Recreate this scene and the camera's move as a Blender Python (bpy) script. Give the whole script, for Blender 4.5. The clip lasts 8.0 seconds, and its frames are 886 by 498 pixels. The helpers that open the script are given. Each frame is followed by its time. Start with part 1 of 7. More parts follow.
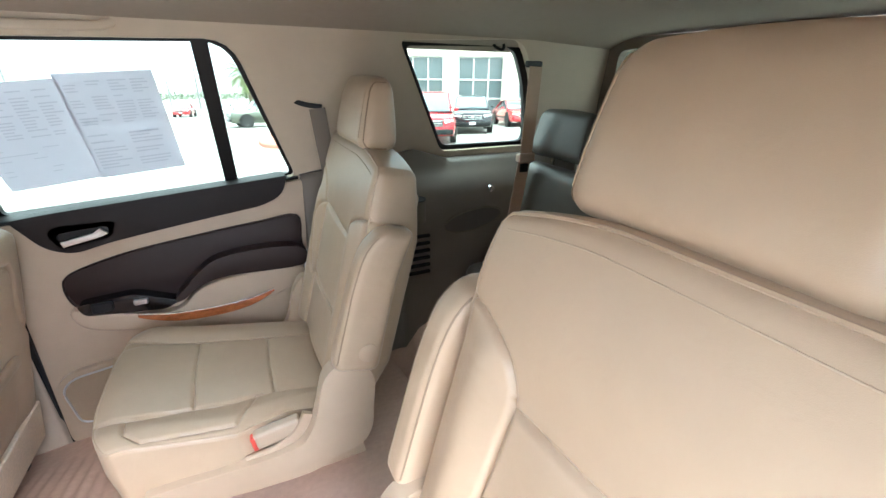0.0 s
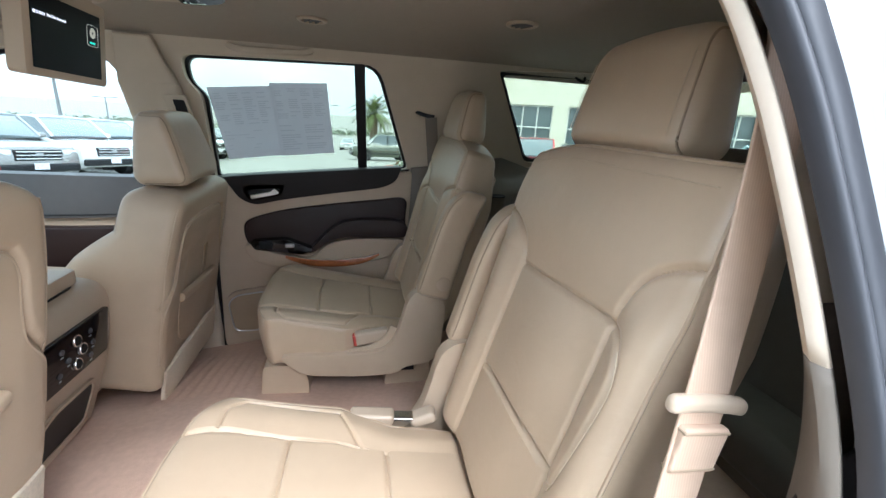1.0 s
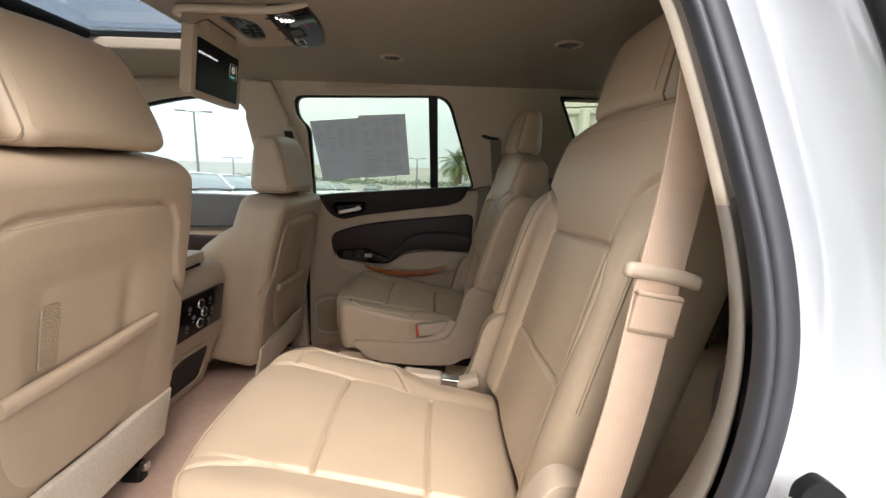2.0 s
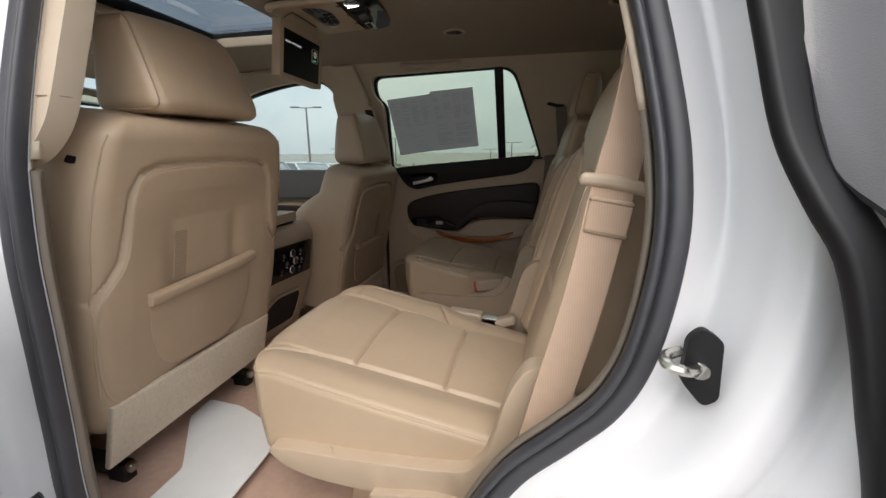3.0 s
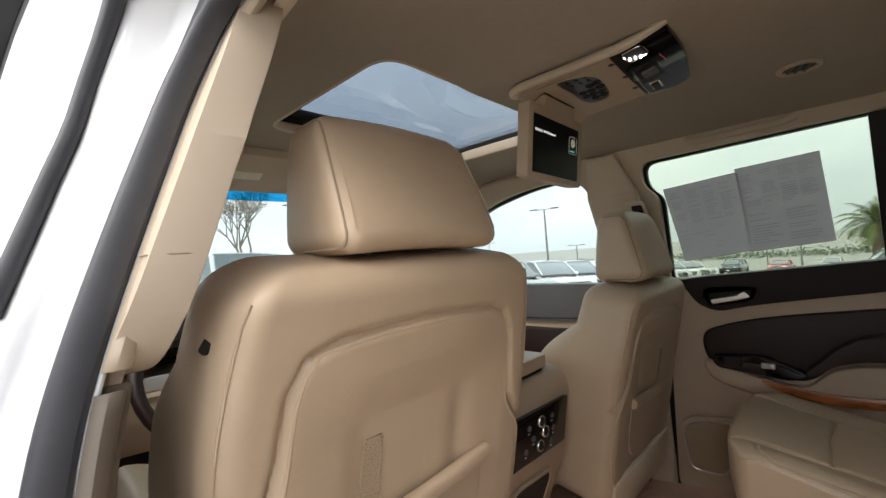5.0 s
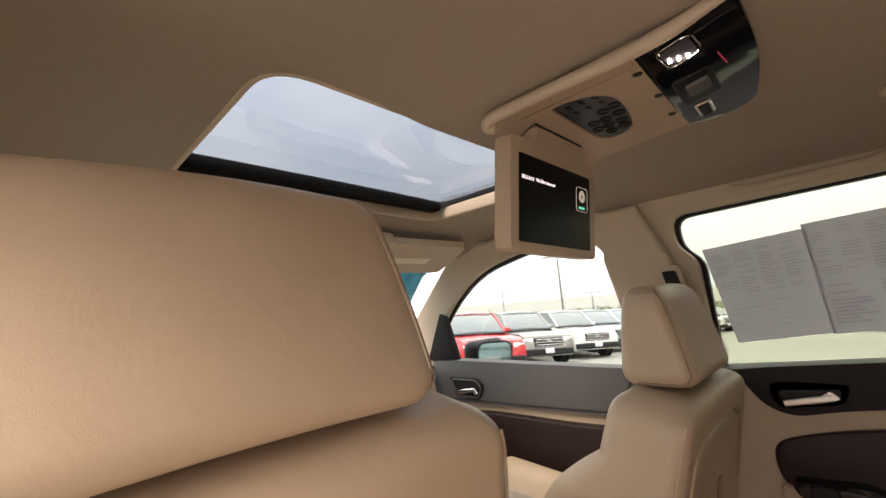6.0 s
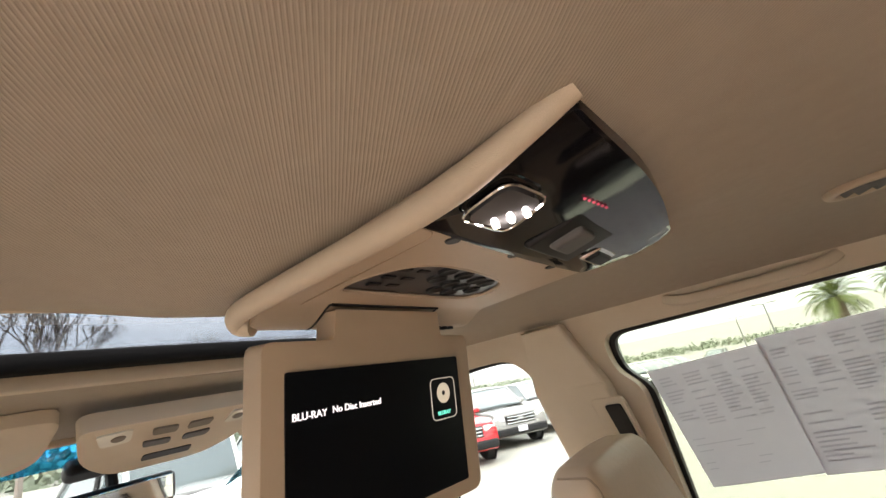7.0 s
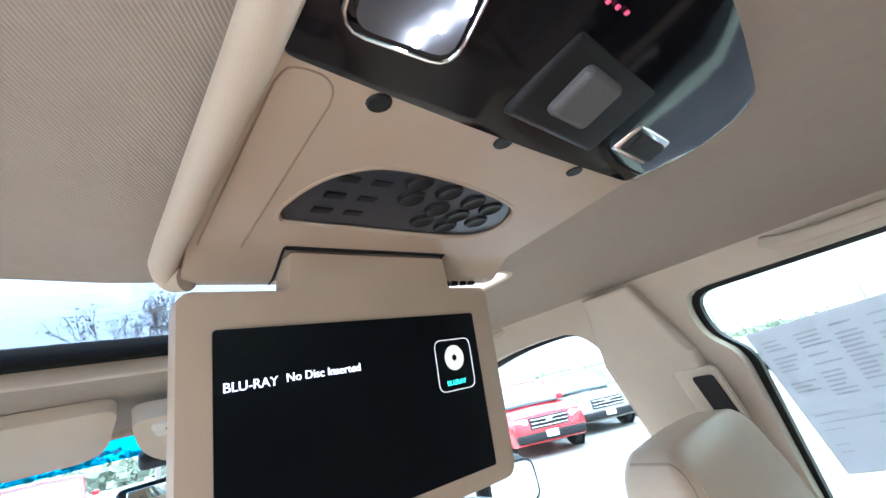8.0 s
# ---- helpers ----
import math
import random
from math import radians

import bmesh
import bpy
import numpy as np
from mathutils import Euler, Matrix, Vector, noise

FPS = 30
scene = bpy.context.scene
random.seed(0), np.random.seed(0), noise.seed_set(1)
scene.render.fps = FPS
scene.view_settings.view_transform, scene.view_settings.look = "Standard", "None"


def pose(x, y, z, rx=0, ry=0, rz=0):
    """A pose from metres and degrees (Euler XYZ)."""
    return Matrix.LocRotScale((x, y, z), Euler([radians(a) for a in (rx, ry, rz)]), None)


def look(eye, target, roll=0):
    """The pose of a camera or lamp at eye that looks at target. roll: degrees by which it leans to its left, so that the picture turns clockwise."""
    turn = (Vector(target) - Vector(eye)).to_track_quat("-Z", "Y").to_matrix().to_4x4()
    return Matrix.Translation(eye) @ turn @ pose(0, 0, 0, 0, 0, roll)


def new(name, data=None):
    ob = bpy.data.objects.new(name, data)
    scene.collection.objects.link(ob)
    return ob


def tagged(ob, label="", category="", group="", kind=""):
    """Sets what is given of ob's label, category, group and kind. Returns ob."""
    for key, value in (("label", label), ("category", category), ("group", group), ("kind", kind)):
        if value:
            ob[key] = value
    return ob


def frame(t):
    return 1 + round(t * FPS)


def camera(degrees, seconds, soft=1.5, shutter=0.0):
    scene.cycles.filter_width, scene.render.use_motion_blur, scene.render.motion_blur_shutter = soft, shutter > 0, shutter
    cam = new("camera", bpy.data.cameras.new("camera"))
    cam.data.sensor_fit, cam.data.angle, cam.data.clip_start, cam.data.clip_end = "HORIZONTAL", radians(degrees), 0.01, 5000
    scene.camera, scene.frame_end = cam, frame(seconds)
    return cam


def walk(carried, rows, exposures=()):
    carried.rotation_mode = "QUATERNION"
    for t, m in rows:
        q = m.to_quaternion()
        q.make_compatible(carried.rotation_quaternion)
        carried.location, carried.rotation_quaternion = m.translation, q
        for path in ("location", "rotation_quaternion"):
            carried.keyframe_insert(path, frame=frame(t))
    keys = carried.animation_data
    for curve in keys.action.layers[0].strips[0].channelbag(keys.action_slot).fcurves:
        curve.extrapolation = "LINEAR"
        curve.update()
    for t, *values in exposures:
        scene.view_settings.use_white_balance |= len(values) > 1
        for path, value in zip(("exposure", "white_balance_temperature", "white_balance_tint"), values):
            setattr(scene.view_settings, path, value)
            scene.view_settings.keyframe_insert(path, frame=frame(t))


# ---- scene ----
cam = camera(93.0, 8.0)
PATH = [
    (0, (0.582, -0.59, 1.638), (1.38, 1.076, 0.872), 0.6),
    (0.5, (0.531, -0.793, 1.621), (1.166, 0.974, 0.933), 1.3),
    (1, (0.513, -0.956, 1.545), (0.921, 0.91, 0.953), 3.4),
    (2.3, (0.621, -1.161, 1.413), (0.506, 0.801, 1.046), 0.9),
    (2.5, (0.658, -1.19, 1.403), (0.441, 0.761, 1.02), 0.5),
    (3, (0.711, -1.238, 1.369), (0.289, 0.662, 0.912), -0.5),
    (3.5, (0.731, -1.241, 1.344), (0.14, 0.609, 0.866), -0.9),
    (4, (0.668, -1.152, 1.327), (-0.171, 0.622, 0.942), -1.2),
    (4.5, (0.526, -1.026, 1.382), (-0.623, 0.6, 1.189), -2.6),
    (5, (0.442, -0.84, 1.428), (-0.933, 0.612, 1.466), -4.4),
    (6.5, (0.278, -0.399, 1.595), (-1.04, 1.054, 1.987), -6.5),
    (7, (0.301, -0.251, 1.678), (-0.866, 1.266, 2.258), -12.2),
    (7.5, (0.283, -0.188, 1.683), (-0.914, 1.251, 2.388), -15.6),
    (8, (0.267, -0.139, 1.647), (-1.14, 1.148, 2.249), -14.4),
]
walk(cam, [(t, look(eye, target, roll)) for t, eye, target, roll in PATH],
     [(0, 3.18, 5700, 11), (0.5, 2.6, 5500, 9), (0.8, 2.2, 5600, 9), (1.0, 1.9, 5600, 8), (1.2, 1.72, 5700, 8), (2.3, 1.2, 6700, 14), (3.0, 0.5, 6600, 12), (3.5, 0.25, 6500, 10), (4.0, 0.4, 6500, 10), (4.5, 0.95, 6900, 12), (5.0, 1.1, 6700, 12), (6.5, 1.95, 8000, 26), (7.0, 2.28, 7300, 20), (7.5, 2.77, 5700, 14), (8.0, 3.1, 5300, 11)])

# ---- light: an overcast day ----
SUN_EL, SUN_AZ = 49.3, 166.0
world = bpy.data.worlds.new("overcast_sky")
scene.world = world
world.use_nodes = True
wn, wl = world.node_tree.nodes, world.node_tree.links
wn.clear()
w_out = wn.new("ShaderNodeOutputWorld")
w_bg = wn.new("ShaderNodeBackground")
w_sky = wn.new("ShaderNodeTexSky")
w_sky.sky_type = "NISHITA"
w_sky.sun_disc = False
w_sky.sun_elevation, w_sky.sun_rotation = radians(SUN_EL), radians(SUN_AZ)
w_sky.air_density, w_sky.dust_density, w_sky.ozone_density = 1.0, 3.0, 1.0
w_co = wn.new("ShaderNodeTexCoord")
w_map = wn.new("ShaderNodeMapping")
w_map.inputs["Scale"].default_value = (1.0, 1.0, 2.6)
w_cloud = wn.new("ShaderNodeTexNoise")
w_cloud.inputs["Scale"].default_value, w_cloud.inputs["Detail"].default_value = 2.2, 6.0
w_ramp = wn.new("ShaderNodeValToRGB")
w_ramp.color_ramp.elements[0].position, w_ramp.color_ramp.elements[0].color = 0.34, (7.4, 8.0, 8.8, 1)
w_ramp.color_ramp.elements[1].position, w_ramp.color_ramp.elements[1].color = 0.62, (9.6, 9.8, 10.0, 1)
w_mix = wn.new("ShaderNodeMix")
w_mix.data_type = "RGBA"
w_mix.inputs["Factor"].default_value = 0.86
wl.new(w_co.outputs["Generated"], w_map.inputs["Vector"])
wl.new(w_map.outputs["Vector"], w_cloud.inputs["Vector"])
wl.new(w_cloud.outputs["Fac"], w_ramp.inputs["Fac"])
wl.new(w_sky.outputs["Color"], w_mix.inputs[6])
wl.new(w_ramp.outputs["Color"], w_mix.inputs[7])
# an overcast sky is brighter overhead than near the horizon
w_sep, w_up = wn.new("ShaderNodeSeparateXYZ"), wn.new("ShaderNodeMapRange")
w_up.inputs["From Min"].default_value, w_up.inputs["From Max"].default_value = 0.0, 1.0
w_up.inputs["To Min"].default_value, w_up.inputs["To Max"].default_value = 0.80, 1.70
w_sc = wn.new("ShaderNodeVectorMath")
w_sc.operation = "SCALE"
wl.new(w_co.outputs["Generated"], w_sep.inputs[0])
wl.new(w_sep.outputs["Z"], w_up.inputs["Value"])
wl.new(w_mix.outputs[2], w_sc.inputs[0])
wl.new(w_up.outputs["Result"], w_sc.inputs["Scale"])
wl.new(w_sc.outputs["Vector"], w_bg.inputs["Color"])
w_bg.inputs["Strength"].default_value = 0.15
wl.new(w_bg.outputs["Background"], w_out.inputs["Surface"])
sun = new("sun", bpy.data.lights.new("sun", "SUN"))
sun.data.energy, sun.data.angle, sun.data.color = 1.3, radians(35), (1.0, 0.96, 0.9)
sun.matrix_world = look((2.5, -10, 12.0), (0, 0, 0))


# ---- materials ----
def mat(name, color, rough=0.5, metal=0.0, var=0.12, scale=30.0, bump=0.0, bscale=400.0, coat=0.0, spec=0.5, detail=5.0, big=3.0, stretch=(1, 1, 1), wrinkle=0.0):
    """A painted, moulded or woven surface: colour varied at two sizes, fine relief."""
    m = bpy.data.materials.new(name)
    m.use_nodes = True
    n, l = m.node_tree.nodes, m.node_tree.links
    b = n["Principled BSDF"]
    b.inputs["Roughness"].default_value, b.inputs["Metallic"].default_value = rough, metal
    b.inputs["Coat Weight"].default_value, b.inputs["Specular IOR Level"].default_value = coat, spec
    co, mp = n.new("ShaderNodeTexCoord"), n.new("ShaderNodeMapping")
    mp.inputs["Scale"].default_value = stretch
    l.new(co.outputs["Object"], mp.inputs["Vector"])
    n1, n2 = n.new("ShaderNodeTexNoise"), n.new("ShaderNodeTexNoise")
    n1.inputs["Scale"].default_value, n1.inputs["Detail"].default_value = scale, detail
    n2.inputs["Scale"].default_value = big
    for k in (n1, n2):
        l.new(mp.outputs["Vector"], k.inputs["Vector"])
    mx = n.new("ShaderNodeMath")
    mx.operation = "ADD"
    l.new(n1.outputs["Fac"], mx.inputs[0])
    l.new(n2.outputs["Fac"], mx.inputs[1])
    rp = n.new("ShaderNodeMapRange")
    rp.inputs["From Min"].default_value, rp.inputs["From Max"].default_value = 0.6, 1.4
    rp.inputs["To Min"].default_value, rp.inputs["To Max"].default_value = 1 - var, 1 + var
    l.new(mx.outputs[0], rp.inputs["Value"])
    vm = n.new("ShaderNodeVectorMath")
    vm.operation = "SCALE"
    vm.inputs[0].default_value = color[:3]
    l.new(rp.outputs["Result"], vm.inputs["Scale"])
    l.new(vm.outputs["Vector"], b.inputs["Base Color"])
    rr = n.new("ShaderNodeMapRange")
    rr.inputs["To Min"].default_value, rr.inputs["To Max"].default_value = max(0.02, rough - 0.07), min(1.0, rough + 0.07)
    l.new(n2.outputs["Fac"], rr.inputs["Value"])
    l.new(rr.outputs["Result"], b.inputs["Roughness"])
    if bump:
        bp, n3 = n.new("ShaderNodeBump"), n.new("ShaderNodeTexVoronoi")
        n3.inputs["Scale"].default_value = bscale
        l.new(mp.outputs["Vector"], n3.inputs["Vector"])
        bp.inputs["Strength"].default_value, bp.inputs["Distance"].default_value = bump, 0.002
        l.new(n3.outputs["Distance"], bp.inputs["Height"])
        l.new(bp.outputs["Normal"], b.inputs["Normal"])
        if wrinkle:
            b2, n4 = n.new("ShaderNodeBump"), n.new("ShaderNodeTexNoise")
            n4.inputs["Scale"].default_value, n4.inputs["Detail"].default_value, n4.inputs["Distortion"].default_value = 22.0, 3.0, 1.2
            l.new(mp.outputs["Vector"], n4.inputs["Vector"])
            b2.inputs["Strength"].default_value, b2.inputs["Distance"].default_value = wrinkle, 0.01
            l.new(n4.outputs["Fac"], b2.inputs["Height"])
            l.new(b2.outputs["Normal"], bp.inputs["Normal"])
    return m


def woven(name, color, pitch, depth, rough=0.9, dark=0.6, turn=0.0, axes="xy"):
    """A cloth with a visible weave: two crossed waves of the given pitch in metres."""
    m = mat(name, color, rough, 0, 0.06, 60, 0)
    n, l = m.node_tree.nodes, m.node_tree.links
    b = n["Principled BSDF"]
    co, mp = n.new("ShaderNodeTexCoord"), n.new("ShaderNodeMapping")
    mp.inputs["Rotation"].default_value = (0, 0, turn)
    l.new(co.outputs["Object"], mp.inputs["Vector"])
    waves = []
    for axis in axes.upper():
        w = n.new("ShaderNodeTexWave")
        w.bands_direction = axis
        w.inputs["Scale"].default_value, w.inputs["Distortion"].default_value = 0.314 / pitch, 0.15
        l.new(mp.outputs["Vector"], w.inputs["Vector"])
        waves.append(w)
    mul = n.new("ShaderNodeMath")
    mul.operation = "MULTIPLY"
    l.new(waves[0].outputs["Fac"], mul.inputs[0])
    l.new(waves[-1].outputs["Fac"], mul.inputs[1])
    bp = n.new("ShaderNodeBump")
    bp.inputs["Strength"].default_value, bp.inputs["Distance"].default_value = 0.6, depth
    l.new(mul.outputs[0], bp.inputs["Height"])
    l.new(bp.outputs["Normal"], b.inputs["Normal"])
    old = b.inputs["Base Color"].links[0].from_socket
    mr = n.new("ShaderNodeMapRange")
    mr.inputs["To Min"].default_value, mr.inputs["To Max"].default_value = dark, 1.12
    l.new(mul.outputs[0], mr.inputs["Value"])
    sc = n.new("ShaderNodeVectorMath")
    sc.operation = "SCALE"
    l.new(old, sc.inputs[0])
    l.new(mr.outputs["Result"], sc.inputs["Scale"])
    l.new(sc.outputs["Vector"], b.inputs["Base Color"])
    return m


def glow(name, color, strength):
    m = bpy.data.materials.new(name)
    m.use_nodes = True
    b = m.node_tree.nodes["Principled BSDF"]
    b.inputs["Base Color"].default_value = (*color, 1)
    b.inputs["Emission Color"].default_value = (*color, 1)
    b.inputs["Emission Strength"].default_value = strength
    return m


def glass(name, tint=(0.9, 0.95, 0.93), rough=0.0, gloss=0.55):
    """Window glass: clear, with a surface reflection that grows towards grazing angles."""
    m = bpy.data.materials.new(name)
    m.use_nodes = True
    n, l = m.node_tree.nodes, m.node_tree.links
    n.clear()
    out, mx, tr, gl, lw, pw, ml, ad = (n.new("ShaderNode" + k) for k in ("OutputMaterial", "MixShader", "BsdfTransparent", "BsdfGlossy", "LayerWeight", "Math", "Math", "Math"))
    tr.inputs["Color"].default_value = (*tint, 1)
    gl.inputs["Roughness"].default_value = rough
    pw.operation, ml.operation, ad.operation = "POWER", "MULTIPLY", "ADD"
    pw.inputs[1].default_value, ml.inputs[1].default_value, ad.inputs[1].default_value = 5.0, gloss, 0.02
    l.new(lw.outputs["Facing"], pw.inputs[0])
    l.new(pw.outputs[0], ml.inputs[0])
    l.new(ml.outputs[0], ad.inputs[0])
    l.new(ad.outputs[0], mx.inputs["Fac"])
    l.new(tr.outputs["BSDF"], mx.inputs[1])
    l.new(gl.outputs["BSDF"], mx.inputs[2])
    l.new(mx.outputs["Shader"], out.inputs["Surface"])
    return m


LEATHER = mat("beige_leather", (0.47, 0.355, 0.245), 0.38, 0, 0.06, 14, 0.09, 1500, wrinkle=0.10)
LEATHER_SEAM = mat("leather_seam", (0.30, 0.22, 0.15), 0.6, 0, 0.08)
STITCH = mat("stitch_thread", (0.50, 0.40, 0.29), 0.9, 0, 0.08)
VINYL = mat("beige_moulded_vinyl", (0.46, 0.355, 0.255), 0.5, 0, 0.05, 20, 0.06, 1800)
PILLAR = mat("light_beige_trim", (0.54, 0.445, 0.34), 0.62, 0, 0.05, 20, 0.12, 1500)
TAUPE = mat("taupe_trim", (0.165, 0.135, 0.105), 0.6, 0, 0.05, 20, 0.12, 1500)
HEADLINER = woven("headliner_cloth", (0.34, 0.285, 0.23), 0.0017, 0.00025, 0.95, 0.99, -0.977, "x")
CARPET = mat("tan_carpet", (0.57, 0.39, 0.30), 0.97, 0, 0.12, 60, 0.3, 500)
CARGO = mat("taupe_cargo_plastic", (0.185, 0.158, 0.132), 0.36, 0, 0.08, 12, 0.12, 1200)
SEAT_CARPET = mat("pale_carpet_flap", (0.78, 0.66, 0.51), 0.97, 0, 0.15, 160, 0.8, 700)
DARK_VINYL = mat("dark_brown_vinyl", (0.018, 0.014, 0.014), 0.5, 0, 0.1, 20, 0.2, 1500, spec=0.22)
DARK_ARM = mat("dark_brown_leather", (0.019, 0.009, 0.008), 0.42, 0, 0.12, 14, 0.2, 900, spec=0.35)
BLACK = mat("black_plastic", (0.010, 0.010, 0.011), 0.5, 0, 0.1, spec=0.3)
GLOSS = mat("gloss_black", (0.005, 0.005, 0.007), 0.05, 0, 0.05, spec=0.45)
RUBBER = mat("grey_rubber_seal", (0.040, 0.041, 0.047), 0.5, 0, 0.15, 40)
CHROME = mat("chrome", (0.86, 0.86, 0.86), 0.12, 1.0, 0.04)
SATIN_CHROME = mat("satin_chrome", (0.88, 0.88, 0.88), 0.34, 1.0, 0.03)
STEEL = mat("zinc_steel", (0.62, 0.60, 0.55), 0.28, 1.0, 0.1, 60)
WHITE_PAINT = mat("white_car_paint", (0.76, 0.76, 0.77), 0.22, 0, 0.02, 4, coat=1.0)
BELT = woven("beige_belt_webbing", (0.43, 0.305, 0.22), 0.0030, 0.00008, 0.75, 1.02, 0.0, "x")
BUCKLE = mat("beige_buckle_plastic", (0.44, 0.345, 0.255), 0.4, 0, 0.05)
RED_PLASTIC = mat("red_plastic", (0.55, 0.07, 0.05), 0.4, 0, 0.05)
GLASS = glass("window_glass", (0.66, 0.71, 0.70))
TINTED = glass("tinted_glass", (0.56, 0.61, 0.555))
ROOF_GLASS = glass("roof_glass", (0.36, 0.40, 0.43))
SCREEN = mat("dark_screen", (0.004, 0.005, 0.007), 0.3, 0, 0.02, spec=0.12)
SILVER = mat("satin_silver", (0.58, 0.58, 0.58), 0.3, 0.9, 0.04)
# lighter than DASH_GREY: its colour carries some of the windshield's reflection
DASH_TOP = mat("dash_top_sheen_grey", (0.15, 0.15, 0.155), 0.48, 0, 0.06, 30, 0.15, 1500, spec=0.5)
DASH_GREY = mat("dash_grey", (0.085, 0.081, 0.081), 0.55, 0, 0.08, 30, 0.2, 1500)
SATIN_GREY = mat("satin_grey_trim", (0.085, 0.083, 0.088), 0.32, 0, 0.1, 12, 0.08, 900)
PAPER = mat("white_paper", (0.60, 0.59, 0.63), 0.8, 0, 0.04)


def lit_through(m, amount, color):
    """Lets light pass through a thin sheet."""
    n, l = m.node_tree.nodes, m.node_tree.links
    b, out = n["Principled BSDF"], n["Material Output"]
    t, mx = n.new("ShaderNodeBsdfTranslucent"), n.new("ShaderNodeMixShader")
    t.inputs["Color"].default_value = (*color, 1)
    mx.inputs["Fac"].default_value = amount
    l.new(b.outputs["BSDF"], mx.inputs[1])
    l.new(t.outputs["BSDF"], mx.inputs[2])
    l.new(mx.outputs["Shader"], out.inputs["Surface"])
    return m


STICKER = lit_through(mat("sticker_paper", (0.60, 0.58, 0.62), 0.8, 0, 0.04), 0.62, (0.60, 0.58, 0.62))
PRINT = lit_through(mat("grey_print", (0.48, 0.47, 0.51), 0.8, 0, 0.1), 0.62, (0.50, 0.48, 0.53))
PAPER_MAT = mat("white_floor_paper", (0.84, 0.84, 0.82), 0.85, 0, 0.03)
# rear cabin shade put into the leather colour; also serves the dark mesh
SHADE_AND_MESH_GREY = mat("shade_and_mesh_grey", (0.105, 0.092, 0.078), 0.42, 0, 0.08, 14, 0.1, 1500, wrinkle=0.10)
PERF_TAN = mat("perforated_tan_leather", (0.37, 0.275, 0.185), 0.6, 0, 0.10, 700, 0.8, 320)
PERFORATED = mat("perforated_vinyl", (0.40, 0.30, 0.20), 0.6, 0, 0.25, 700, 0.9, 500)


def wood_material():
    m = mat("burl_wood", (0.36, 0.11, 0.036), 0.12, 0, 0.55, 60, coat=1.0, big=12, stretch=(1, 1, 4))
    return m


WOOD = wood_material()


# ---- building helpers ----
def link(name, verts, faces, material, parent=None, label="", smooth=True, kind=""):
    me = bpy.data.meshes.new(name)
    me.from_pydata([tuple(map(float, v)) for v in verts], [], [tuple(f) for f in faces])
    bm = bmesh.new()
    bm.from_mesh(me)
    bmesh.ops.recalc_face_normals(bm, faces=bm.faces)
    bm.to_mesh(me)
    bm.free()
    return finish(name, me, material, parent, label, smooth, kind)


def finish(name, me, material, parent, label="", smooth=True, kind=""):
    me.materials.append(material)
    if smooth:
        me.shade_smooth()
        me.set_sharp_from_angle(angle=radians(42))
    ob = new(name, me)
    if parent is not None:
        ob.parent = parent
        if parent.type == "EMPTY":
            ob.matrix_parent_inverse = Matrix.Translation(-parent.location)
    return tagged(ob, label=label, kind=kind)


def part(name, bm, material, parent, label="", smooth=True, kind=""):
    me = bpy.data.meshes.new(name)
    bmesh.ops.recalc_face_normals(bm, faces=bm.faces)
    bm.to_mesh(me)
    bm.free()
    return finish(name, me, material, parent, label, smooth, kind)


def thing(name, label, category, group="", kind="", at=(0, 0, 0)):
    e = new(name)
    e.location = at
    e.empty_display_size = 0.05
    return tagged(e, label, category, group, kind)


def pad_mesh(size, r, res=(8, 8, 8)):
    """A box with rounded edges, as vertex array and faces; res: cells along each axis."""
    half = np.array(size) / 2
    r = min(r, *half)
    ids, verts, faces = {}, [], []
    lines = []
    for a in range(3):
        c = half[a]
        k = max(2, int(res[a]))
        edge = 4
        inner = np.linspace(-(c - r), c - r, k + 1) if c - r > 1e-6 else np.zeros(1)
        ang = np.linspace(0, 1, edge + 1)[1:]
        lo = -(c - r) - r * np.tan(ang * math.pi / 4)
        lines.append(np.concatenate([lo[::-1], inner, -lo]))
    n = [len(x) for x in lines]

    def vid(i, j, k):
        key = (i, j, k)
        if key not in ids:
            ids[key] = len(verts)
            verts.append((lines[0][i], lines[1][j], lines[2][k]))
        return ids[key]
    for a, b, c in ((0, 1, 2), (1, 2, 0), (2, 0, 1)):
        for end in (0, n[c] - 1):
            for i in range(n[a] - 1):
                for j in range(n[b] - 1):
                    q = []
                    for di, dj in ((0, 0), (1, 0), (1, 1), (0, 1)):
                        t = [0, 0, 0]
                        t[a], t[b], t[c] = i + di, j + dj, end
                        q.append(vid(*t))
                    faces.append(q if end else q[::-1])
    p = np.array(verts)
    core = np.clip(p, -(half - r), half - r)
    d = p - core
    ln = np.linalg.norm(d, axis=1)
    ln[ln < 1e-9] = 1
    return core + d / ln[:, None] * r, faces


def pad(name, size, r, material, parent=None, fn=None, m=None, res=(8, 8, 8), label="", kind=""):
    v, f = pad_mesh(size, r, res)
    if fn:
        v = fn(v)
    if m is not None:
        v = v @ np.array(m.to_3x3()).T + np.array(m.translation)
    return link(name, v, f, material, parent, label, True, kind)


def polydist(u, w, pts):
    """Distance of the points (u, w) from an open polyline."""
    best = np.full(len(u), 9.0)
    for (a, b), (c, d) in zip(pts, pts[1:]):
        L = (c - a) ** 2 + (d - b) ** 2 + 1e-12
        t = np.clip(((u - a) * (c - a) + (w - b) * (d - b)) / L, 0, 1)
        best = np.minimum(best, np.hypot(u - a - t * (c - a), w - b - t * (d - b)))
    return best


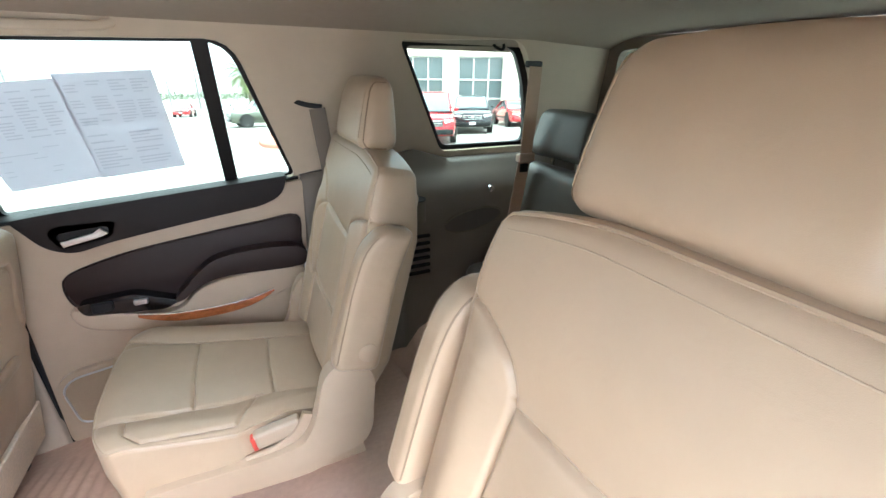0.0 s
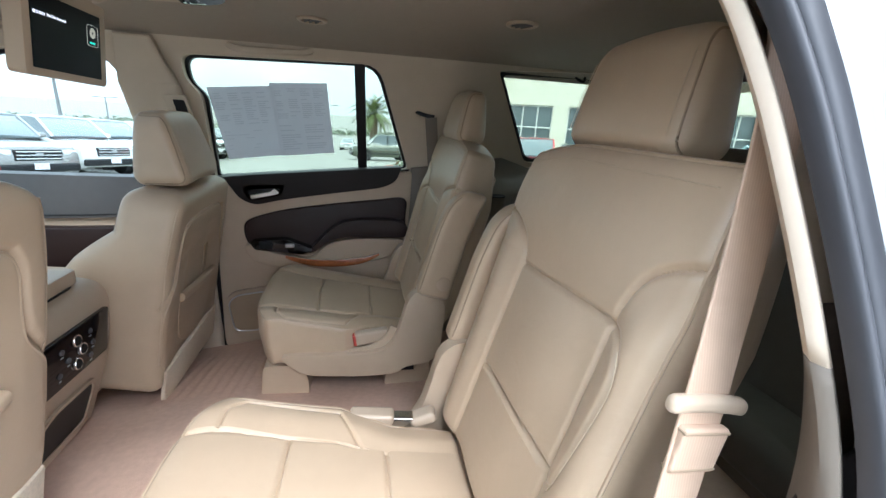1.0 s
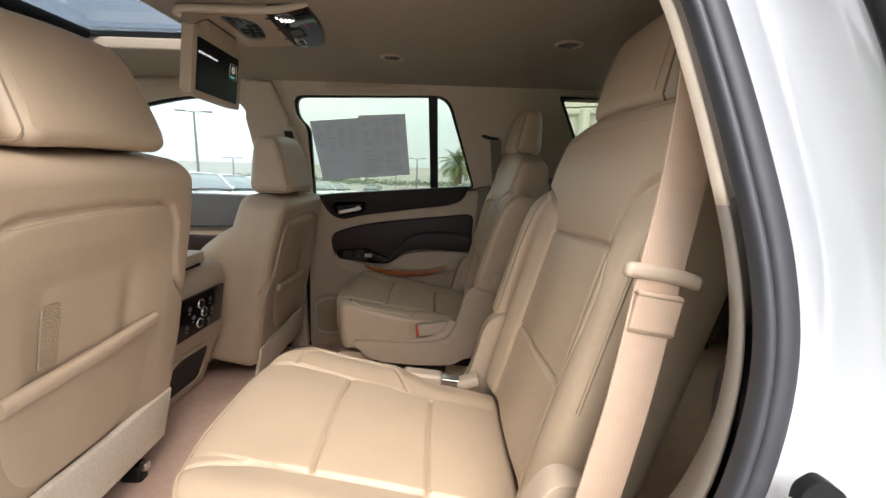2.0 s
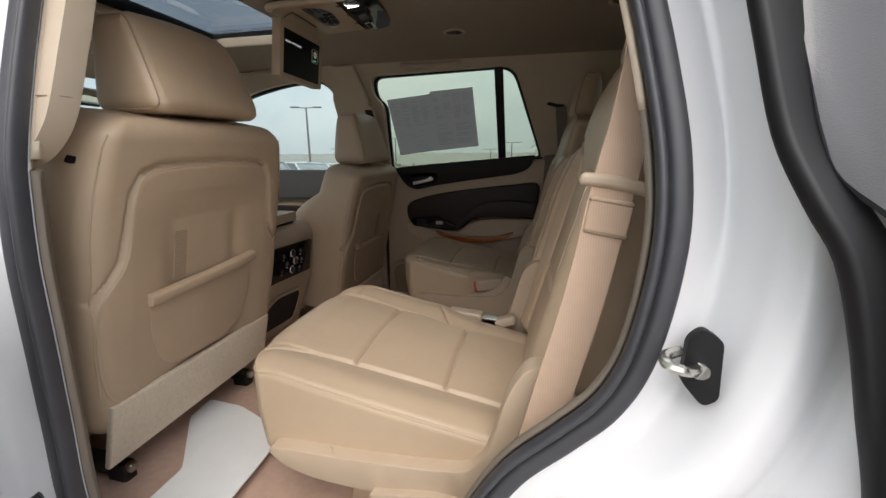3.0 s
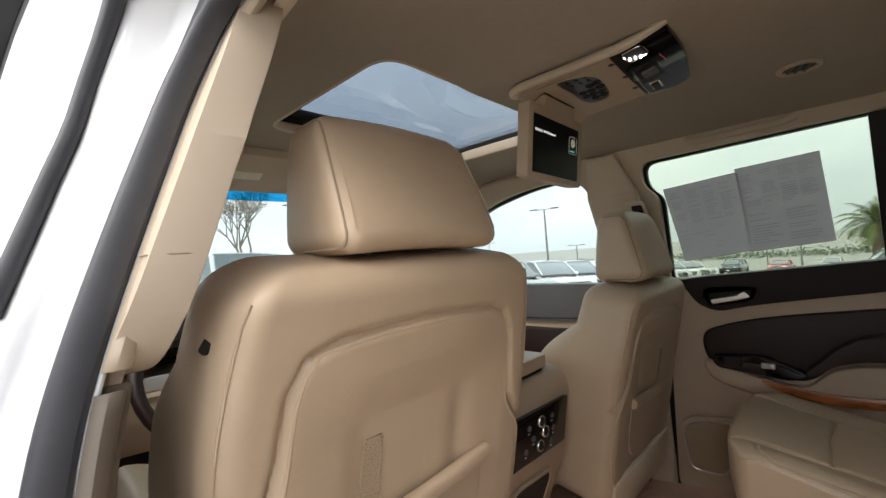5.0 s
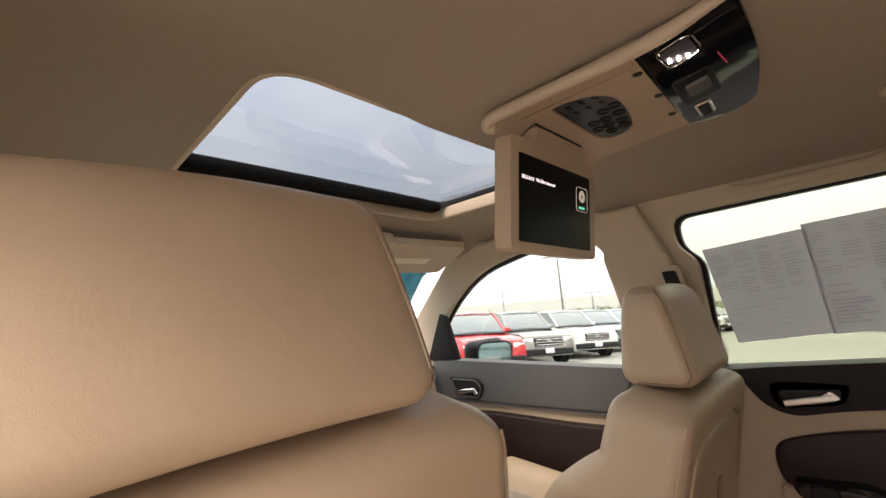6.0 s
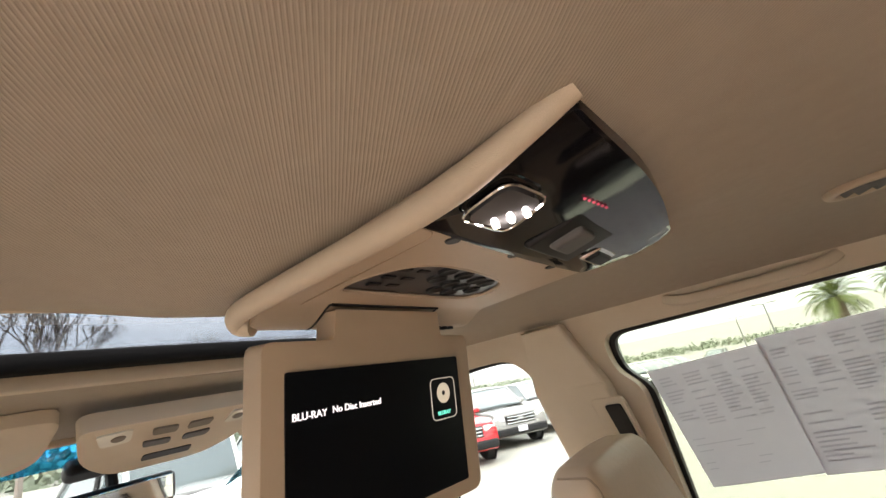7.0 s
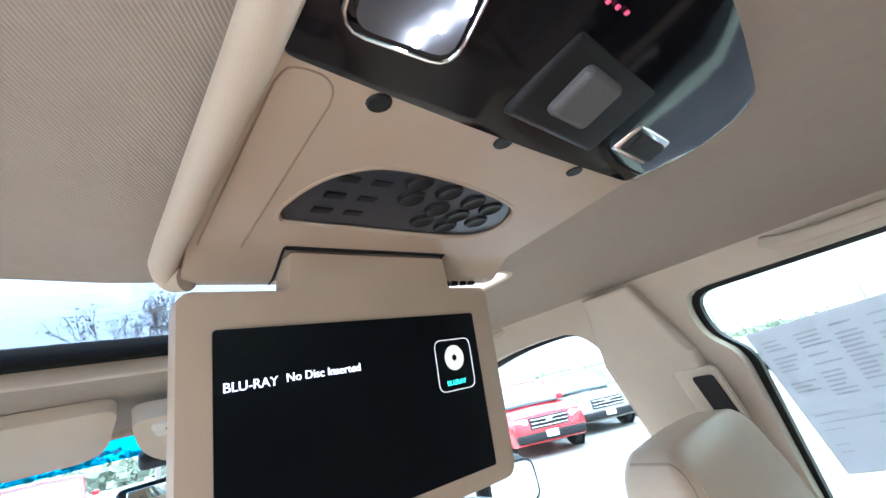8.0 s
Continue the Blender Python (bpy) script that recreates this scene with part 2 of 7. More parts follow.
def curve(pts, n=6, closed=False):
    """Points of a smooth line through pts."""
    p = [np.array(q, float) for q in pts]
    k = len(p)
    out = []
    for i in range(k if closed else k - 1):
        a, b, c, d = (p[(i - 1) % k], p[i], p[(i + 1) % k], p[(i + 2) % k]) if closed else (p[max(i - 1, 0)], p[i], p[i + 1], p[min(i + 2, k - 1)])
        for j in range(n):
            t = j / n
            out.append(0.5 * (2 * b + (c - a) * t + (2 * a - 5 * b + 4 * c - d) * t * t + (3 * b - a - 3 * c + d) * t ** 3))
    if not closed:
        out.append(p[-1])
    return out


def rounded(pts, r, n=5):
    """A closed outline with its corners rounded."""
    out, k = [], len(pts)
    for i in range(k):
        a, b, c = (np.array(pts[j % k], float) for j in (i - 1, i, i + 1))
        ri = r[i] if isinstance(r, (list, tuple)) else r
        da, dc = a - b, c - b
        la, lc = np.linalg.norm(da), np.linalg.norm(dc)
        q = min(ri, la * 0.48, lc * 0.48)
        s, e = b + da / la * q, b + dc / lc * q
        for j in range(n + 1):
            t = j / n
            out.append((1 - t) ** 2 * s + 2 * t * (1 - t) * b + t * t * e)
    return [tuple(x) for x in out]


def slab(name, outline, depth, fn, material, parent=None, holes=(), cuts=(), bevel=0.0, label="", kind="", smooth=True, w0=0.0, ucuts=()):
    """A panel cut from an outline in (u, v), depth thick, bent into place by fn(u, v, w)."""
    bm = bmesh.new()
    for loop in (outline, *holes):
        vs = [bm.verts.new((p[0], p[1], 0)) for p in loop]
        for a, b in zip(vs, vs[1:] + vs[:1]):
            bm.edges.new((a, b))
    bmesh.ops.triangle_fill(bm, use_beauty=True, use_dissolve=False, edges=bm.edges[:])
    for c in cuts:
        bmesh.ops.bisect_plane(bm, geom=bm.verts[:] + bm.edges[:] + bm.faces[:], plane_co=(0, c, 0), plane_no=(0, 1, 0))
    for c in ucuts:
        bmesh.ops.bisect_plane(bm, geom=bm.verts[:] + bm.edges[:] + bm.faces[:], plane_co=(c, 0, 0), plane_no=(1, 0, 0))
    got = bmesh.ops.extrude_face_region(bm, geom=bm.faces[:])
    top = [g for g in got["geom"] if isinstance(g, bmesh.types.BMVert)]
    for v in top:
        v.co.z = depth
    if bevel:
        tops = set(top)
        rim = [e for e in bm.edges if e.verts[0] in tops and e.verts[1] in tops and len(e.link_faces) == 2
               and abs(e.link_faces[0].normal.dot(e.link_faces[1].normal)) < 0.5]
        bm.normal_update()
        rim = [e for e in bm.edges if e.verts[0] in tops and e.verts[1] in tops and len(e.link_faces) == 2
               and abs(e.link_faces[0].normal.dot(e.link_faces[1].normal)) < 0.5]
        bmesh.ops.bevel(bm, geom=rim, offset=bevel, segments=3, profile=0.5, affect="EDGES", clamp_overlap=True)
    for v in bm.verts:
        v.co = fn(v.co.x, v.co.y, v.co.z + w0)
    return part(name, bm, material, parent, label, smooth, kind)


def sweep(name, pts, profile, material, parent=None, up=(0, 0, 1), closed=False, label="", kind="", scale=None):
    """A profile, (side, up) points, drawn along a line."""
    p = [Vector(q) for q in pts]
    k, m = len(p), len(profile)
    verts, faces = [], []
    for i in range(k):
        if closed:
            t = p[(i + 1) % k] - p[i - 1]
        else:
            t = p[min(i + 1, k - 1)] - p[max(i - 1, 0)]
        t.normalize()
        side = t.cross(Vector(up))
        if side.length < 1e-4:
            side = t.cross(Vector((1, 0.3, 0)))
        side.normalize()
        u = side.cross(t)
        s = scale(i / (k - 1)) if scale else 1.0
        for a, b in profile:
            verts.append(p[i] + side * a * s + u * b * s)
    for i in range(k if closed else k - 1):
        for j in range(m):
            a, b = i * m, ((i + 1) % k) * m
            faces.append((a + j, a + (j + 1) % m, b + (j + 1) % m, b + j))
    if not closed:
        faces.append(tuple(range(m - 1, -1, -1)))
        faces.append(tuple(range((k - 1) * m, k * m)))
    return link(name, verts, faces, material, parent, label, True, kind)


def ring(r, n=8, ry=None):
    return [(r * math.cos(2 * math.pi * i / n), (ry or r) * math.sin(2 * math.pi * i / n)) for i in range(n)]


def flat_ring(w, h, r=None):
    return rounded([(-w / 2, -h / 2), (w / 2, -h / 2), (w / 2, h / 2), (-w / 2, h / 2)], r or min(w, h) * 0.45, 3)


def lathe(name, prof, material, parent=None, m=None, n=24, label="", kind=""):
    """A turned shape: (radius, height) points round z."""
    verts, faces = [], []
    for r, z in prof:
        for i in range(n):
            a = 2 * math.pi * i / n
            verts.append(Vector((r * math.cos(a), r * math.sin(a), z)))
    k = len(prof)
    for i in range(k - 1):
        for j in range(n):
            faces.append((i * n + j, i * n + (j + 1) % n, (i + 1) * n + (j + 1) % n, (i + 1) * n + j))
    faces.append(tuple(range(n - 1, -1, -1)))
    faces.append(tuple(range((k - 1) * n, k * n)))
    if m is not None:
        verts = [m @ v for v in verts]
    return link(name, verts, faces, material, parent, label, True, kind)


def text_mesh(name, body, size, m, material, parent, depth=0.0004):
    cu = bpy.data.curves.new(name, "FONT")
    cu.body, cu.size, cu.extrude = body, size, depth
    tmp = bpy.data.objects.new(name, cu)
    scene.collection.objects.link(tmp)
    bpy.context.view_layer.update()
    me = bpy.data.meshes.new_from_object(tmp.evaluated_get(bpy.context.evaluated_depsgraph_get()))
    bpy.data.objects.remove(tmp)
    me.transform(m)
    return finish(name, me, material, parent, smooth=False)


# ---- the vehicle's shell: x to the rear, y to the passenger side ----
FLOOR_Z, ROOF_Z = 0.70, 1.785


def gy(z):
    """Half width of the side glass at a height."""
    return 0.881 - 0.375 * (z - 1.318)


def ceil_z(x, y):
    a = abs(y)
    side = max(0.0, a - 0.42)
    z = ROOF_Z - 0.55 * side * side - 1.6 * max(0.0, a - 0.60) ** 2
    if x < -0.60:
        z -= 0.20 * (-0.60 - x) ** 2 + 0.15 * (-0.60 - x)
    if x > 1.3:
        z -= 0.06 * (x - 1.3) ** 2
    return z


def liner_z(x, y):
    """Underside of the headliner, which swells down round the ceiling console."""
    dx, dy = max(0.0, x - 0.215, -0.05 - x) / 0.07, max(0.0, abs(y - 0.02) - 0.13) / 0.06
    return ceil_z(x, y) - 0.017 * math.exp(-dx * dx - dy * dy)


# floor with a raised tunnel and footwells
def build_floor():
    xs, ys = np.concatenate([np.linspace(-1.35, -0.15, 25)[:-1], np.linspace(-0.15, 0.25, 72)[:-1], np.linspace(0.25, 2.2, 40)]), np.linspace(-0.83, 0.80, 44)
    verts, faces = [], []
    for x in xs:
        for y in ys:
            z = FLOOR_Z + 0.012 * noise.noise(Vector((x * 3, y * 3, 0)))
            z += 0.035 * math.exp(-(y / 0.16) ** 2) * (1 if x < 0.3 else math.exp(-((x - 0.3) / 0.25) ** 2))
            if x > 1.0:
                z += 0.16 * min(1, (x - 1.0) / 0.12)
            z -= 0.20 * max(0.0, y - 0.18) + 0.14 * min(0.5, max(0.0, 0.1 - x)) * min(1.0, max(0.0, (y - 0.2) / 0.5))
            z += 0.003 * math.sin(x * 190) * (0.25 < y < 0.66 and -0.1 < x < 0.2)
            if y < -0.74:
                z += 0.03 * (-0.74 - y) / 0.09
            verts.append((x, y, z))
    n = len(ys)
    for i in range(len(xs) - 1):
        for j in range(n - 1):
            faces.append((i * n + j, i * n + j + 1, (i + 1) * n + j + 1, (i + 1) * n + j))
    return tagged(link("floor", verts, faces, CARPET, None, "tan ribbed carpet on the cabin floor", True), category="floor", kind="structure")


build_floor()
pan = pad("underbody", (3.6, 1.7, 0.1), 0.02, BLACK, None, None, pose(0.42, 0, 0.445))
tagged(pan, "black underbody under the cabin floor", "underbody", kind="structure")

# headliner with the sunroof opening
ROOF_HOLE = rounded([(-0.580, -0.366), (-0.108, -0.366), (-0.142, 0.390), (-0.650, 0.390)], 0.06, 6)


def build_ceiling():
    outline = [(-0.93, -0.62), (-0.78, -0.70), (0.4, -0.725), (2.0, -0.72), (2.15, -0.60), (2.15, 0.60), (2.0, 0.72), (0.4, 0.725), (-0.78, 0.70), (-0.93, 0.62)]
    slab("ceiling", outline, 0.014, lambda u, v, w: Vector((u, v, liner_z(u, v) + w)), HEADLINER, None, [ROOF_HOLE],
         cuts=[-0.68, -0.64, -0.6, -0.55, -0.5, -0.45, -0.25, -0.22, -0.19, -0.17, -0.15, -0.13, -0.11, 0.15, 0.17, 0.19, 0.21, 0.23, 0.26, 0.29, 0.45, 0.5, 0.55, 0.6, 0.64, 0.68], ucuts=[-0.9, -0.85, -0.8, -0.75, -0.7, -0.66, -0.63, -0.60, -0.10, -0.08, -0.06, -0.04, 0.0, 0.27, 0.29, 0.31, 0.33, 0.36, 0.40, 0.44, 1.0, 1.5, 1.8],
         label="woven beige cloth headliner under the roof", kind="structure")


build_ceiling()
ROOF_OUT = [(-0.95, -0.66), (-0.8, -0.73), (2.1, -0.74), (2.2, -0.6), (2.2, 0.6), (2.1, 0.74), (-0.8, 0.73), (-0.95, 0.66)]
slab("roof", ROOF_OUT, 0.012, lambda u, v, w: Vector((u, v, ceil_z(u, v) + 0.062 + w)), WHITE_PAINT, None,
     [rounded([(-0.64, -0.42), (-0.075, -0.42), (-0.075, 0.42), (-0.64, 0.42)], 0.05, 6)], cuts=[-0.68, -0.6, -0.5, 0.5, 0.6, 0.68], ucuts=[-0.8, -0.66],
     label="white painted steel roof panel", kind="structure")

sunroof = thing("sunroof", "closed tinted glass sunroof in a black frame", "sunroof", kind="structure", at=(-0.33, 0, 1.80))
# lining of the opening, black seal and glass
sweep("liner", [(x, y, 1.802) for x, y in ROOF_HOLE], flat_ring(0.012, 0.036), PILLAR, sunroof, closed=True)
slab("frame", rounded([(-0.68, -0.46), (-0.05, -0.46), (-0.05, 0.46), (-0.68, 0.46)], 0.05, 4), 0.012, lambda u, v, w: Vector((u, v, 1.822 + w)), BLACK, sunroof,
     [rounded([(-0.550, -0.358), (-0.104, -0.358), (-0.130, 0.384), (-0.606, 0.384)], 0.06, 5)], label="black sunroof frame")
pane = slab("pane", rounded([(-0.63, -0.42), (-0.08, -0.42), (-0.08, 0.42), (-0.63, 0.42)], 0.05, 4), 0.005, lambda u, v, w: Vector((u, v, 1.842 + w)), ROOF_GLASS, sunroof)
pane.visible_shadow = False
sweep("crossbar", [(-0.580 - 0.075 * y, y, 1.818 + 0.004 * math.cos(y * 3)) for y in np.linspace(-0.36, 0.36, 12)], flat_ring(0.05, 0.030), mat("matt_black", (0.006, 0.006, 0.006), 0.8, spec=0.1), sunroof, label="black cross rail")

# ---- side walls above the belt line ----
FRONT_WIN = curve([(-0.235, 1.262), (-0.225, 1.45), (-0.235, 1.60), (-0.275, 1.675), (-0.36, 1.69), (-0.55, 1.675), (-0.75, 1.625), (-0.93, 1.525), (-1.10, 1.385), (-1.20, 1.262)], 4)
REAR_WIN = rounded([(-0.02, 1.27), (0.73, 1.335), (0.60, 1.715), (-0.045, 1.70), (-0.045, 1.62), (-0.005, 1.58)], [0.02, 0.02, 0.06, 0.04, 0.03, 0.03], 4)
QUARTER_WIN = rounded([(1.238, 1.390), (1.615, 1.392), (1.545, 1.61), (1.455, 1.738), (1.058, 1.722)], [0.03, 0.04, 0.12, 0.05, 0.02], 4)
QUARTER_HOLE = [(1.36 + (p[0] - 1.36) * 1.06, 1.56 + (p[1] - 1.56) * 1.04) for p in QUARTER_WIN]


def side_wall(name, s, holes, label):
    outline = [(-0.76, 1.775), (-1.15, 1.50), (-1.50, 1.245), (-1.50, 1.18), (2.16, 1.22), (2.06, 1.70), (2.0, 1.775)]
    return slab(name, outline, 0.030, lambda u, v, w: Vector((u, s * (gy(v) - 0.062 + w), v)), PILLAR, None, holes,
                cuts=[1.3, 1.45, 1.6], label=label, kind="structure")


side_wall("wall_right", 1, [[tuple(p) for p in FRONT_WIN], REAR_WIN, QUARTER_HOLE], "light beige pillar and roof rail trim with window openings")
lw_out = [(-0.76, 1.775), (-1.15, 1.50), (-1.50, 1.245), (-1.50, 1.18), (-0.12, 1.205), (-0.11, 1.30), (-0.10, 1.45), (-0.06, 1.60), (0.0, 1.69), (0.10, 1.725), (0.60, 1.725),
          (0.76, 1.71), (0.855, 1.60), (0.88, 1.50), (0.895, 1.40), (0.90, 1.32), (0.95, 1.30), (2.16, 1.22), (2.06, 1.70), (2.0, 1.775)]
slab("wall_left", lw_out, 0.018, lambda u, v, w: Vector((u, -(gy(v) - 0.120 + w), v)), PILLAR, None,
     [[tuple(p) for p in FRONT_WIN], QUARTER_HOLE], cuts=[1.3, 1.45, 1.6], label="light beige pillar trim beside the open doorway", kind="structure")


# black window surrounds and panes
def side_window(name, s, outline, label, glass_mat, grow=0.03):
    c = np.mean(np.array(outline), axis=0)
    w = thing(name, label, "window", kind="structure", at=(float(c[0]), s * gy(float(c[1])), float(c[1])))
    big = [tuple(np.array(p) + (np.array(p) - c) / np.linalg.norm(np.array(p) - c) * grow) for p in outline]
    small = [tuple(np.array(p) - (np.array(p) - c) / np.linalg.norm(np.array(p) - c) * 0.012) for p in outline]
    slab("window_frame", big, 0.018, lambda u, v, q: Vector((u, s * (gy(v) - 0.031 + q), v)), BLACK, w, [small], cuts=[1.3, 1.45, 1.6], label="black rubber window surround")
    p = slab("pane", [tuple(np.array(q) + (np.array(q) - c) * 0.03) for q in outline], 0.004, lambda u, v, q: Vector((u, s * (gy(v) - 0.009 + q), v)), glass_mat, w, cuts=[1.45])
    p.visible_shadow = glass_mat is TINTED
    return w


FW = [tuple(p) for p in FRONT_WIN]
side_window("window_1", 1, FW, "clear side window of the front passenger door", GLASS)
rw = side_window("window_2", 1, REAR_WIN, "lightly tinted rear passenger window with a divider bar", TINTED)
slab("divider_bar", [(0.527, 1.31), (0.562, 1.313), (0.55, 1.72), (0.512, 1.72)], 0.022, lambda u, v, w: Vector((u, gy(v) - 0.033 + w, v)), BLACK, rw, bevel=0.004, label="black upright divider bar")
side_window("window_3", 1, QUARTER_WIN, "fixed tinted quarter window beside the third row", TINTED)
side_window("window_4", -1, FW, "clear side window of the driver door", GLASS)
side_window("window_5", -1, QUARTER_WIN, "fixed tinted quarter window behind the open doorway", TINTED)


# ---- door cards ----
def card_point(s, y0, lean=0.0):
    return lambda u, v, w: Vector((u, s * (y0 + lean * (v - 1.2) - w), v))


def rear_door(name, s, label, fn_y=0.795, xf=None, at=(0, 0.9, 1.0)):
    """The rear door's inner side in its own plane; xf bends the built points into place."""
    d = thing(name, label, "car door", kind="structure", at=at)
    put = (lambda f: f) if xf is None else (lambda f: (lambda u, v, w: xf(f(u, v, w))))
    P = lambda y0, lean=0.0: put(card_point(s, y0, lean))
    slab("inner_panel", rounded([(-0.035, 0.54), (0.40, 0.54), (0.62, 0.80), (0.735, 1.05), (0.745, 1.33), (-0.02, 1.27)], [0.05, 0.1, 0.15, 0.1, 0.02, 0.02], 4), 0.05, P(0.845), VINYL, d, bevel=0.012, cuts=[0.9, 1.15])
    slab("sill_trim", rounded([(0.02, 1.285), (0.075, 1.200), (0.13, 1.178), (0.22, 1.200), (0.40, 1.228), (0.62, 1.258), (0.68, 1.285), (0.70, 1.345), (0.10, 1.295)], [0.01, 0.03, 0.03, 0.03, 0.1, 0.05, 0.03, 0.01, 0.1], 4),
         0.075, P(0.857), DARK_VINYL, d, bevel=0.012, label="dark brown soft sill trim")
    slab("ledge", [(-0.03, 1.262), (0.735, 1.318), (0.735, 1.335), (-0.03, 1.280)], 0.105, P(0.90), DARK_VINYL, d, bevel=0.006, label="dark window ledge")
    slab("handle_bezel", rounded([(0.085, 1.245), (0.105, 1.195), (0.225, 1.212), (0.245, 1.262), (0.11, 1.262)], 0.018, 4), 0.008, P(0.790), DARK_VINYL, d, bevel=0.003, label="dark handle bezel")
    slab("handle_cup", rounded([(0.105, 1.240), (0.118, 1.205), (0.215, 1.220), (0.228, 1.250)], 0.015, 4), 0.004, P(0.782), BLACK, d)
    sweep("handle", [put(card_point(s, 0.770))(u, v, 0) for u, v in curve([(0.118, 1.212), (0.15, 1.219), (0.185, 1.226), (0.208, 1.232)], 4)], flat_ring(0.010, 0.016), SATIN_CHROME, d, label="bright metal pull handle")
    slab("lip", rounded([(0.190, 1.236), (0.206, 1.246), (0.222, 1.230), (0.20, 1.222)], 0.004, 3), 0.008, P(0.775), SATIN_CHROME, d)
    arm = curve([(0.085, 1.105), (0.082, 1.045), (0.11, 1.008), (0.20, 0.992), (0.315, 0.978), (0.36, 0.992), (0.41, 1.035), (0.50, 1.052), (0.60, 1.050), (0.71, 1.052), (0.722, 1.14), (0.715, 1.215), (0.60, 1.208), (0.44, 1.190), (0.26, 1.165), (0.14, 1.135)], 4, True)
    slab("arm_panel", [tuple(p) for p in arm], 0.012, P(0.798), DARK_ARM, d, bevel=0.006, label="dark brown leather arm panel")
    sweep("arm_piping", [put(card_point(s, 0.7855))(0.405 + (p[0] - 0.405) * 0.985, 1.10 + (p[1] - 1.10) * 0.965, 0) for p in arm], ring(0.0028, 6), DARK_ARM, d, closed=True, label="sewn welt round the arm panel")
    slab("armrest", [tuple(p) for p in curve([(0.36, 1.008), (0.415, 1.045), (0.50, 1.062), (0.71, 1.060), (0.712, 1.12), (0.60, 1.135), (0.48, 1.125), (0.42, 1.095), (0.37, 1.045), (0.34, 1.015)], 4, True)], 0.055, P(0.790), DARK_ARM, d, bevel=0.02, label="padded dark brown armrest")
    slab("switch_panel", rounded([(0.105, 1.040), (0.12, 1.005), (0.31, 0.985), (0.35, 1.005), (0.24, 1.050)], 0.015, 3), 0.045, P(0.790), GLOSS, d, bevel=0.008, label="gloss black switch panel")
    pad("switch", (0.035, 0.012, 0.016), 0.004, SILVER, d, lambda v: np.array([put(card_point(s, 0.742))(0.255 + q[0], 1.024 + q[2], q[1]) for q in v]))
    pad("cup", (0.05, 0.012, 0.03), 0.005, BLACK, d, lambda v: np.array([put(card_point(s, 0.742))(0.165 + q[0], 1.026 + q[2], q[1]) for q in v]))
    low = [tuple(p) for p in curve([(0.09, 1.02), (0.10, 0.965), (0.18, 0.932), (0.32, 0.915), (0.46, 0.925), (0.62, 0.955), (0.70, 1.00), (0.70, 1.045), (0.50, 1.045), (0.40, 1.02), (0.33, 0.965), (0.20, 0.985)], 4, True)]
    slab("pull_pocket", low, 0.038, P(0.800), VINYL, d, bevel=0.014)
    strip = curve([(0.235, 0.980), (0.33, 0.962), (0.44, 0.958), (0.54, 0.966), (0.612, 0.985)], 5)
    slab("wood_strip", [tuple(p) for p in strip] + [(p[0], p[1] - 0.030 + 0.020 * abs((p[0] - 0.42) / 0.19) ** 3) for p in strip[::-1]], 0.007, P(0.757), WOOD, d, bevel=0.003, label="glossy burl wood inlay")
    sweep("wood_edge", [put(card_point(s, 0.749))(p[0], p[1] + 0.002, 0) for p in strip], ring(0.0022, 6), CHROME, d, label="thin chrome edge")
    sp = rounded([(-0.02, 0.775), (0.02, 0.815), (0.16, 0.835), (0.20, 0.80), (0.12, 0.62), (0.0, 0.62)], 0.03, 4)
    slab("speaker_surround", sp, 0.02, P(0.797), VINYL, d, bevel=0.008)
    slab("speaker_grille", [tuple(np.array(q) * 0.80 + np.array([0.085, 0.725]) * 0.20) for q in sp], 0.010, P(0.781), PERFORATED, d, bevel=0.003, label="perforated taupe speaker grille")
    sweep("speaker_ring", [put(card_point(s, 0.772))(*q, 0) for q in [tuple(np.array(q) * 0.83 + np.array([0.085, 0.725]) * 0.17) for q in sp]], ring(0.003, 6), SILVER, d, closed=True, label="thin silver ring")
    return d


rear_door("door_1", 1, "closed rear door with dark sill and burl wood strip")
sweep("door_gap_seal", [(x, 0.803, z) for x, z in [(-0.044, 1.30), (-0.044, 1.10), (-0.040, 0.85), (-0.035, 0.66), (-0.015, 0.60), (0.03, 0.572), (0.2, 0.57)]], ring(0.008, 6), BLACK, None, kind="structure", label="black rubber door seal")

d2 = thing("door_2", "closed front passenger door with dark sill and armrest", "car door", kind="structure", at=(-0.7, 0.9, 1.0))
slab("inner_panel", [(-1.25, 0.48), (-0.16, 0.48), (-0.16, 1.25), (-1.20, 1.27)], 0.05, card_point(1, 0.86), VINYL, d2, bevel=0.012)
slab("sill_trim", rounded([(-1.15, 1.20), (-1.12, 1.105), (-0.42, 1.120), (-0.30, 1.125), (-0.22, 1.272), (-1.15, 1.275)], [0.01, 0.02, 0.05, 0.06, 0.02, 0.01], 4), 0.07, card_point(1, 0.868, 0.1), DASH_GREY, d2, bevel=0.015, label="dark grey soft sill trim")
slab("arm_panel", [tuple(p) for p in curve([(-1.12, 1.03), (-0.9, 1.08), (-0.5, 1.085), (-0.2, 1.08), (-0.18, 0.95), (-0.5, 0.92), (-0.8, 0.93), (-1.1, 0.95)], 4, True)], 0.035, card_point(1, 0.812), DARK_ARM, d2, bevel=0.012, label="dark brown leather arm panel")
slab("wood_strip", [tuple(p) for p in curve([(-0.75, 0.900), (-0.5, 0.885), (-0.22, 0.905), (-0.22, 0.885), (-0.5, 0.862), (-0.75, 0.885)], 4, True)], 0.01, card_point(1, 0.805), WOOD, d2, bevel=0.003, label="glossy burl wood inlay")
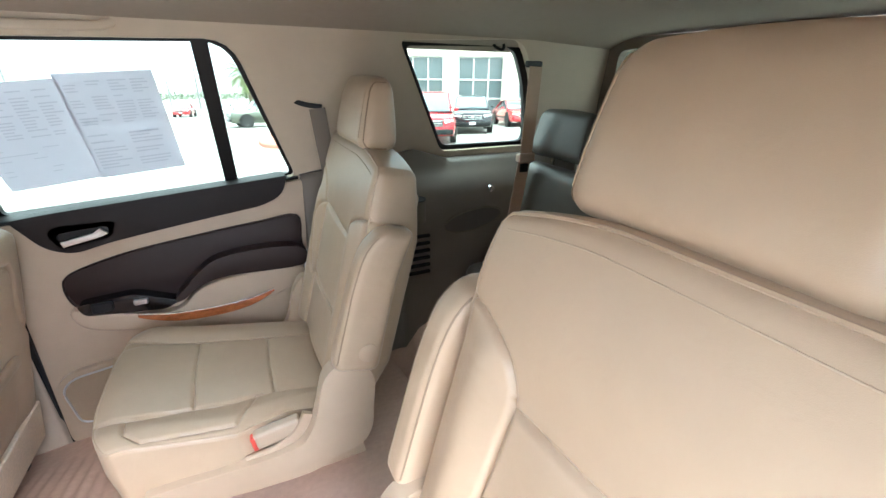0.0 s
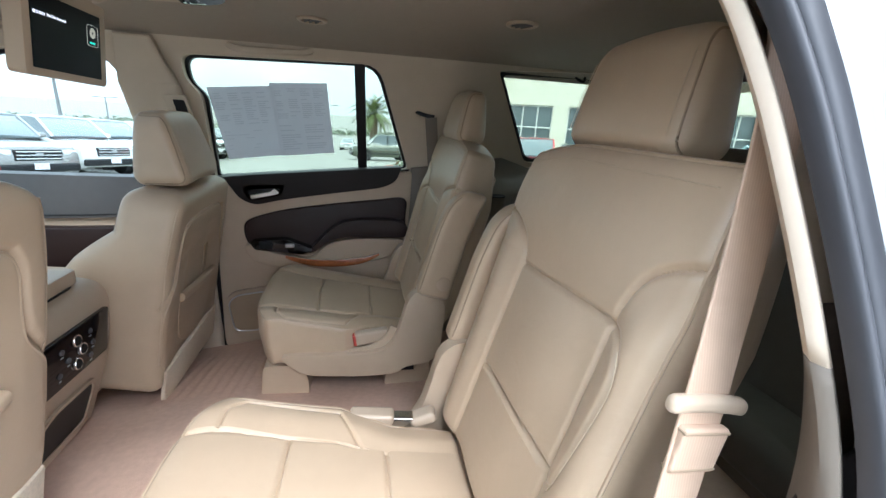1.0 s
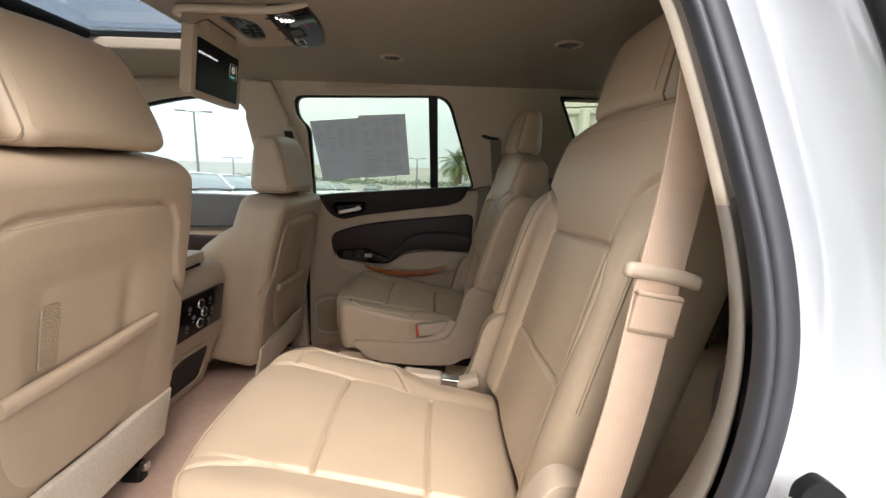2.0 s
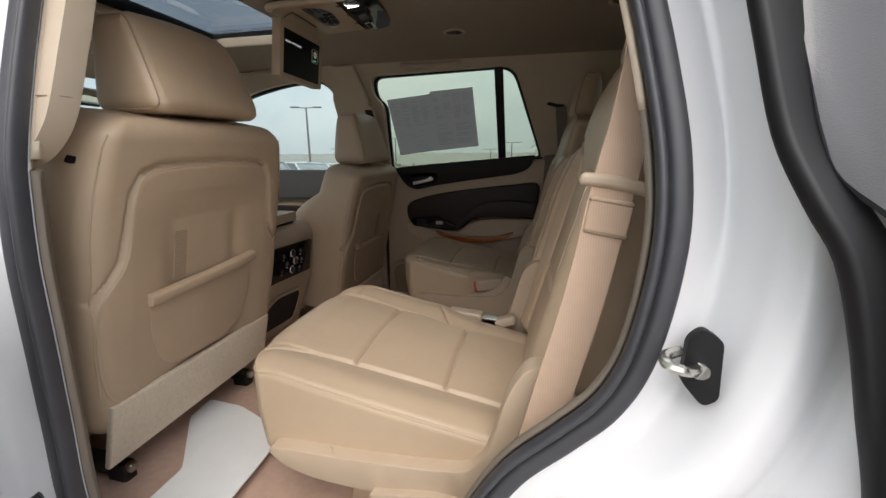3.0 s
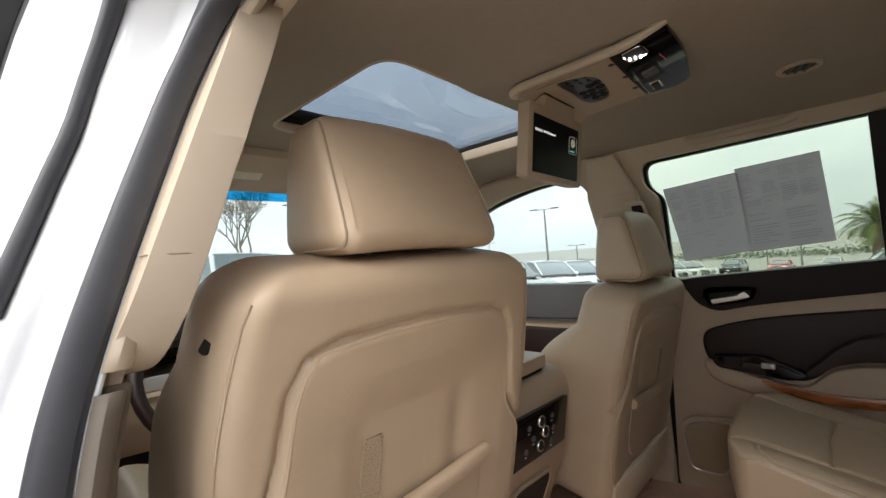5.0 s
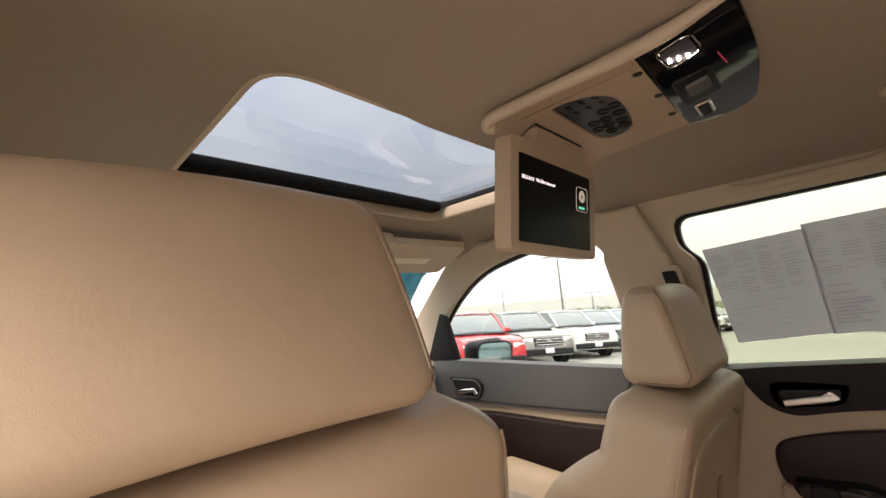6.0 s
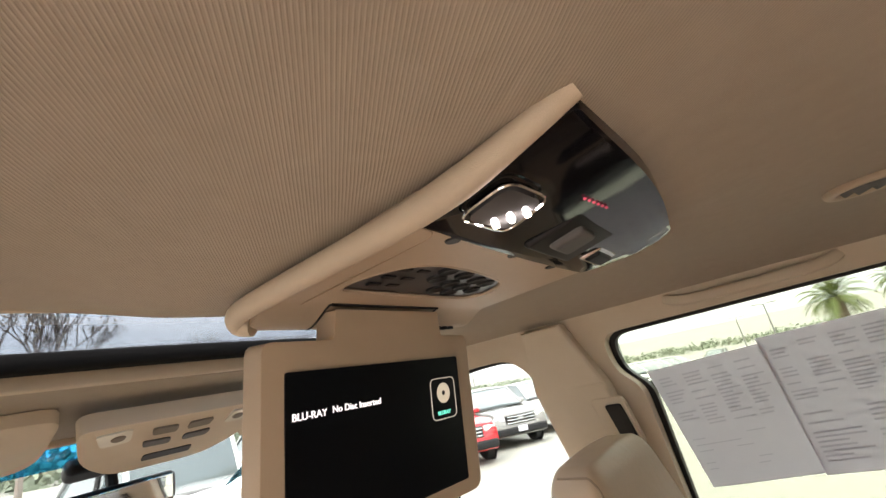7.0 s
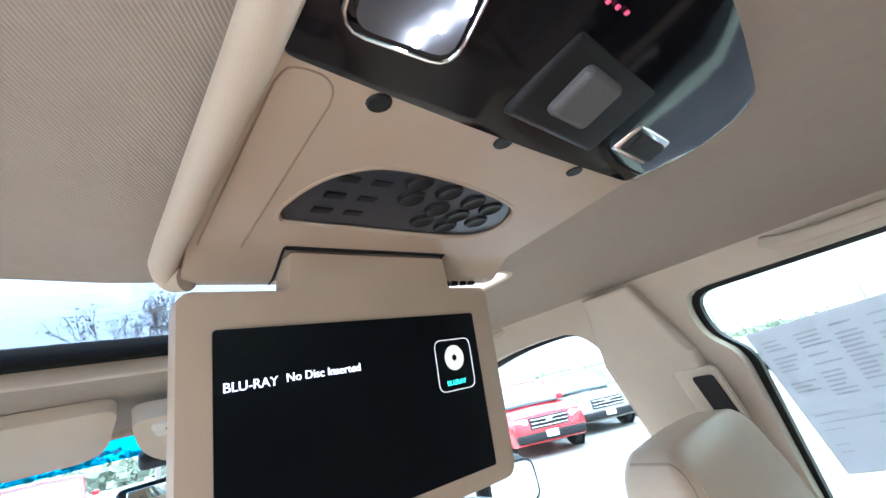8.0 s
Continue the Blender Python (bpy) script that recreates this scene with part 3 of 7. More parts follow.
sweep("sill_piping", [card_point(1, 0.796, 0.1)(u, v, 0) for u, v in curve([(-1.10, 1.118), (-0.75, 1.124), (-0.42, 1.132), (-0.33, 1.140), (-0.285, 1.175), (-0.25, 1.255)], 5)], ring(0.0025, 6), BLACK, d2, label="dark piping along the sill trim")
slab("handle_bezel", rounded([(-1.04, 1.21), (-1.00, 1.13), (-0.87, 1.125), (-0.845, 1.18), (-0.88, 1.21)], 0.02, 4), 0.008, card_point(1, 0.793), BLACK, d2, bevel=0.003, label="black handle cup")
sweep("handle", [(-0.98, 0.772, 1.152), (-0.93, 0.765, 1.160), (-0.885, 0.770, 1.167), (-0.872, 0.772, 1.150)], flat_ring(0.012, 0.018), CHROME, d2, label="chrome pull handle")
sweep("bezel_ring", [(u, 0.783, v) for u, v in rounded([(-1.025, 1.20), (-0.99, 1.137), (-0.875, 1.132), (-0.855, 1.178), (-0.885, 1.203)], 0.02, 4)], ring(0.0035, 6), SATIN_GREY, d2, closed=True)
slab("mirror_sail", [(-1.18, 1.27), (-0.98, 1.28), (-0.97, 1.47), (-1.0, 1.48)], 0.02, lambda u, v, w: Vector((u, gy(v) - 0.08 - w, v)), BLACK, d2, bevel=0.004, label="black mirror sail panel")

slab("body_side_right", [(-1.6, 0.50), (2.25, 0.50), (2.25, 1.27), (-1.6, 1.23)], 0.02, lambda u, v, w: Vector((u, 0.955 + w, v)), WHITE_PAINT, None, bevel=0.005, label="white painted passenger side of the body", kind="structure")
# lower pillar trim, cargo side panels, rear wall
slab("pillar_trim", [(-0.20, 0.48), (-0.05, 0.52), (-0.047, 1.26), (-0.062, 1.60), (-0.11, 1.74), (-0.21, 1.74), (-0.235, 1.60), (-0.22, 1.26)], 0.03,
     lambda u, v, w: Vector((u, (gy(v) - 0.066 if v > 1.28 else 0.829) - w, v)), PILLAR, None, cuts=[1.28, 1.45, 1.6], bevel=0.012, label="light beige centre pillar trim", kind="structure")
for s, nm in ((1, "cargo_panel_right"),):
    slab(nm, [(0.735, 0.50), (2.15, 0.50), (2.15, 1.36), (1.25, 1.36), (1.12, 1.40), (0.74, 1.34)], 0.05, lambda u, v, w, s=s: Vector((u, s * ((0.80 if v < 1.3 else gy(v) - 0.08) - 0.10 * (1 if 1.0 < u else 0) * max(0, min(1, (1.36 - v) / 0.09)) + 0.05 - w), v)), CARGO, None,
         cuts=[1.0, 1.2, 1.25, 1.28, 1.31, 1.34], ucuts=[1.0, 1.05, 1.12, 1.25], bevel=0.01, label="taupe moulded cargo side panel", kind="structure")
# darker than the right panel: shade behind the belt is in its colour
slab("cargo_panel_left", [(0.90, 0.70), (2.15, 0.70), (2.15, 1.36), (0.90, 1.30)], 0.03, lambda u, v, w: Vector((u, -0.775 + w, v)), SHADE_AND_MESH_GREY, None, bevel=0.01, label="taupe moulded cargo side panel", kind="structure")
slab("hatch_panel", [(-0.78, 0.75), (0.78, 0.75), (0.80, 1.28), (0.68, 1.76), (-0.68, 1.76), (-0.80, 1.28)], 0.04, lambda u, v, w: Vector((1.96 - 0.25 * max(0, v - 1.25) + w, u, v)), TAUPE, None,
     [rounded([(-0.68, 1.50), (0.68, 1.50), (0.62, 1.725), (-0.62, 1.725)], 0.04, 4)], cuts=[1.25, 1.5], label="taupe rear hatch lining", kind="structure")
slab("firewall", [(-0.86, 0.42), (0.86, 0.42), (0.80, 1.24), (-0.80, 1.24)], 0.03, lambda u, v, w: Vector((-1.46 - w, u, v)), BLACK, None, label="dark firewall under the dashboard", kind="structure")
slab("door_gap_backing", [(-0.08, 0.46), (0.02, 0.46), (0.02, 1.27), (-0.08, 1.27)], 0.01, lambda u, v, w: Vector((u, 0.852 + w, v)), BLACK, None, label="black gap behind the door edge", kind="structure")
rear_glass = slab("window_6", [(-0.70, 1.48), (0.70, 1.48), (0.63, 1.745), (-0.63, 1.745)], 0.004, lambda u, v, w: Vector((1.985 - 0.25 * (v - 1.25) + w, u, v)), TINTED, None, label="tinted rear hatch window", kind="structure")
rear_glass.visible_shadow = False
wiper = thing("rear_wiper", "black rear window wiper resting on the glass", "wiper", at=(1.94, 0, 1.48))
sweep("arm", [(1.933, 0.0, 1.485), (1.926, 0.12, 1.53), (1.922, 0.30, 1.545)], flat_ring(0.012, 0.02), BLACK, wiper)

# ---- windscreen, dash and header ----
shield = slab("windshield", [(-0.76, -0.66), (0.0, -0.70), (0.0, 0.70), (-0.76, 0.66)], 0.005, lambda u, v, w: Vector((-0.92 + 0.76 * (u), v * (1 + 0.10 * -u / 0.76), 1.735 + 0.62 * u + w)), GLASS, None, kind="structure", label="clear curved windshield")
shield.visible_shadow = False

sweep("header_trim", [(-0.93, y, 1.722 - 0.03 * (y / 0.66) ** 2) for y in np.linspace(-0.66, 0.66, 14)], flat_ring(0.05, 0.03), PILLAR, None, label="light beige windshield header trim", kind="structure")
tint = slab("tint_band", [(-0.10, -0.62), (-0.012, -0.64), (-0.012, 0.64), (-0.10, 0.62)], 0.001, lambda u, v, w: Vector((-0.90 + 0.76 * u, v, 1.727 + 0.62 * u + w)), glass("blue_tint", (0.10, 0.55, 0.80)), None, kind="structure", label="blue shade band along the windshield top")
tint.visible_shadow = False


def build_dash():
    d = thing("dashboard", "grey dashboard with silver trim and a louvred vent", "dashboard", at=(-1.3, 0, 1.0))
    sag = lambda y: -0.10 * (y / 0.76) ** 2

    def strip(name, prof, y0, y1, material, label="", n=22):
        """A moulding with one cross-section, drawn across the car along the bowed dashboard."""
        line = np.linspace(y0, y1, n)
        verts = [(u + sag(y), y, v + rise * y) for y in line for u, v, rise in prof]
        m = len(prof)
        faces = [(i * m + j, i * m + (j + 1) % m, (i + 1) * m + (j + 1) % m, (i + 1) * m + j) for i in range(n - 1) for j in range(m)]
        faces += [tuple(range(m - 1, -1, -1)), tuple(range((n - 1) * m, n * m))]
        return link(name, verts, faces, material, d, label)
    top = [tuple(p) for p in curve([(-1.56, 1.215), (-1.42, 1.252), (-1.28, 1.266), (-1.15, 1.262), (-1.075, 1.246), (-1.050, 1.228), (-1.052, 1.212)], 4)]
    strip("top_pad", [(u, v, 0.0) for u, v in top] + [(-1.10, 1.195, 0.0), (-1.56, 1.10, 0.0)], -0.76, 0.76, DASH_TOP, "soft grey dashboard top, paled to paint in sheen")
    strip("shadow_gap", [(-1.10, 1.225, 0), (-1.056, 1.214, 0), (-1.060, 1.196, 0), (-1.10, 1.19, 0)], -0.74, 0.74, BLACK, "dark seam under the dashboard top")
    strip("trim_strip", [(u, v, 0.025) for u, v in curve([(-1.10, 1.198), (-1.052, 1.198), (-1.040, 1.190), (-1.044, 1.180), (-1.10, 1.176)], 3)], 0.15, 0.745, SILVER, "satin silver trim strip")
    strip("knee_pad", [(u, v, 0.018) for u, v in curve([(-1.12, 1.178), (-1.050, 1.178), (-1.024, 1.158), (-1.020, 1.120), (-1.034, 1.088), (-1.12, 1.080)], 4)], 0.17, 0.73, DASH_GREY, "dark grey padded panel")
    strip("lower_panel", [(u, v, 0.0) for u, v in curve([(-1.42, 1.10), (-1.055, 1.09), (-1.030, 1.06), (-1.035, 0.98), (-1.10, 0.90), (-1.42, 0.86)], 4)], -0.75, 0.75, VINYL, "beige lower dashboard")
    for y, wd in ((0.205, 0.07), (0.700, 0.13)):
        x0, z0 = -1.040 + sag(y), 1.212 + 0.02 * y
        v = pad("air_vent", (0.03, wd, 0.046), 0.010, BLACK, d, None, pose(x0, y, z0), label="black louvred air vent")
        slab("vent_ring", rounded([(-wd / 2 - 0.012, -0.034), (wd / 2 + 0.012, -0.034), (wd / 2 + 0.016, 0.030), (-wd / 2 - 0.008, 0.030)], 0.016, 4), 0.010, lambda u, w, q: Vector((x0 + 0.008 + q, y + u, z0 + w)), SILVER, v,
             [rounded([(-wd / 2, -0.024), (wd / 2, -0.024), (wd / 2, 0.022), (-wd / 2, 0.022)], 0.010, 4)], bevel=0.003, label="silver vent surround")
        for k in range(4):
            pad("slat", (0.010, wd * 0.9, 0.003), 0.0012, DASH_GREY, v, None, pose(x0 + 0.016, y, z0 - 0.015 + 0.011 * k, 0, 20, 0), (2, 2, 2))
    c = pad("centre_stack", (0.07, 0.26, 0.24), 0.02, SILVER, d, None, pose(-1.03, 0, 1.10, 0, -8, 0))
    pad("display", (0.01, 0.20, 0.11), 0.004, SCREEN, c, None, pose(-0.995, 0, 1.16, 0, -8, 0), (2, 2, 2))
    pad("display_icon", (0.002, 0.030, 0.012), 0.0006, glow("display_green", (0.1, 0.7, 0.45), 0.3), c, None, pose(-0.988, 0.055, 1.185, 0, -8, 0), (1, 1, 1), label="small green lit icon")
    pad("cluster_hood", (0.22, 0.38, 0.10), 0.04, DASH_GREY, d, None, pose(-1.10, -0.44, 1.29))
    return d


build_dash()


def build_wheel():
    w = thing("steering_wheel", "dark steering wheel with a silver spoke", "steering wheel", at=(-0.78, -0.45, 1.16))
    c, m = Vector((-0.76, -0.45, 1.18)), Matrix.Rotation(radians(65), 4, "Y")
    pts = [c + m @ Vector((0.185 * math.cos(a), 0.185 * math.sin(a), 0)) for a in np.linspace(0, 2 * math.pi, 40)[:-1]]
    sweep("rim", pts, ring(0.016, 10), DARK_ARM, w, up=tuple(m @ Vector((0, 0, 1))), closed=True, label="dark leather rim")
    pad("hub", (0.16, 0.17, 0.05), 0.025, DASH_GREY, w, None, Matrix.Translation(c) @ m)
    for a in (0, 180, 90):
        d = Vector((math.cos(radians(a + 90)), math.sin(radians(a + 90)), 0))
        sweep("spoke", [c + m @ (d * 0.06), c + m @ (d * 0.18)], flat_ring(0.035, 0.012), SILVER, w, up=tuple(m @ Vector((0, 0, 1))))
    sweep("column", [c, c + m @ Vector((0, 0, -0.22))], ring(0.03, 10), BLACK, w)


build_wheel()


def build_visor(s):
    v = thing("sun_visor", "folded beige sun visor with a label strip", "sun visor", "sun visors", at=(-0.80, s * 0.42, 1.75))
    def place(u, w, t):
        return Vector((u, w, (1.757 if s < 0 else 1.728) + 0.45 * (u + 0.72) - t))
    inner = 0.095 if s < 0 else 0.235
    slab("flap", rounded([(-0.86, s * (inner + 0.015)), (-0.70, s * inner), (-0.70, s * 0.60), (-0.86, s * 0.60)], [0.06, 0.03, 0.03, 0.03], 6), 0.022, place, PILLAR, v, bevel=0.008)
    slab("label_strip", [(-0.800, s * 0.30), (-0.770, s * 0.30), (-0.770, s * 0.48), (-0.800, s * 0.48)], 0.0015, lambda u, w, t: place(u, w, 0.0222 + t), mat("visor_label", (0.75, 0.72, 0.6), 0.6), v, label="pale printed label")
    return v


build_visor(-1)
build_visor(1)


def build_front_console():
    o = thing("overhead_console", "beige front overhead console with map lamps and buttons", "overhead console", at=(-0.72, 0, 1.74))
    O = Matrix.Translation((-0.775, 0.092, 1.684)) @ Matrix.Rotation(radians(-24), 4, "Y")
    hull = rounded([(0.105, -0.175), (0.105, 0.175), (-0.02, 0.150), (-0.105, 0.085), (-0.105, -0.085), (-0.02, -0.150)], [0.03, 0.03, 0.06, 0.04, 0.04, 0.06], 5)
    slab("housing", hull, 0.034, lambda u, v, w: O @ Vector((u, v, 0.024 - w - 0.006 * math.cos(u * 12))), PILLAR, o, bevel=0.014, ucuts=[-0.06, -0.03, 0.0, 0.03, 0.06])
    for k in (-1, 1):
        le = slab("lamp_lens", rounded([(0.045, k * 0.085), (0.090, k * 0.090), (0.086, k * 0.145), (0.040, k * 0.130)], 0.008, 3), 0.004, lambda u, v, w: O @ Vector((u, v, -0.0125 - w)), mat("lamp_lens", (0.72, 0.68, 0.58), 0.25), o, label="pale map lamp lens")
        lathe("bulb_well", [(0.0005, 0.001), (0.010, 0.001), (0.012, -0.001)], TAUPE, le, O @ Matrix.Translation((0.066, k * 0.108, -0.0172)) @ Matrix.Rotation(math.pi, 4, "X"), 14)
        slab("switch", rounded([(0.010, k * 0.012), (0.030, k * 0.012), (0.034, k * 0.062), (0.012, k * 0.058)], 0.006, 3), 0.006, lambda u, v, w: O @ Vector((u, v, -0.0135 - w)), DASH_GREY, o, label="dark rocker switch")
        slab("button", rounded([(0.052, k * 0.010), (0.076, k * 0.010), (0.078, k * 0.055), (0.054, k * 0.052)], 0.006, 3), 0.005, lambda u, v, w: O @ Vector((u, v, -0.0130 - w)), TAUPE, o)
    slab("slot", rounded([(-0.055, -0.045), (-0.030, -0.045), (-0.030, 0.045), (-0.055, 0.045)], 0.006, 3), 0.004, lambda u, v, w: O @ Vector((u, v, -0.0140 - w)), BLACK, o, label="dark sunglasses bin latch")
    m = thing("rear_view_mirror", "black framed rear-view mirror on the windshield", "mirror", at=(-0.93, 0.02, 1.60))
    pad("housing", (0.03, 0.25, 0.065), 0.014, BLACK, m, None, pose(-0.93, 0.03, 1.575, 0, 0, 12))
    mir = mat("mirror_face", (0.85, 0.85, 0.85), 0.02, 1.0, 0.0)
    pad("mirror", (0.004, 0.225, 0.05), 0.002, mir, m, None, pose(-0.914, 0.034, 1.575, 0, 0, 12), (2, 4, 2), label="mirror glass")
    sweep("stem", [(-0.94, 0.03, 1.59), (-0.96, 0.03, 1.64), (-0.99, 0.03, 1.67)], ring(0.012, 8), BLACK, m)
    pad("sensor_box", (0.05, 0.16, 0.04), 0.015, BLACK, m, None, pose(-0.975, 0.03, 1.655, 0, -35, 0))
    return o


build_front_console()

# ---- door mirror outside the front passenger window ----
dm = thing("door_mirror", "black passenger door mirror outside the window", "door mirror", at=(-1.0, 1.04, 1.25))
pad("housing", (0.09, 0.23, 0.17), 0.04, BLACK, dm, None, pose(-1.06, 1.07, 1.252, 0, 0, -8))
DM = Matrix.Translation((-1.012, 1.068, 1.252)) @ Matrix.Rotation(radians(-14), 4, "Z")
slab("rim", rounded([(-0.112, -0.075), (0.112, -0.082), (0.112, 0.070), (-0.095, 0.082)], 0.045, 6), 0.012, lambda u, v, w: DM @ Vector((w, u, v)), BLACK, dm, bevel=0.004, label="dark mirror rim")
slab("mirror", rounded([(-0.102, -0.065), (0.102, -0.072), (0.102, 0.060), (-0.086, 0.072)], 0.038, 6), 0.003, lambda u, v, w: DM @ Vector((0.0125 + w, u, v)), mat("mirror_glass", (0.8, 0.82, 0.82), 0.02, 1.0, 0.0), dm, label="mirror glass")
sweep("arm", [(-1.08, 0.92, 1.215), (-1.06, 1.0, 1.225)], flat_ring(0.08, 0.03), BLACK, dm)

# certification star stuck inside the windshield
WS = lambda u, v, w: Vector((-0.92 + 0.76 * u + 0.006, v, 1.735 + 0.62 * u - 0.006 - w))
sd = thing("windshield_decal", "dark teal star sticker on the windshield", "sticker", at=(-1.2, 0.45, 1.55))
slab("star", [(-0.03, 0.42), (-0.03, 0.70), (-0.14, 0.66), (-0.33, 0.69), (-0.22, 0.54), (-0.36, 0.36), (-0.17, 0.43)], 0.001, WS, glass("teal_decal", (0.16, 0.33, 0.38)), sd)
text_mesh("star_writing", "Certified", 0.045, Matrix(((0, -0.76, 0, -0.967), (-1, 0, 0, 0.68), (0, -0.62, 0, 1.678), (0, 0, 0, 1))) @ Matrix.Translation((0.03, 0.0, 0)) @ Matrix.Diagonal((1, -1, 1, 1)), mat("pale_print", (0.6, 0.7, 0.72), 0.6), sd)

# ---- second row seats ----
def groove(u, w, lines, width=0.006):
    g = np.zeros(len(u))
    for pts in lines:
        g = np.maximum(g, np.exp(-(polydist(u, w, pts) / width) ** 2))
    return g


def tube_on(name, pts, r, material, parent, label=""):
    return sweep(name, pts, ring(r, 6), material, parent, label=label)


def head_restraint(parent, m, w, h, t, taper=0.10, r=0.030, lean_front=0.0, lean_back=0.0, seam="front", cover=None, crown=0.008):
    """A padded head restraint: flat sides sewn to a crowned face, on two posts."""
    def shape(v):
        u = v.copy()
        zz = np.clip((v[:, 2] + h / 2) / h, 0, 1)
        f = np.clip((v[:, 0] + t / 2) / t, 0, 1)
        u[:, 1] *= 1 - taper * zz ** 1.3
        u[:, 0] += lean_front * zz ** 1.4 * (1 - f) - lean_back * zz ** 1.2 * f
        c = np.cos(np.clip(v[:, 1] / w, -0.5, 0.5) * math.pi)
        u[:, 0] += crown * c * np.sin(zz * math.pi * 0.9 + 0.15) * (2 * f - 1)
        u[:, 2] += np.where(v[:, 2] > 0, 0.006 * c, 0.004 * c)
        u[:, 1] += np.sign(v[:, 1]) * 0.004 * np.sin(zz * math.pi) * np.sin(f * math.pi) * (np.abs(v[:, 1]) > w * 0.4)
        return u
    hr = pad("head_restraint", (t, w, h), r, cover or LEATHER, parent, shape, m, (12, 40, 20))
    e = r * 0.285
    fx = -1 if seam == "front" else 1
    for k in (-1, 1):
        line = [(fx * (t / 2 - e), k * (w / 2 - e), z) for z in np.linspace(-h / 2 + r, h / 2 - r, 14)]
        line += [(fx * (t / 2 - r + (r - e) * math.cos(q)), k * (w / 2 - e), h / 2 - r + (r - e) * math.sin(q)) for q in np.linspace(0.3, 1.5, 6)]
        line += [(fx * x, k * (w / 2 - e), h / 2 - e) for x in np.linspace(t / 2 - r, -t / 2 + r, 8)]
        low = [(fx * (t / 2 - r + (r - e) * math.cos(q)), k * (w / 2 - e), -h / 2 + r - (r - e) * math.sin(q)) for q in np.linspace(1.5, 0.3, 6)]
        low = [(fx * x, k * (w / 2 - e), -h / 2 + e) for x in np.linspace(-t / 2 + r, t / 2 - r, 6)] + low
        tube_on("side_seam", [m @ Vector(p) for p in shape(np.array(low + line))], 0.0017, LEATHER_SEAM if cover is None else cover, hr, "sewn seam along the side")
        off = [(p[0] - fx * 0.004, p[1] - k * 0.0075, p[2]) for p in line[:14]]
        for side in (off,):
            q = shape(np.array([(fx * (t / 2 + 0.0004), p[1], p[2]) for p in side]))
            tube_on("stitch_line", [m @ Vector(p) for p in q], 0.0007, STITCH if cover is None else cover, hr)
        a, b = m @ Vector((0.0, k * w * 0.22, -h / 2 + 0.02)), m @ Vector((0.01, k * w * 0.22, -h / 2 - 0.03))
        sweep("post", [a, b], ring(0.007, 8), STEEL, hr, label="steel post")
    return hr


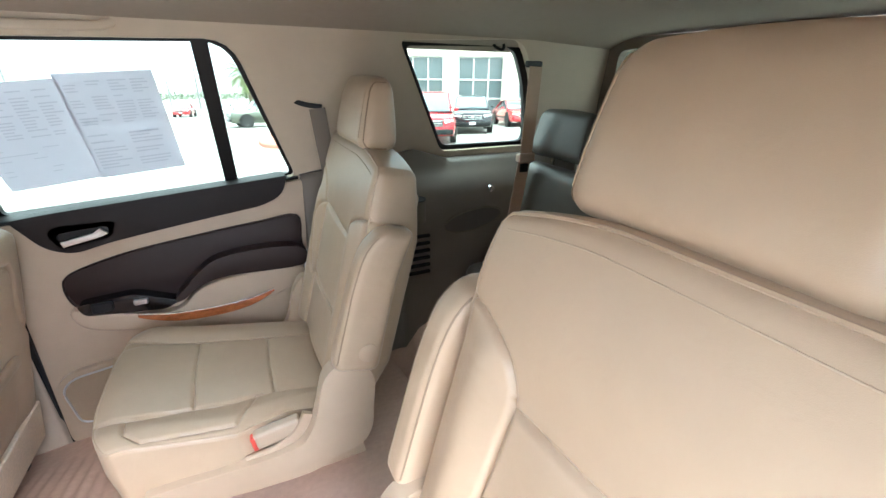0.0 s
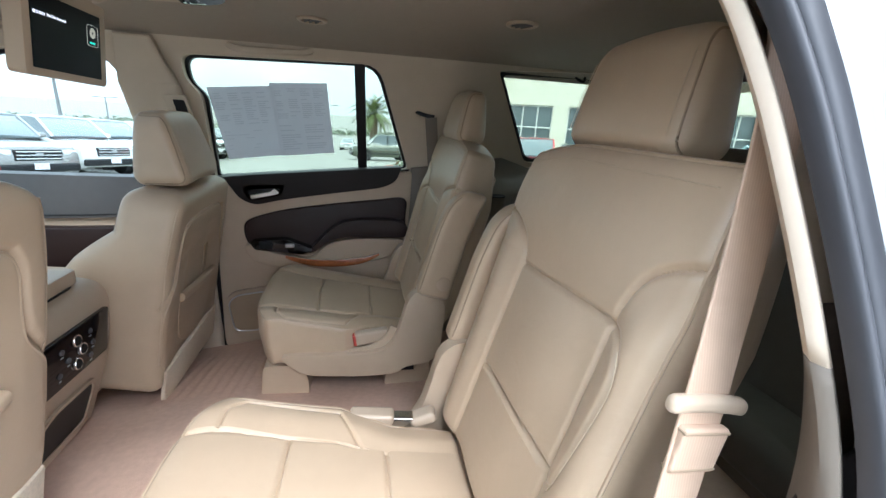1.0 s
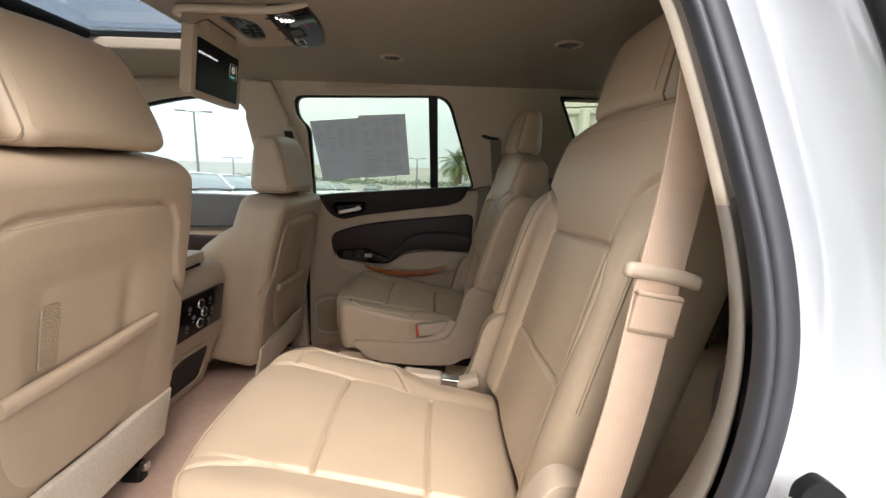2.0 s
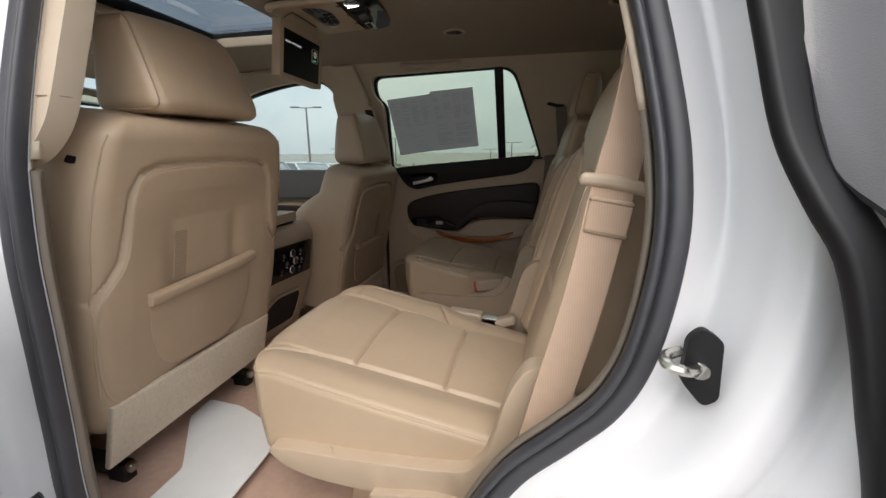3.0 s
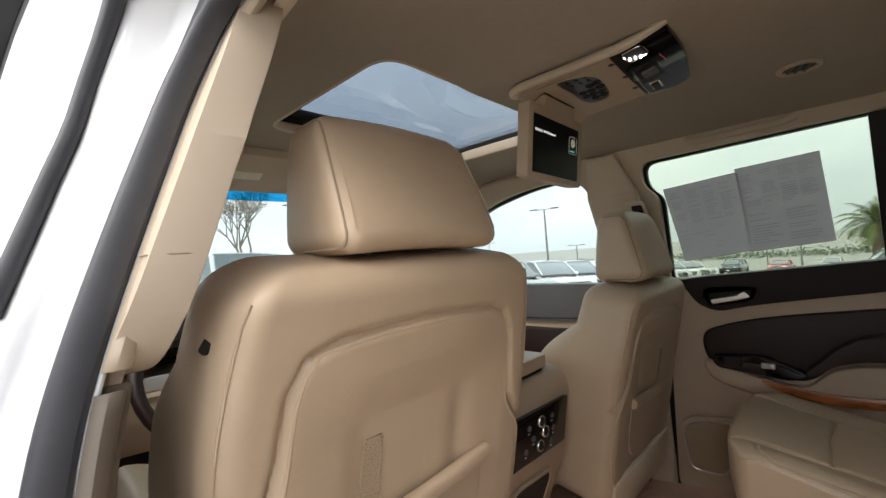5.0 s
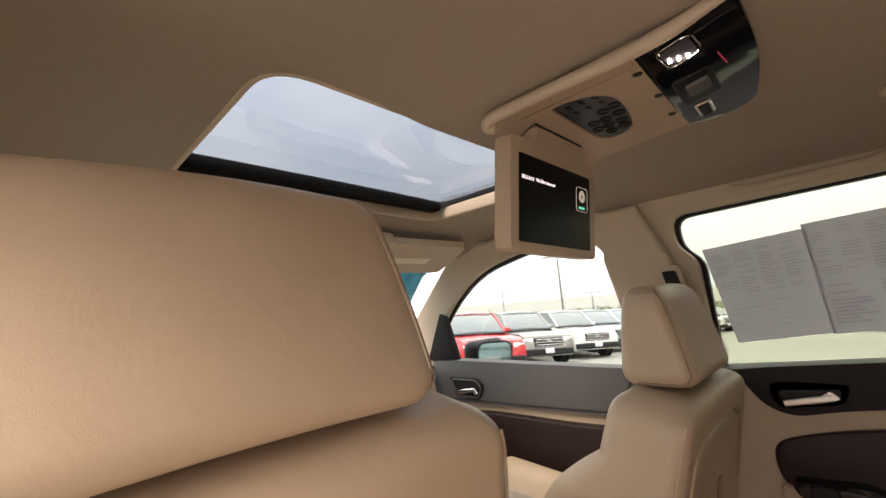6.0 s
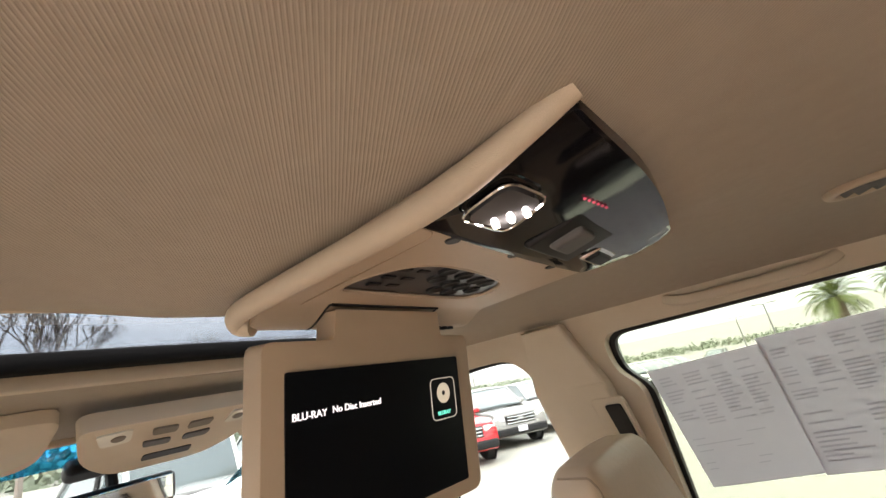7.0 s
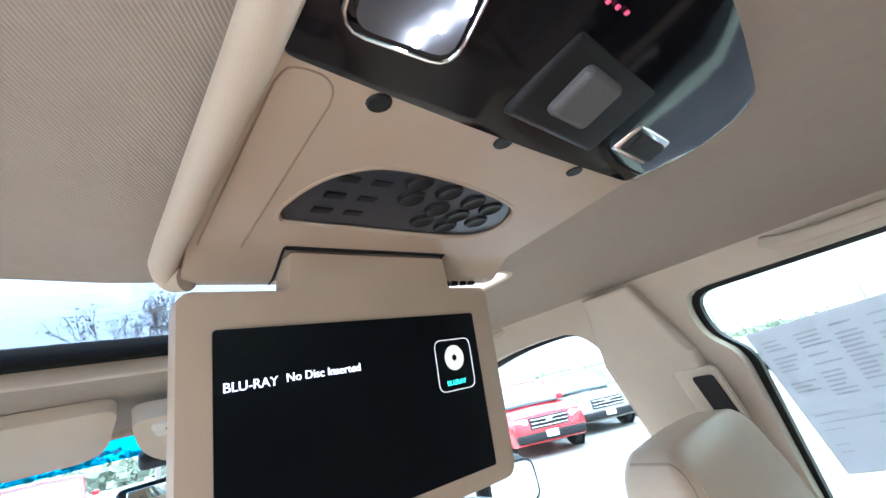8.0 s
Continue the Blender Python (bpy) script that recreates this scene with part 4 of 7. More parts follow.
def second_seat(s, label):
    """A captain's chair. s: -1 driver side, 1 passenger side."""
    yc = s * 0.445
    dz = 0.0 if s < 0 else -0.045
    Z = lambda z: z + dz
    S = thing("captain_seat", label, "car seat", "second row seats", at=(0.5, yc, FLOOR_Z))
    inn = -s  # direction across the seat towards the aisle
    L, W = 0.50, 0.475
    ax, aw = -0.065, 0.138
    seams = [[(-0.25, aw + 0.005), (-0.17, aw + 0.012), (ax, aw), (0.10, aw - 0.008), (0.25, aw - 0.01)], [(-0.25, -aw - 0.035), (-0.15, -aw - 0.005), (ax, -aw), (0.10, -aw), (0.25, -aw - 0.004)],
             [(ax, -aw), (ax - 0.004, 0), (ax, aw)], [(0.105, -aw), (0.102, 0), (0.105, aw)],
             [(-0.19, aw + 0.02), (-0.195, aw + 0.06), (-0.17, aw + 0.085), (0.02, aw + 0.075), (0.06, aw + 0.0)]]

    def cushion(v):
        u = v.copy()
        x, y = v[:, 0], v[:, 1] * inn  # y: plus towards the aisle
        top = np.clip(v[:, 2] / 0.06, -1, 1)
        bul = 0.005 * np.cos(np.clip(y / aw, -1, 1) * math.pi / 2) ** 0.5 - 0.004
        bolster = 0.008 * np.exp(-((np.abs(y) - 0.190) / 0.035) ** 2)
        pillow = 0.0025 * np.abs(np.sin((x + 0.065) / 0.17 * math.pi)) ** 0.5 * (np.abs(y) < aw)
        g = groove(x, y, seams, 0.0032)
        u[:, 2] += np.where(top > 0.3, bul + bolster + pillow - 0.0065 * g, 0)
        u[:, 2] -= 0.19 * x + np.where(x < -0.19, (x + 0.19) ** 2 * 4.0, 0)
        notch = np.clip((x - 0.02) / 0.10, 0, 1) * np.clip(y / 0.2, 0, 1)
        u[:, 1] -= inn * 0.045 * notch * (y > 0.12)
        u[:, 0] += 0.05 * (y / 0.24) ** 4 * np.clip((-0.02 - x) / 0.23, 0, 1) ** 1.5
        low = np.clip(-v[:, 2] / 0.0775, 0, 1)
        u[:, 0] += 0.012 * low * np.clip((-0.05 - x) / 0.2, 0, 1)
        return u
    RC = 0.014
    cu = pad("cushion", (L, W, 0.155), RC, LEATHER, S, cushion, pose(0.462, yc, Z(0.900)), (150, 144, 6))

    def ctop(x, y):
        return Z(0.900) + 0.0775 - 0.19 * x - (4.0 * (x + 0.19) ** 2 if x < -0.19 else 0)
    ins, e = RC * 0.29, RC
    loop_pts = [(x, W / 2 - ins) for x in np.linspace(0.21, -L / 2 + e, 22)] + [(-L / 2 + ins * 2, W / 2 - ins * 2)] + [(-L / 2 + ins, y) for y in np.linspace(W / 2 - e, -W / 2 + e, 22)] + [(-L / 2 + ins * 2, -W / 2 + ins * 2)] + [(x, -W / 2 + ins) for x in np.linspace(-L / 2 + e, 0.21, 22)]
    edge = cushion(np.array([(x, y, 0.0775 - ins) for x, y in loop_pts]))
    tube_on("piping", [(0.462 + q[0], yc + q[1], Z(0.900) + q[2]) for q in edge], 0.0026, LEATHER, cu, "sewn edge piping")
    for pts in seams[:4]:
        q = cushion(np.array([(p[0], inn * (p[1] + 0.0055 * (1 if p[1] > 0 else -1)) if abs(pts[0][1] - pts[-1][1]) < 0.1 else inn * p[1], 0.0778) for p in [tuple(a) for a in curve([(x + (0.0055 if abs(pts[0][1] - pts[-1][1]) >= 0.1 else 0), y) for x, y in pts], 8)] if -0.235 < p[0] < 0.235]))
        tube_on("stitch_line", [(0.462 + a[0], yc + a[1], Z(0.900) + a[2]) for a in q], 0.0006, STITCH, cu)
    # plastic side shields and riser
    sx, sz = (0.02, 0.036) if s < 0 else (0.0, 0.0)
    sh = [(p[0] + sx, p[1] + sz) for p in curve([(0.300, 0.848), (0.33, 0.812), (0.385, 0.783), (0.50, 0.776), (0.62, 0.785), (0.665, 0.808), (0.735, 0.822), (0.764, 0.862), (0.772, 0.93), (0.776, 1.005), (0.745, 1.055), (0.705, 1.062), (0.668, 1.035), (0.648, 0.965), (0.628, 0.905), (0.588, 0.866), (0.46, 0.850), (0.36, 0.853)], 4, True)]
    for k in (-1, 1):
        yo = yc + k * (0.222 if k == inn else 0.228)
        out = [(p[0] if s < 0 else p[0] - 0.02, p[1] if s < 0 else p[1] - 0.036) for p in curve([(0.302, 0.890), (0.308, 0.866), (0.35, 0.848), (0.42, 0.838), (0.55, 0.834), (0.70, 0.840), (0.762, 0.88), (0.778, 0.95), (0.780, 1.03), (0.752, 1.072), (0.712, 1.078), (0.682, 1.03), (0.662, 0.955), (0.640, 0.914), (0.60, 0.896), (0.45, 0.890)], 4, True)]
        slab("side_shield", sh if k == inn else out, 0.036, lambda u, v, w, k=k, yo=yo: Vector((u, yo + k * (w + 0.020 * max(0.0, min(1.0, (u - 0.45) / 0.2)) * (1 if k == inn else 0)), v)), VINYL, S, bevel=0.012, ucuts=[0.45, 0.5, 0.55, 0.6, 0.65])
    slab("riser", rounded([(0.215, 0.70), (0.37, 0.70), (0.365, 0.79), (0.34, 0.835), (0.235, 0.835)], 0.015, 3), 0.41, lambda u, v, w: Vector((u if s > 0 else u + 0.17, yc - 0.205 + w * (1 if s > 0 else 0.9) + (0 if s > 0 else 0.04), (v if s < 0 else v - 0.09) if v < 0.72 else Z(v))), VINYL, S, bevel=0.01)
    slab("seat_frame", [(0.36, 0.80), (0.70, 0.79), (0.70, 0.84), (0.36, 0.845)], 0.40, lambda u, v, w: Vector((u, yc - 0.20 + w, Z(v))), BLACK, S)
    slab("rear_foot", rounded([(0.60, 0.70), (0.78, 0.70), (0.74, 0.83), (0.62, 0.83)], 0.02, 3), 0.36, lambda u, v, w: Vector((u, yc - 0.18 + w, v if s < 0 or v > 0.72 else v - 0.09)), VINYL, S, bevel=0.01)

    # backrest
    lean, H = 14.5, 0.595
    yb = -0.425 if s < 0 else 0.450
    M = Matrix.Translation((0.705, yb, 0.945) if s < 0 else (0.685, yb, 0.912)) @ Matrix.Rotation(radians(lean), 4, "Y")
    bend = lambda pts: [(float(p[0]), float(p[1])) for p in curve(pts, 4)]
    left = bend([(0.25, 0.468), (0.222, 0.462), (0.175, 0.447), (0.137, 0.428), (0.118, 0.402), (0.113, 0.382)])
    right = bend([(-0.145, 0.400), (-0.149, 0.422), (-0.163, 0.455), (-0.187, 0.477), (-0.222, 0.492), (-0.26, 0.500)])
    stitched = bend([(-0.145, 0.400), (-0.172, 0.392), (-0.190, 0.370), (-0.197, 0.335), (-0.186, 0.26), (-0.170, 0.195), (-0.160, 0.178), (-0.146, 0.190)])
    bs = [left, [(0.113, 0.382), (-0.145, 0.400)], right, stitched, bend([(0.113, 0.382), (0.117, 0.28), (0.121, 0.178), (0.125, 0.05), (0.13, -0.02)]),
          [(0.121, 0.178), (-0.146, 0.190)], [(-0.146, 0.400), (-0.148, 0.30), (-0.146, 0.190)], [(-0.146, 0.190), (-0.15, 0.05), (-0.155, -0.02)]]

    def back(v):
        u = v.copy()
        y, z = v[:, 1] * inn, v[:, 2] + H / 2
        front = np.clip((-0.01 - v[:, 0]) / 0.03, 0, 1)
        g = groove(y, z, bs, 0.0040)
        low = 1 / (1 + np.exp((z - 0.425) / 0.012))
        bol = 0.020 * np.exp(-((np.abs(y + 0.015) - 0.185) / 0.042) ** 2) * low
        mid = 0.010 * np.cos(np.clip((y + 0.016) / 0.13, -1, 1) * math.pi / 2) * (np.abs(np.sin(np.clip((z - 0.18) / 0.215, 0, 1) * math.pi)) ** 0.5 * (z > 0.18) + 0.7 * (z <= 0.18))
        up = 0.008 * np.sin(np.clip((z - 0.40) / 0.19, 0, 1) * math.pi)
        u[:, 0] += front * (-bol - mid - up + 0.0075 * g)
        top = np.clip((z - 0.42) / 0.17, 0, 1)
        u[:, 1] *= 1 - 0.05 * top ** 2 - 0.10 * np.clip((v[:, 0] + 0.02) / 0.07, 0, 1)
        u[:, 2] -= 0.028 * np.clip((y - 0.06) / 0.17, 0, 1) ** 1.6 * top - 0.004 * top
        u[:, 0] += np.clip(v[:, 0] + 0.05, 0, 0.1) * 0.35 * (1 - top) * np.clip(z / 0.1, 0, 1)
        return u
    bk = pad("backrest", (0.10, 0.476, H), 0.020, LEATHER, S, back, M @ Matrix.Translation((0.048, 0, H / 2)), (4, 170, 190))
    e = 0.020 * 0.285
    rim = [(-0.05 + e, -0.238 + e, z) for z in np.linspace(-0.10, H / 2 - 0.02, 26)] + [(-0.05 + e, y, H / 2 - e) for y in np.linspace(-0.222, 0.222, 40)] + [(-0.05 + e, 0.238 - e, z) for z in np.linspace(H / 2 - 0.02, -0.10, 26)]
    tube_on("edge_piping", [M @ Vector((0.048 + q[0], q[1], H / 2 + q[2])) for q in back(np.array(rim))], 0.0026, LEATHER, bk, "sewn welt round the edge")
    st = back(np.array([(-0.0505, inn * q[0] * 1.0, q[1] - H / 2) for q in [(a - 0.006, b + 0.001) for a, b in stitched[6:]]]))
    tube_on("stitch_line", [M @ Vector((0.047 + q[0], q[1], H / 2 + q[2])) for q in st], 0.0008, STITCH, bk, "pale contrast stitching")
    st = back(np.array([(-0.0505, y, H / 2 - 0.028) for y in np.linspace(-0.21, 0.21, 36)]))
    tube_on("stitch_line", [M @ Vector((0.048 + q[0], q[1], H / 2 + q[2])) for q in st], 0.0008, STITCH, bk, "pale contrast stitching")
    pad("back_shell", (0.03, 0.35, 0.50), 0.014, VINYL, S, None, M @ Matrix.Translation((0.115, 0, 0.27)), (2, 8, 8), label="beige moulded rear shell")
    head_restraint(S, M @ Matrix.Translation((0.038 if s < 0 else 0.020, inn * (0.022 if s < 0 else -0.018), H + (0.078 if s < 0 else 0.070))) @ Matrix.Rotation(radians(-11), 4, "Y"), 0.264, 0.158, 0.094, taper=0.13, r=0.030, lean_front=0.030, lean_back=0.012)
    # folding armrest on the aisle side
    A = M @ Matrix.Translation((0.020, inn * 0.270, 0.300))
    def arm(v):
        u = v.copy()
        zz = v[:, 2] / 0.165
        u[:, 0] += 0.022 * np.clip(zz, 0, 1) ** 2 - 0.004
        u[:, 0] *= 1 - 0.06 * zz
        u[:, 0] += np.where((zz > 0.6) & (v[:, 0] < 0), 0.028 * ((zz - 0.6) / 0.4) ** 2, 0)
        return u
    ar = pad("armrest", (0.098, 0.060, 0.330), 0.020, LEATHER, S, arm, A, (8, 5, 20), label="folded-up padded armrest")
    for k in (-1, 1):
        q = arm(np.array([(-0.049 + e, k * (0.030 - e), z) for z in np.linspace(-0.145, 0.145, 20)]))
        tube_on("seam", [A @ Vector(p) for p in q], 0.0015, LEATHER_SEAM, ar)
    lathe("pivot_cap", [(0.0005, 0.0035), (0.018, 0.003), (0.0215, 0.001), (0.0225, -0.006)], VINYL, ar, Matrix.Translation(A @ Vector((0.012, inn * 0.030, -0.112))) @ Matrix.Rotation(radians(-90 * inn), 4, "X"), 22, label="round pivot cap")
    # seat belt buckle, latch handle
    bu = thing("seat_belt_buckle", "beige seat belt buckle with a red release button" if s > 0 else "beige seat belt buckle lying beside the cushion", "seat belt buckle", "buckles", at=(0.55, yc + inn * 0.22, 0.95))
    if s < 0:
        pad("housing", (0.090, 0.036, 0.024), 0.008, BUCKLE, bu, None, pose(0.545, yc + inn * 0.222, 0.953, 0, 4, -4))
        pad("plate", (0.045, 0.026, 0.006), 0.002, STEEL, bu, None, pose(0.607, yc + inn * 0.218, 0.950, 0, 4, -4), (2, 2, 2))
        pad("anchor_cover", (0.055, 0.038, 0.026), 0.010, BUCKLE, bu, None, pose(0.65, yc + inn * 0.216, 0.945, 0, -20, -4))
    else:
        pad("housing", (0.100, 0.028, 0.042), 0.008, BUCKLE, bu, None, pose(0.560, yc + inn * 0.232, 0.895, 0, -8, 0))
        pad("release_button", (0.010, 0.024, 0.036), 0.003, RED_PLASTIC, bu, None, pose(0.510, yc + inn * 0.233, 0.886, 0, -8, 0), (2, 2, 2), label="red release button")
        lp = [(0.49, yc + inn * 0.240, 0.845), (0.55, yc + inn * 0.245, 0.856), (0.60, yc + inn * 0.245, 0.885), (0.628, yc + inn * 0.242, 0.930)]
        sweep("cover_loop", curve(lp, 5), flat_ring(0.026, 0.012), VINYL, bu, up=(0, 1, 0))
    if s < 0:
        slab("recline_lever", rounded([(0.47, 0.845), (0.50, 0.805), (0.66, 0.795), (0.70, 0.84), (0.58, 0.858)], 0.012, 3), 0.022, lambda u, v, w: Vector((u, yc + s * (0.255 + w), v)), VINYL, S, bevel=0.008, label="beige recline lever")
        lt = [(0.405, 0.905), (0.41, 0.888), (0.425, 0.881), (0.445, 0.884)]
        sweep("bottle_mark", [(u, yc + s * 0.2585, v) for u, v in lt], ring(0.0014, 6), STITCH, S)
    return S


second_seat(-1, "beige leather captain seat with upright head restraint by the open doorway")
second_seat(1, "beige leather captain seat with folded-up inner armrest")


# ---- front seats ----
def front_seat(s, label):
    yc = -0.458 if s < 0 else 0.488
    S = thing("front_seat", label, "car seat", "front seats", at=(-0.3, yc, FLOOR_Z))
    inn = -s
    lean = 11.0
    H = 0.60
    dz = 0.0 if s < 0 else -0.125
    M = Matrix.Translation((-0.205, yc, 0.865 + dz)) @ Matrix.Rotation(radians(lean), 4, "Y")

    def back(v):
        u = v.copy()
        y, z = v[:, 1] * inn, v[:, 2] + H / 2
        rear = v[:, 0] > 0.01
        g = groove(y, z, [[(k * y, z + 0.009) for y, z in ((0.0, 0.518), (0.14, 0.512), (0.179, 0.498), (0.194, 0.465), (0.198, 0.40), (0.210, 0.345), (0.240, 0.305), (0.258, 0.28))] for k in (-1, 1)], 0.0065)
        hump = 0.010 * np.exp(-((np.abs(y) - 0.09) / 0.022) ** 2) * np.clip((z - 0.22) / 0.05, 0, 1) * np.clip((0.44 - z) / 0.1, 0, 1)
        dish = 0.012 * np.cos(np.clip(y / 0.19, -1, 1) * math.pi / 2) * np.clip((0.47 - z) / 0.06, 0, 1)
        u[:, 0] += np.where(rear, -0.010 * g - dish - hump * 0.6, 0)
        fr = v[:, 0] < -0.02
        q = np.clip((0.485 - z) / 0.17, 0, 1)
        bol = 0.115 * np.exp(-((np.abs(y) - 0.235) / 0.05) ** 2) * q * (1.6 - 0.6 * q)
        u[:, 0] += np.where(fr, -bol, 0)
        top = np.clip((z - 0.40) / 0.2, 0, 1)
        u[:, 1] *= 1 - 0.13 * top ** 1.6 - 0.09 * np.clip((z - 0.54) / 0.06, 0, 1) ** 3
        u[:, 0] *= 1 - 0.06 * top
        u[:, 0] += 0.012 * top
        u[:, 1] *= 1 - 0.05 * np.clip((0.2 - z) / 0.2, 0, 1)
        return u
    bk = pad("backrest", (0.155, 0.535, H), 0.036, LEATHER, S, back, M @ Matrix.Translation((0.075, 0, H / 2)), (6, 150, 160))
    # hard back panel with its raised border and map pocket
    def surf(y, z):
        q = back(np.array([[0.075, y * inn, z - H / 2]]))[0]
        over = max(0.0, abs(y) - (0.2675 - 0.036))
        q[0] -= 0.036 - math.sqrt(max(0.0, 0.036 ** 2 - min(over, 0.035) ** 2))
        return M @ Vector((0.075 + q[0], q[1], z))
    half = [(0.0, 0.518), (0.14, 0.512), (0.172, 0.498), (0.184, 0.465), (0.188, 0.40), (0.200, 0.345), (0.230, 0.305), (0.248, 0.270), (0.252, 0.20), (0.250, 0.13), (0.238, 0.085), (0.20, 0.066), (0.0, 0.060)]
    ring_pts = half + [(-y, z) for y, z in half[-2:0:-1]]
    oc = curve(ring_pts, 4, True)
    sweep("panel_border", [surf(p[0], p[1]) for p in oc], ring(0.0036, 8), LEATHER, bk, up=tuple(M.to_3x3() @ Vector((1, 0, 0))), closed=True, label="raised border of the back panel")
    pk = [(-0.150, 0.255), (0.145, 0.262), (0.146, 0.19), (0.12, 0.12), (0.06, 0.088), (-0.10, 0.09), (-0.135, 0.13), (-0.15, 0.19)]
    pc = rounded(pk, [0.01, 0.01, 0.05, 0.05, 0.05, 0.05, 0.05, 0.05], 4)
    po = slab("map_pocket", pc, 0.020, lambda u, v, w: M @ Vector((0.128 + w + 0.006 * math.cos(u * 9), inn * u, v)), LEATHER, S, bevel=0.008, cuts=[0.15, 0.2], ucuts=[-0.1, -0.05, 0, 0.05, 0.1])
    lip = [M @ Vector((0.152 + 0.004 * math.cos(u * 9), inn * u, 0.262 + 0.018 * (u + 0.15) / 0.3)) for u in np.linspace(-0.157, 0.150, 16)]
    sweep("pocket_lip", lip, flat_ring(0.020, 0.026), LEATHER, po, up=tuple(M.to_3x3() @ Vector((0, 0, 1))), label="padded pocket lip")
    slab("mesh_patch", rounded([(-0.092, 0.272), (-0.062, 0.272), (-0.060, 0.372), (-0.090, 0.372)], 0.004, 3), 0.003, lambda u, v, w: M @ Vector((0.1425 + w, inn * u, v + 0.012)), PERF_TAN, bk, label="small perforated patch")
    slab("carpet_flap", [(-0.25, -0.055), (0.225, -0.045), (0.232, 0.075), (-0.24, 0.075)], 0.012, lambda u, v, w: M @ Vector((0.147 + w, inn * u, v)), SEAT_CARPET, S, bevel=0.004, label="pale carpet flap under the backrest", ucuts=[-0.1, 0, 0.1])
    for k in (-1, 1):
        q = back(np.array([(0.0775 - 0.0100, k * (0.2675 - 0.0106), z - H / 2) for z in np.linspace(0.10, 0.572, 24)]))
        tube_on("seam", [M @ Vector((0.0755 + p[0], p[1], p[2] + H / 2)) for p in q], 0.0018, LEATHER, bk)
    slab("airbag_tag", rounded([(0.520, -0.009), (0.555, -0.009), (0.555, 0.009), (0.520, 0.009)], 0.003, 2), 0.003, lambda u, v, w: M @ Vector((0.108 + v, s * (0.2530 - 0.55 * (u - 0.520) + w), u)), BLACK, bk, label="small dark fabric tag")
    head_restraint(S, Matrix.Translation((-0.014, yc + inn * (0.014 if s < 0 else 0.005), 1.526 if s < 0 else 1.416)), 0.285 if s < 0 else 0.295, 0.176 if s < 0 else 0.198, 0.158 if s < 0 else 0.150, taper=0.08 if s < 0 else 0.13, r=0.028 if s < 0 else 0.034, lean_front=0.02, lean_back=0.068 if s < 0 else 0.055, seam="rear")

    def cush(v):
        u = v.copy()
        u[:, 2] -= 0.08 * v[:, 0]
        u[:, 2] += np.where(v[:, 2] > 0, 0.025 * np.exp(-((np.abs(v[:, 1]) - 0.22) / 0.05) ** 2), 0)
        return u
    pad("cushion", (0.52, 0.53, 0.14), 0.05, LEATHER, S, cush, pose(-0.46, yc, 0.93 + dz * 0.6), (10, 20, 6))
    pad("base", (0.50, 0.50, 0.12), 0.03, VINYL, S, None, pose(-0.46, yc, 0.82 + dz * 0.3))
    for k in (-1, 1):
        rail = sweep("rail", [(-0.62, yc + k * 0.19, 0.745 + dz * 0.75), (-0.13, yc + k * 0.19, 0.735 + dz * 0.75)], flat_ring(0.035, 0.04), BLACK, S, label="black seat rail")
        pad("rail_foot", (0.05, 0.03, 0.05), 0.008, BLACK, rail, None, pose(-0.115, yc + k * 0.19, 0.720 + dz * 0.75), (2, 2, 2))
        pad("bolt", (0.02, 0.02, 0.02), 0.006, STEEL, rail, None, pose(-0.088, yc + k * 0.19, 0.735 + dz * 0.75), (2, 2, 2))
    return S


front_seat(-1, "beige leather driver seat with a map pocket on its back")
front_seat(1, "beige leather front passenger seat with a map pocket on its back")


# ---- third row bench ----
# beige seats coloured dark grey to paint in the shade at the back
def third_row(s):
    yy = s * 0.43
    S = thing("third_row_seat", "leather third row seat with head restraint, darkened to paint in shade", "car seat", "third row seats", at=(1.5, s * 0.43, 0.80))
    H = 0.48 if s > 0 else 0.62
    M = Matrix.Translation((1.40, yy, 0.895)) @ Matrix.Rotation(radians(14), 4, "Y")
    pad("backrest", (0.12, 0.52, H), 0.045, SHADE_AND_MESH_GREY, S, None, M @ Matrix.Translation((0.06, 0, H / 2)), (4, 10, 10))
    pad("cushion", (0.24, 0.50, 0.12), 0.045, SHADE_AND_MESH_GREY, S, None, pose(1.39, yy, 0.93), (8, 10, 4))
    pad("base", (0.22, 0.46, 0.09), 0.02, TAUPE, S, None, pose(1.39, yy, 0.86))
    head_restraint(S, M @ Matrix.Translation((0.05, 0.10 if s > 0 else 0.05, H + 0.10)), 0.28, 0.16, 0.11, taper=0.08, cover=SHADE_AND_MESH_GREY)


third_row(1)
third_row(-1)


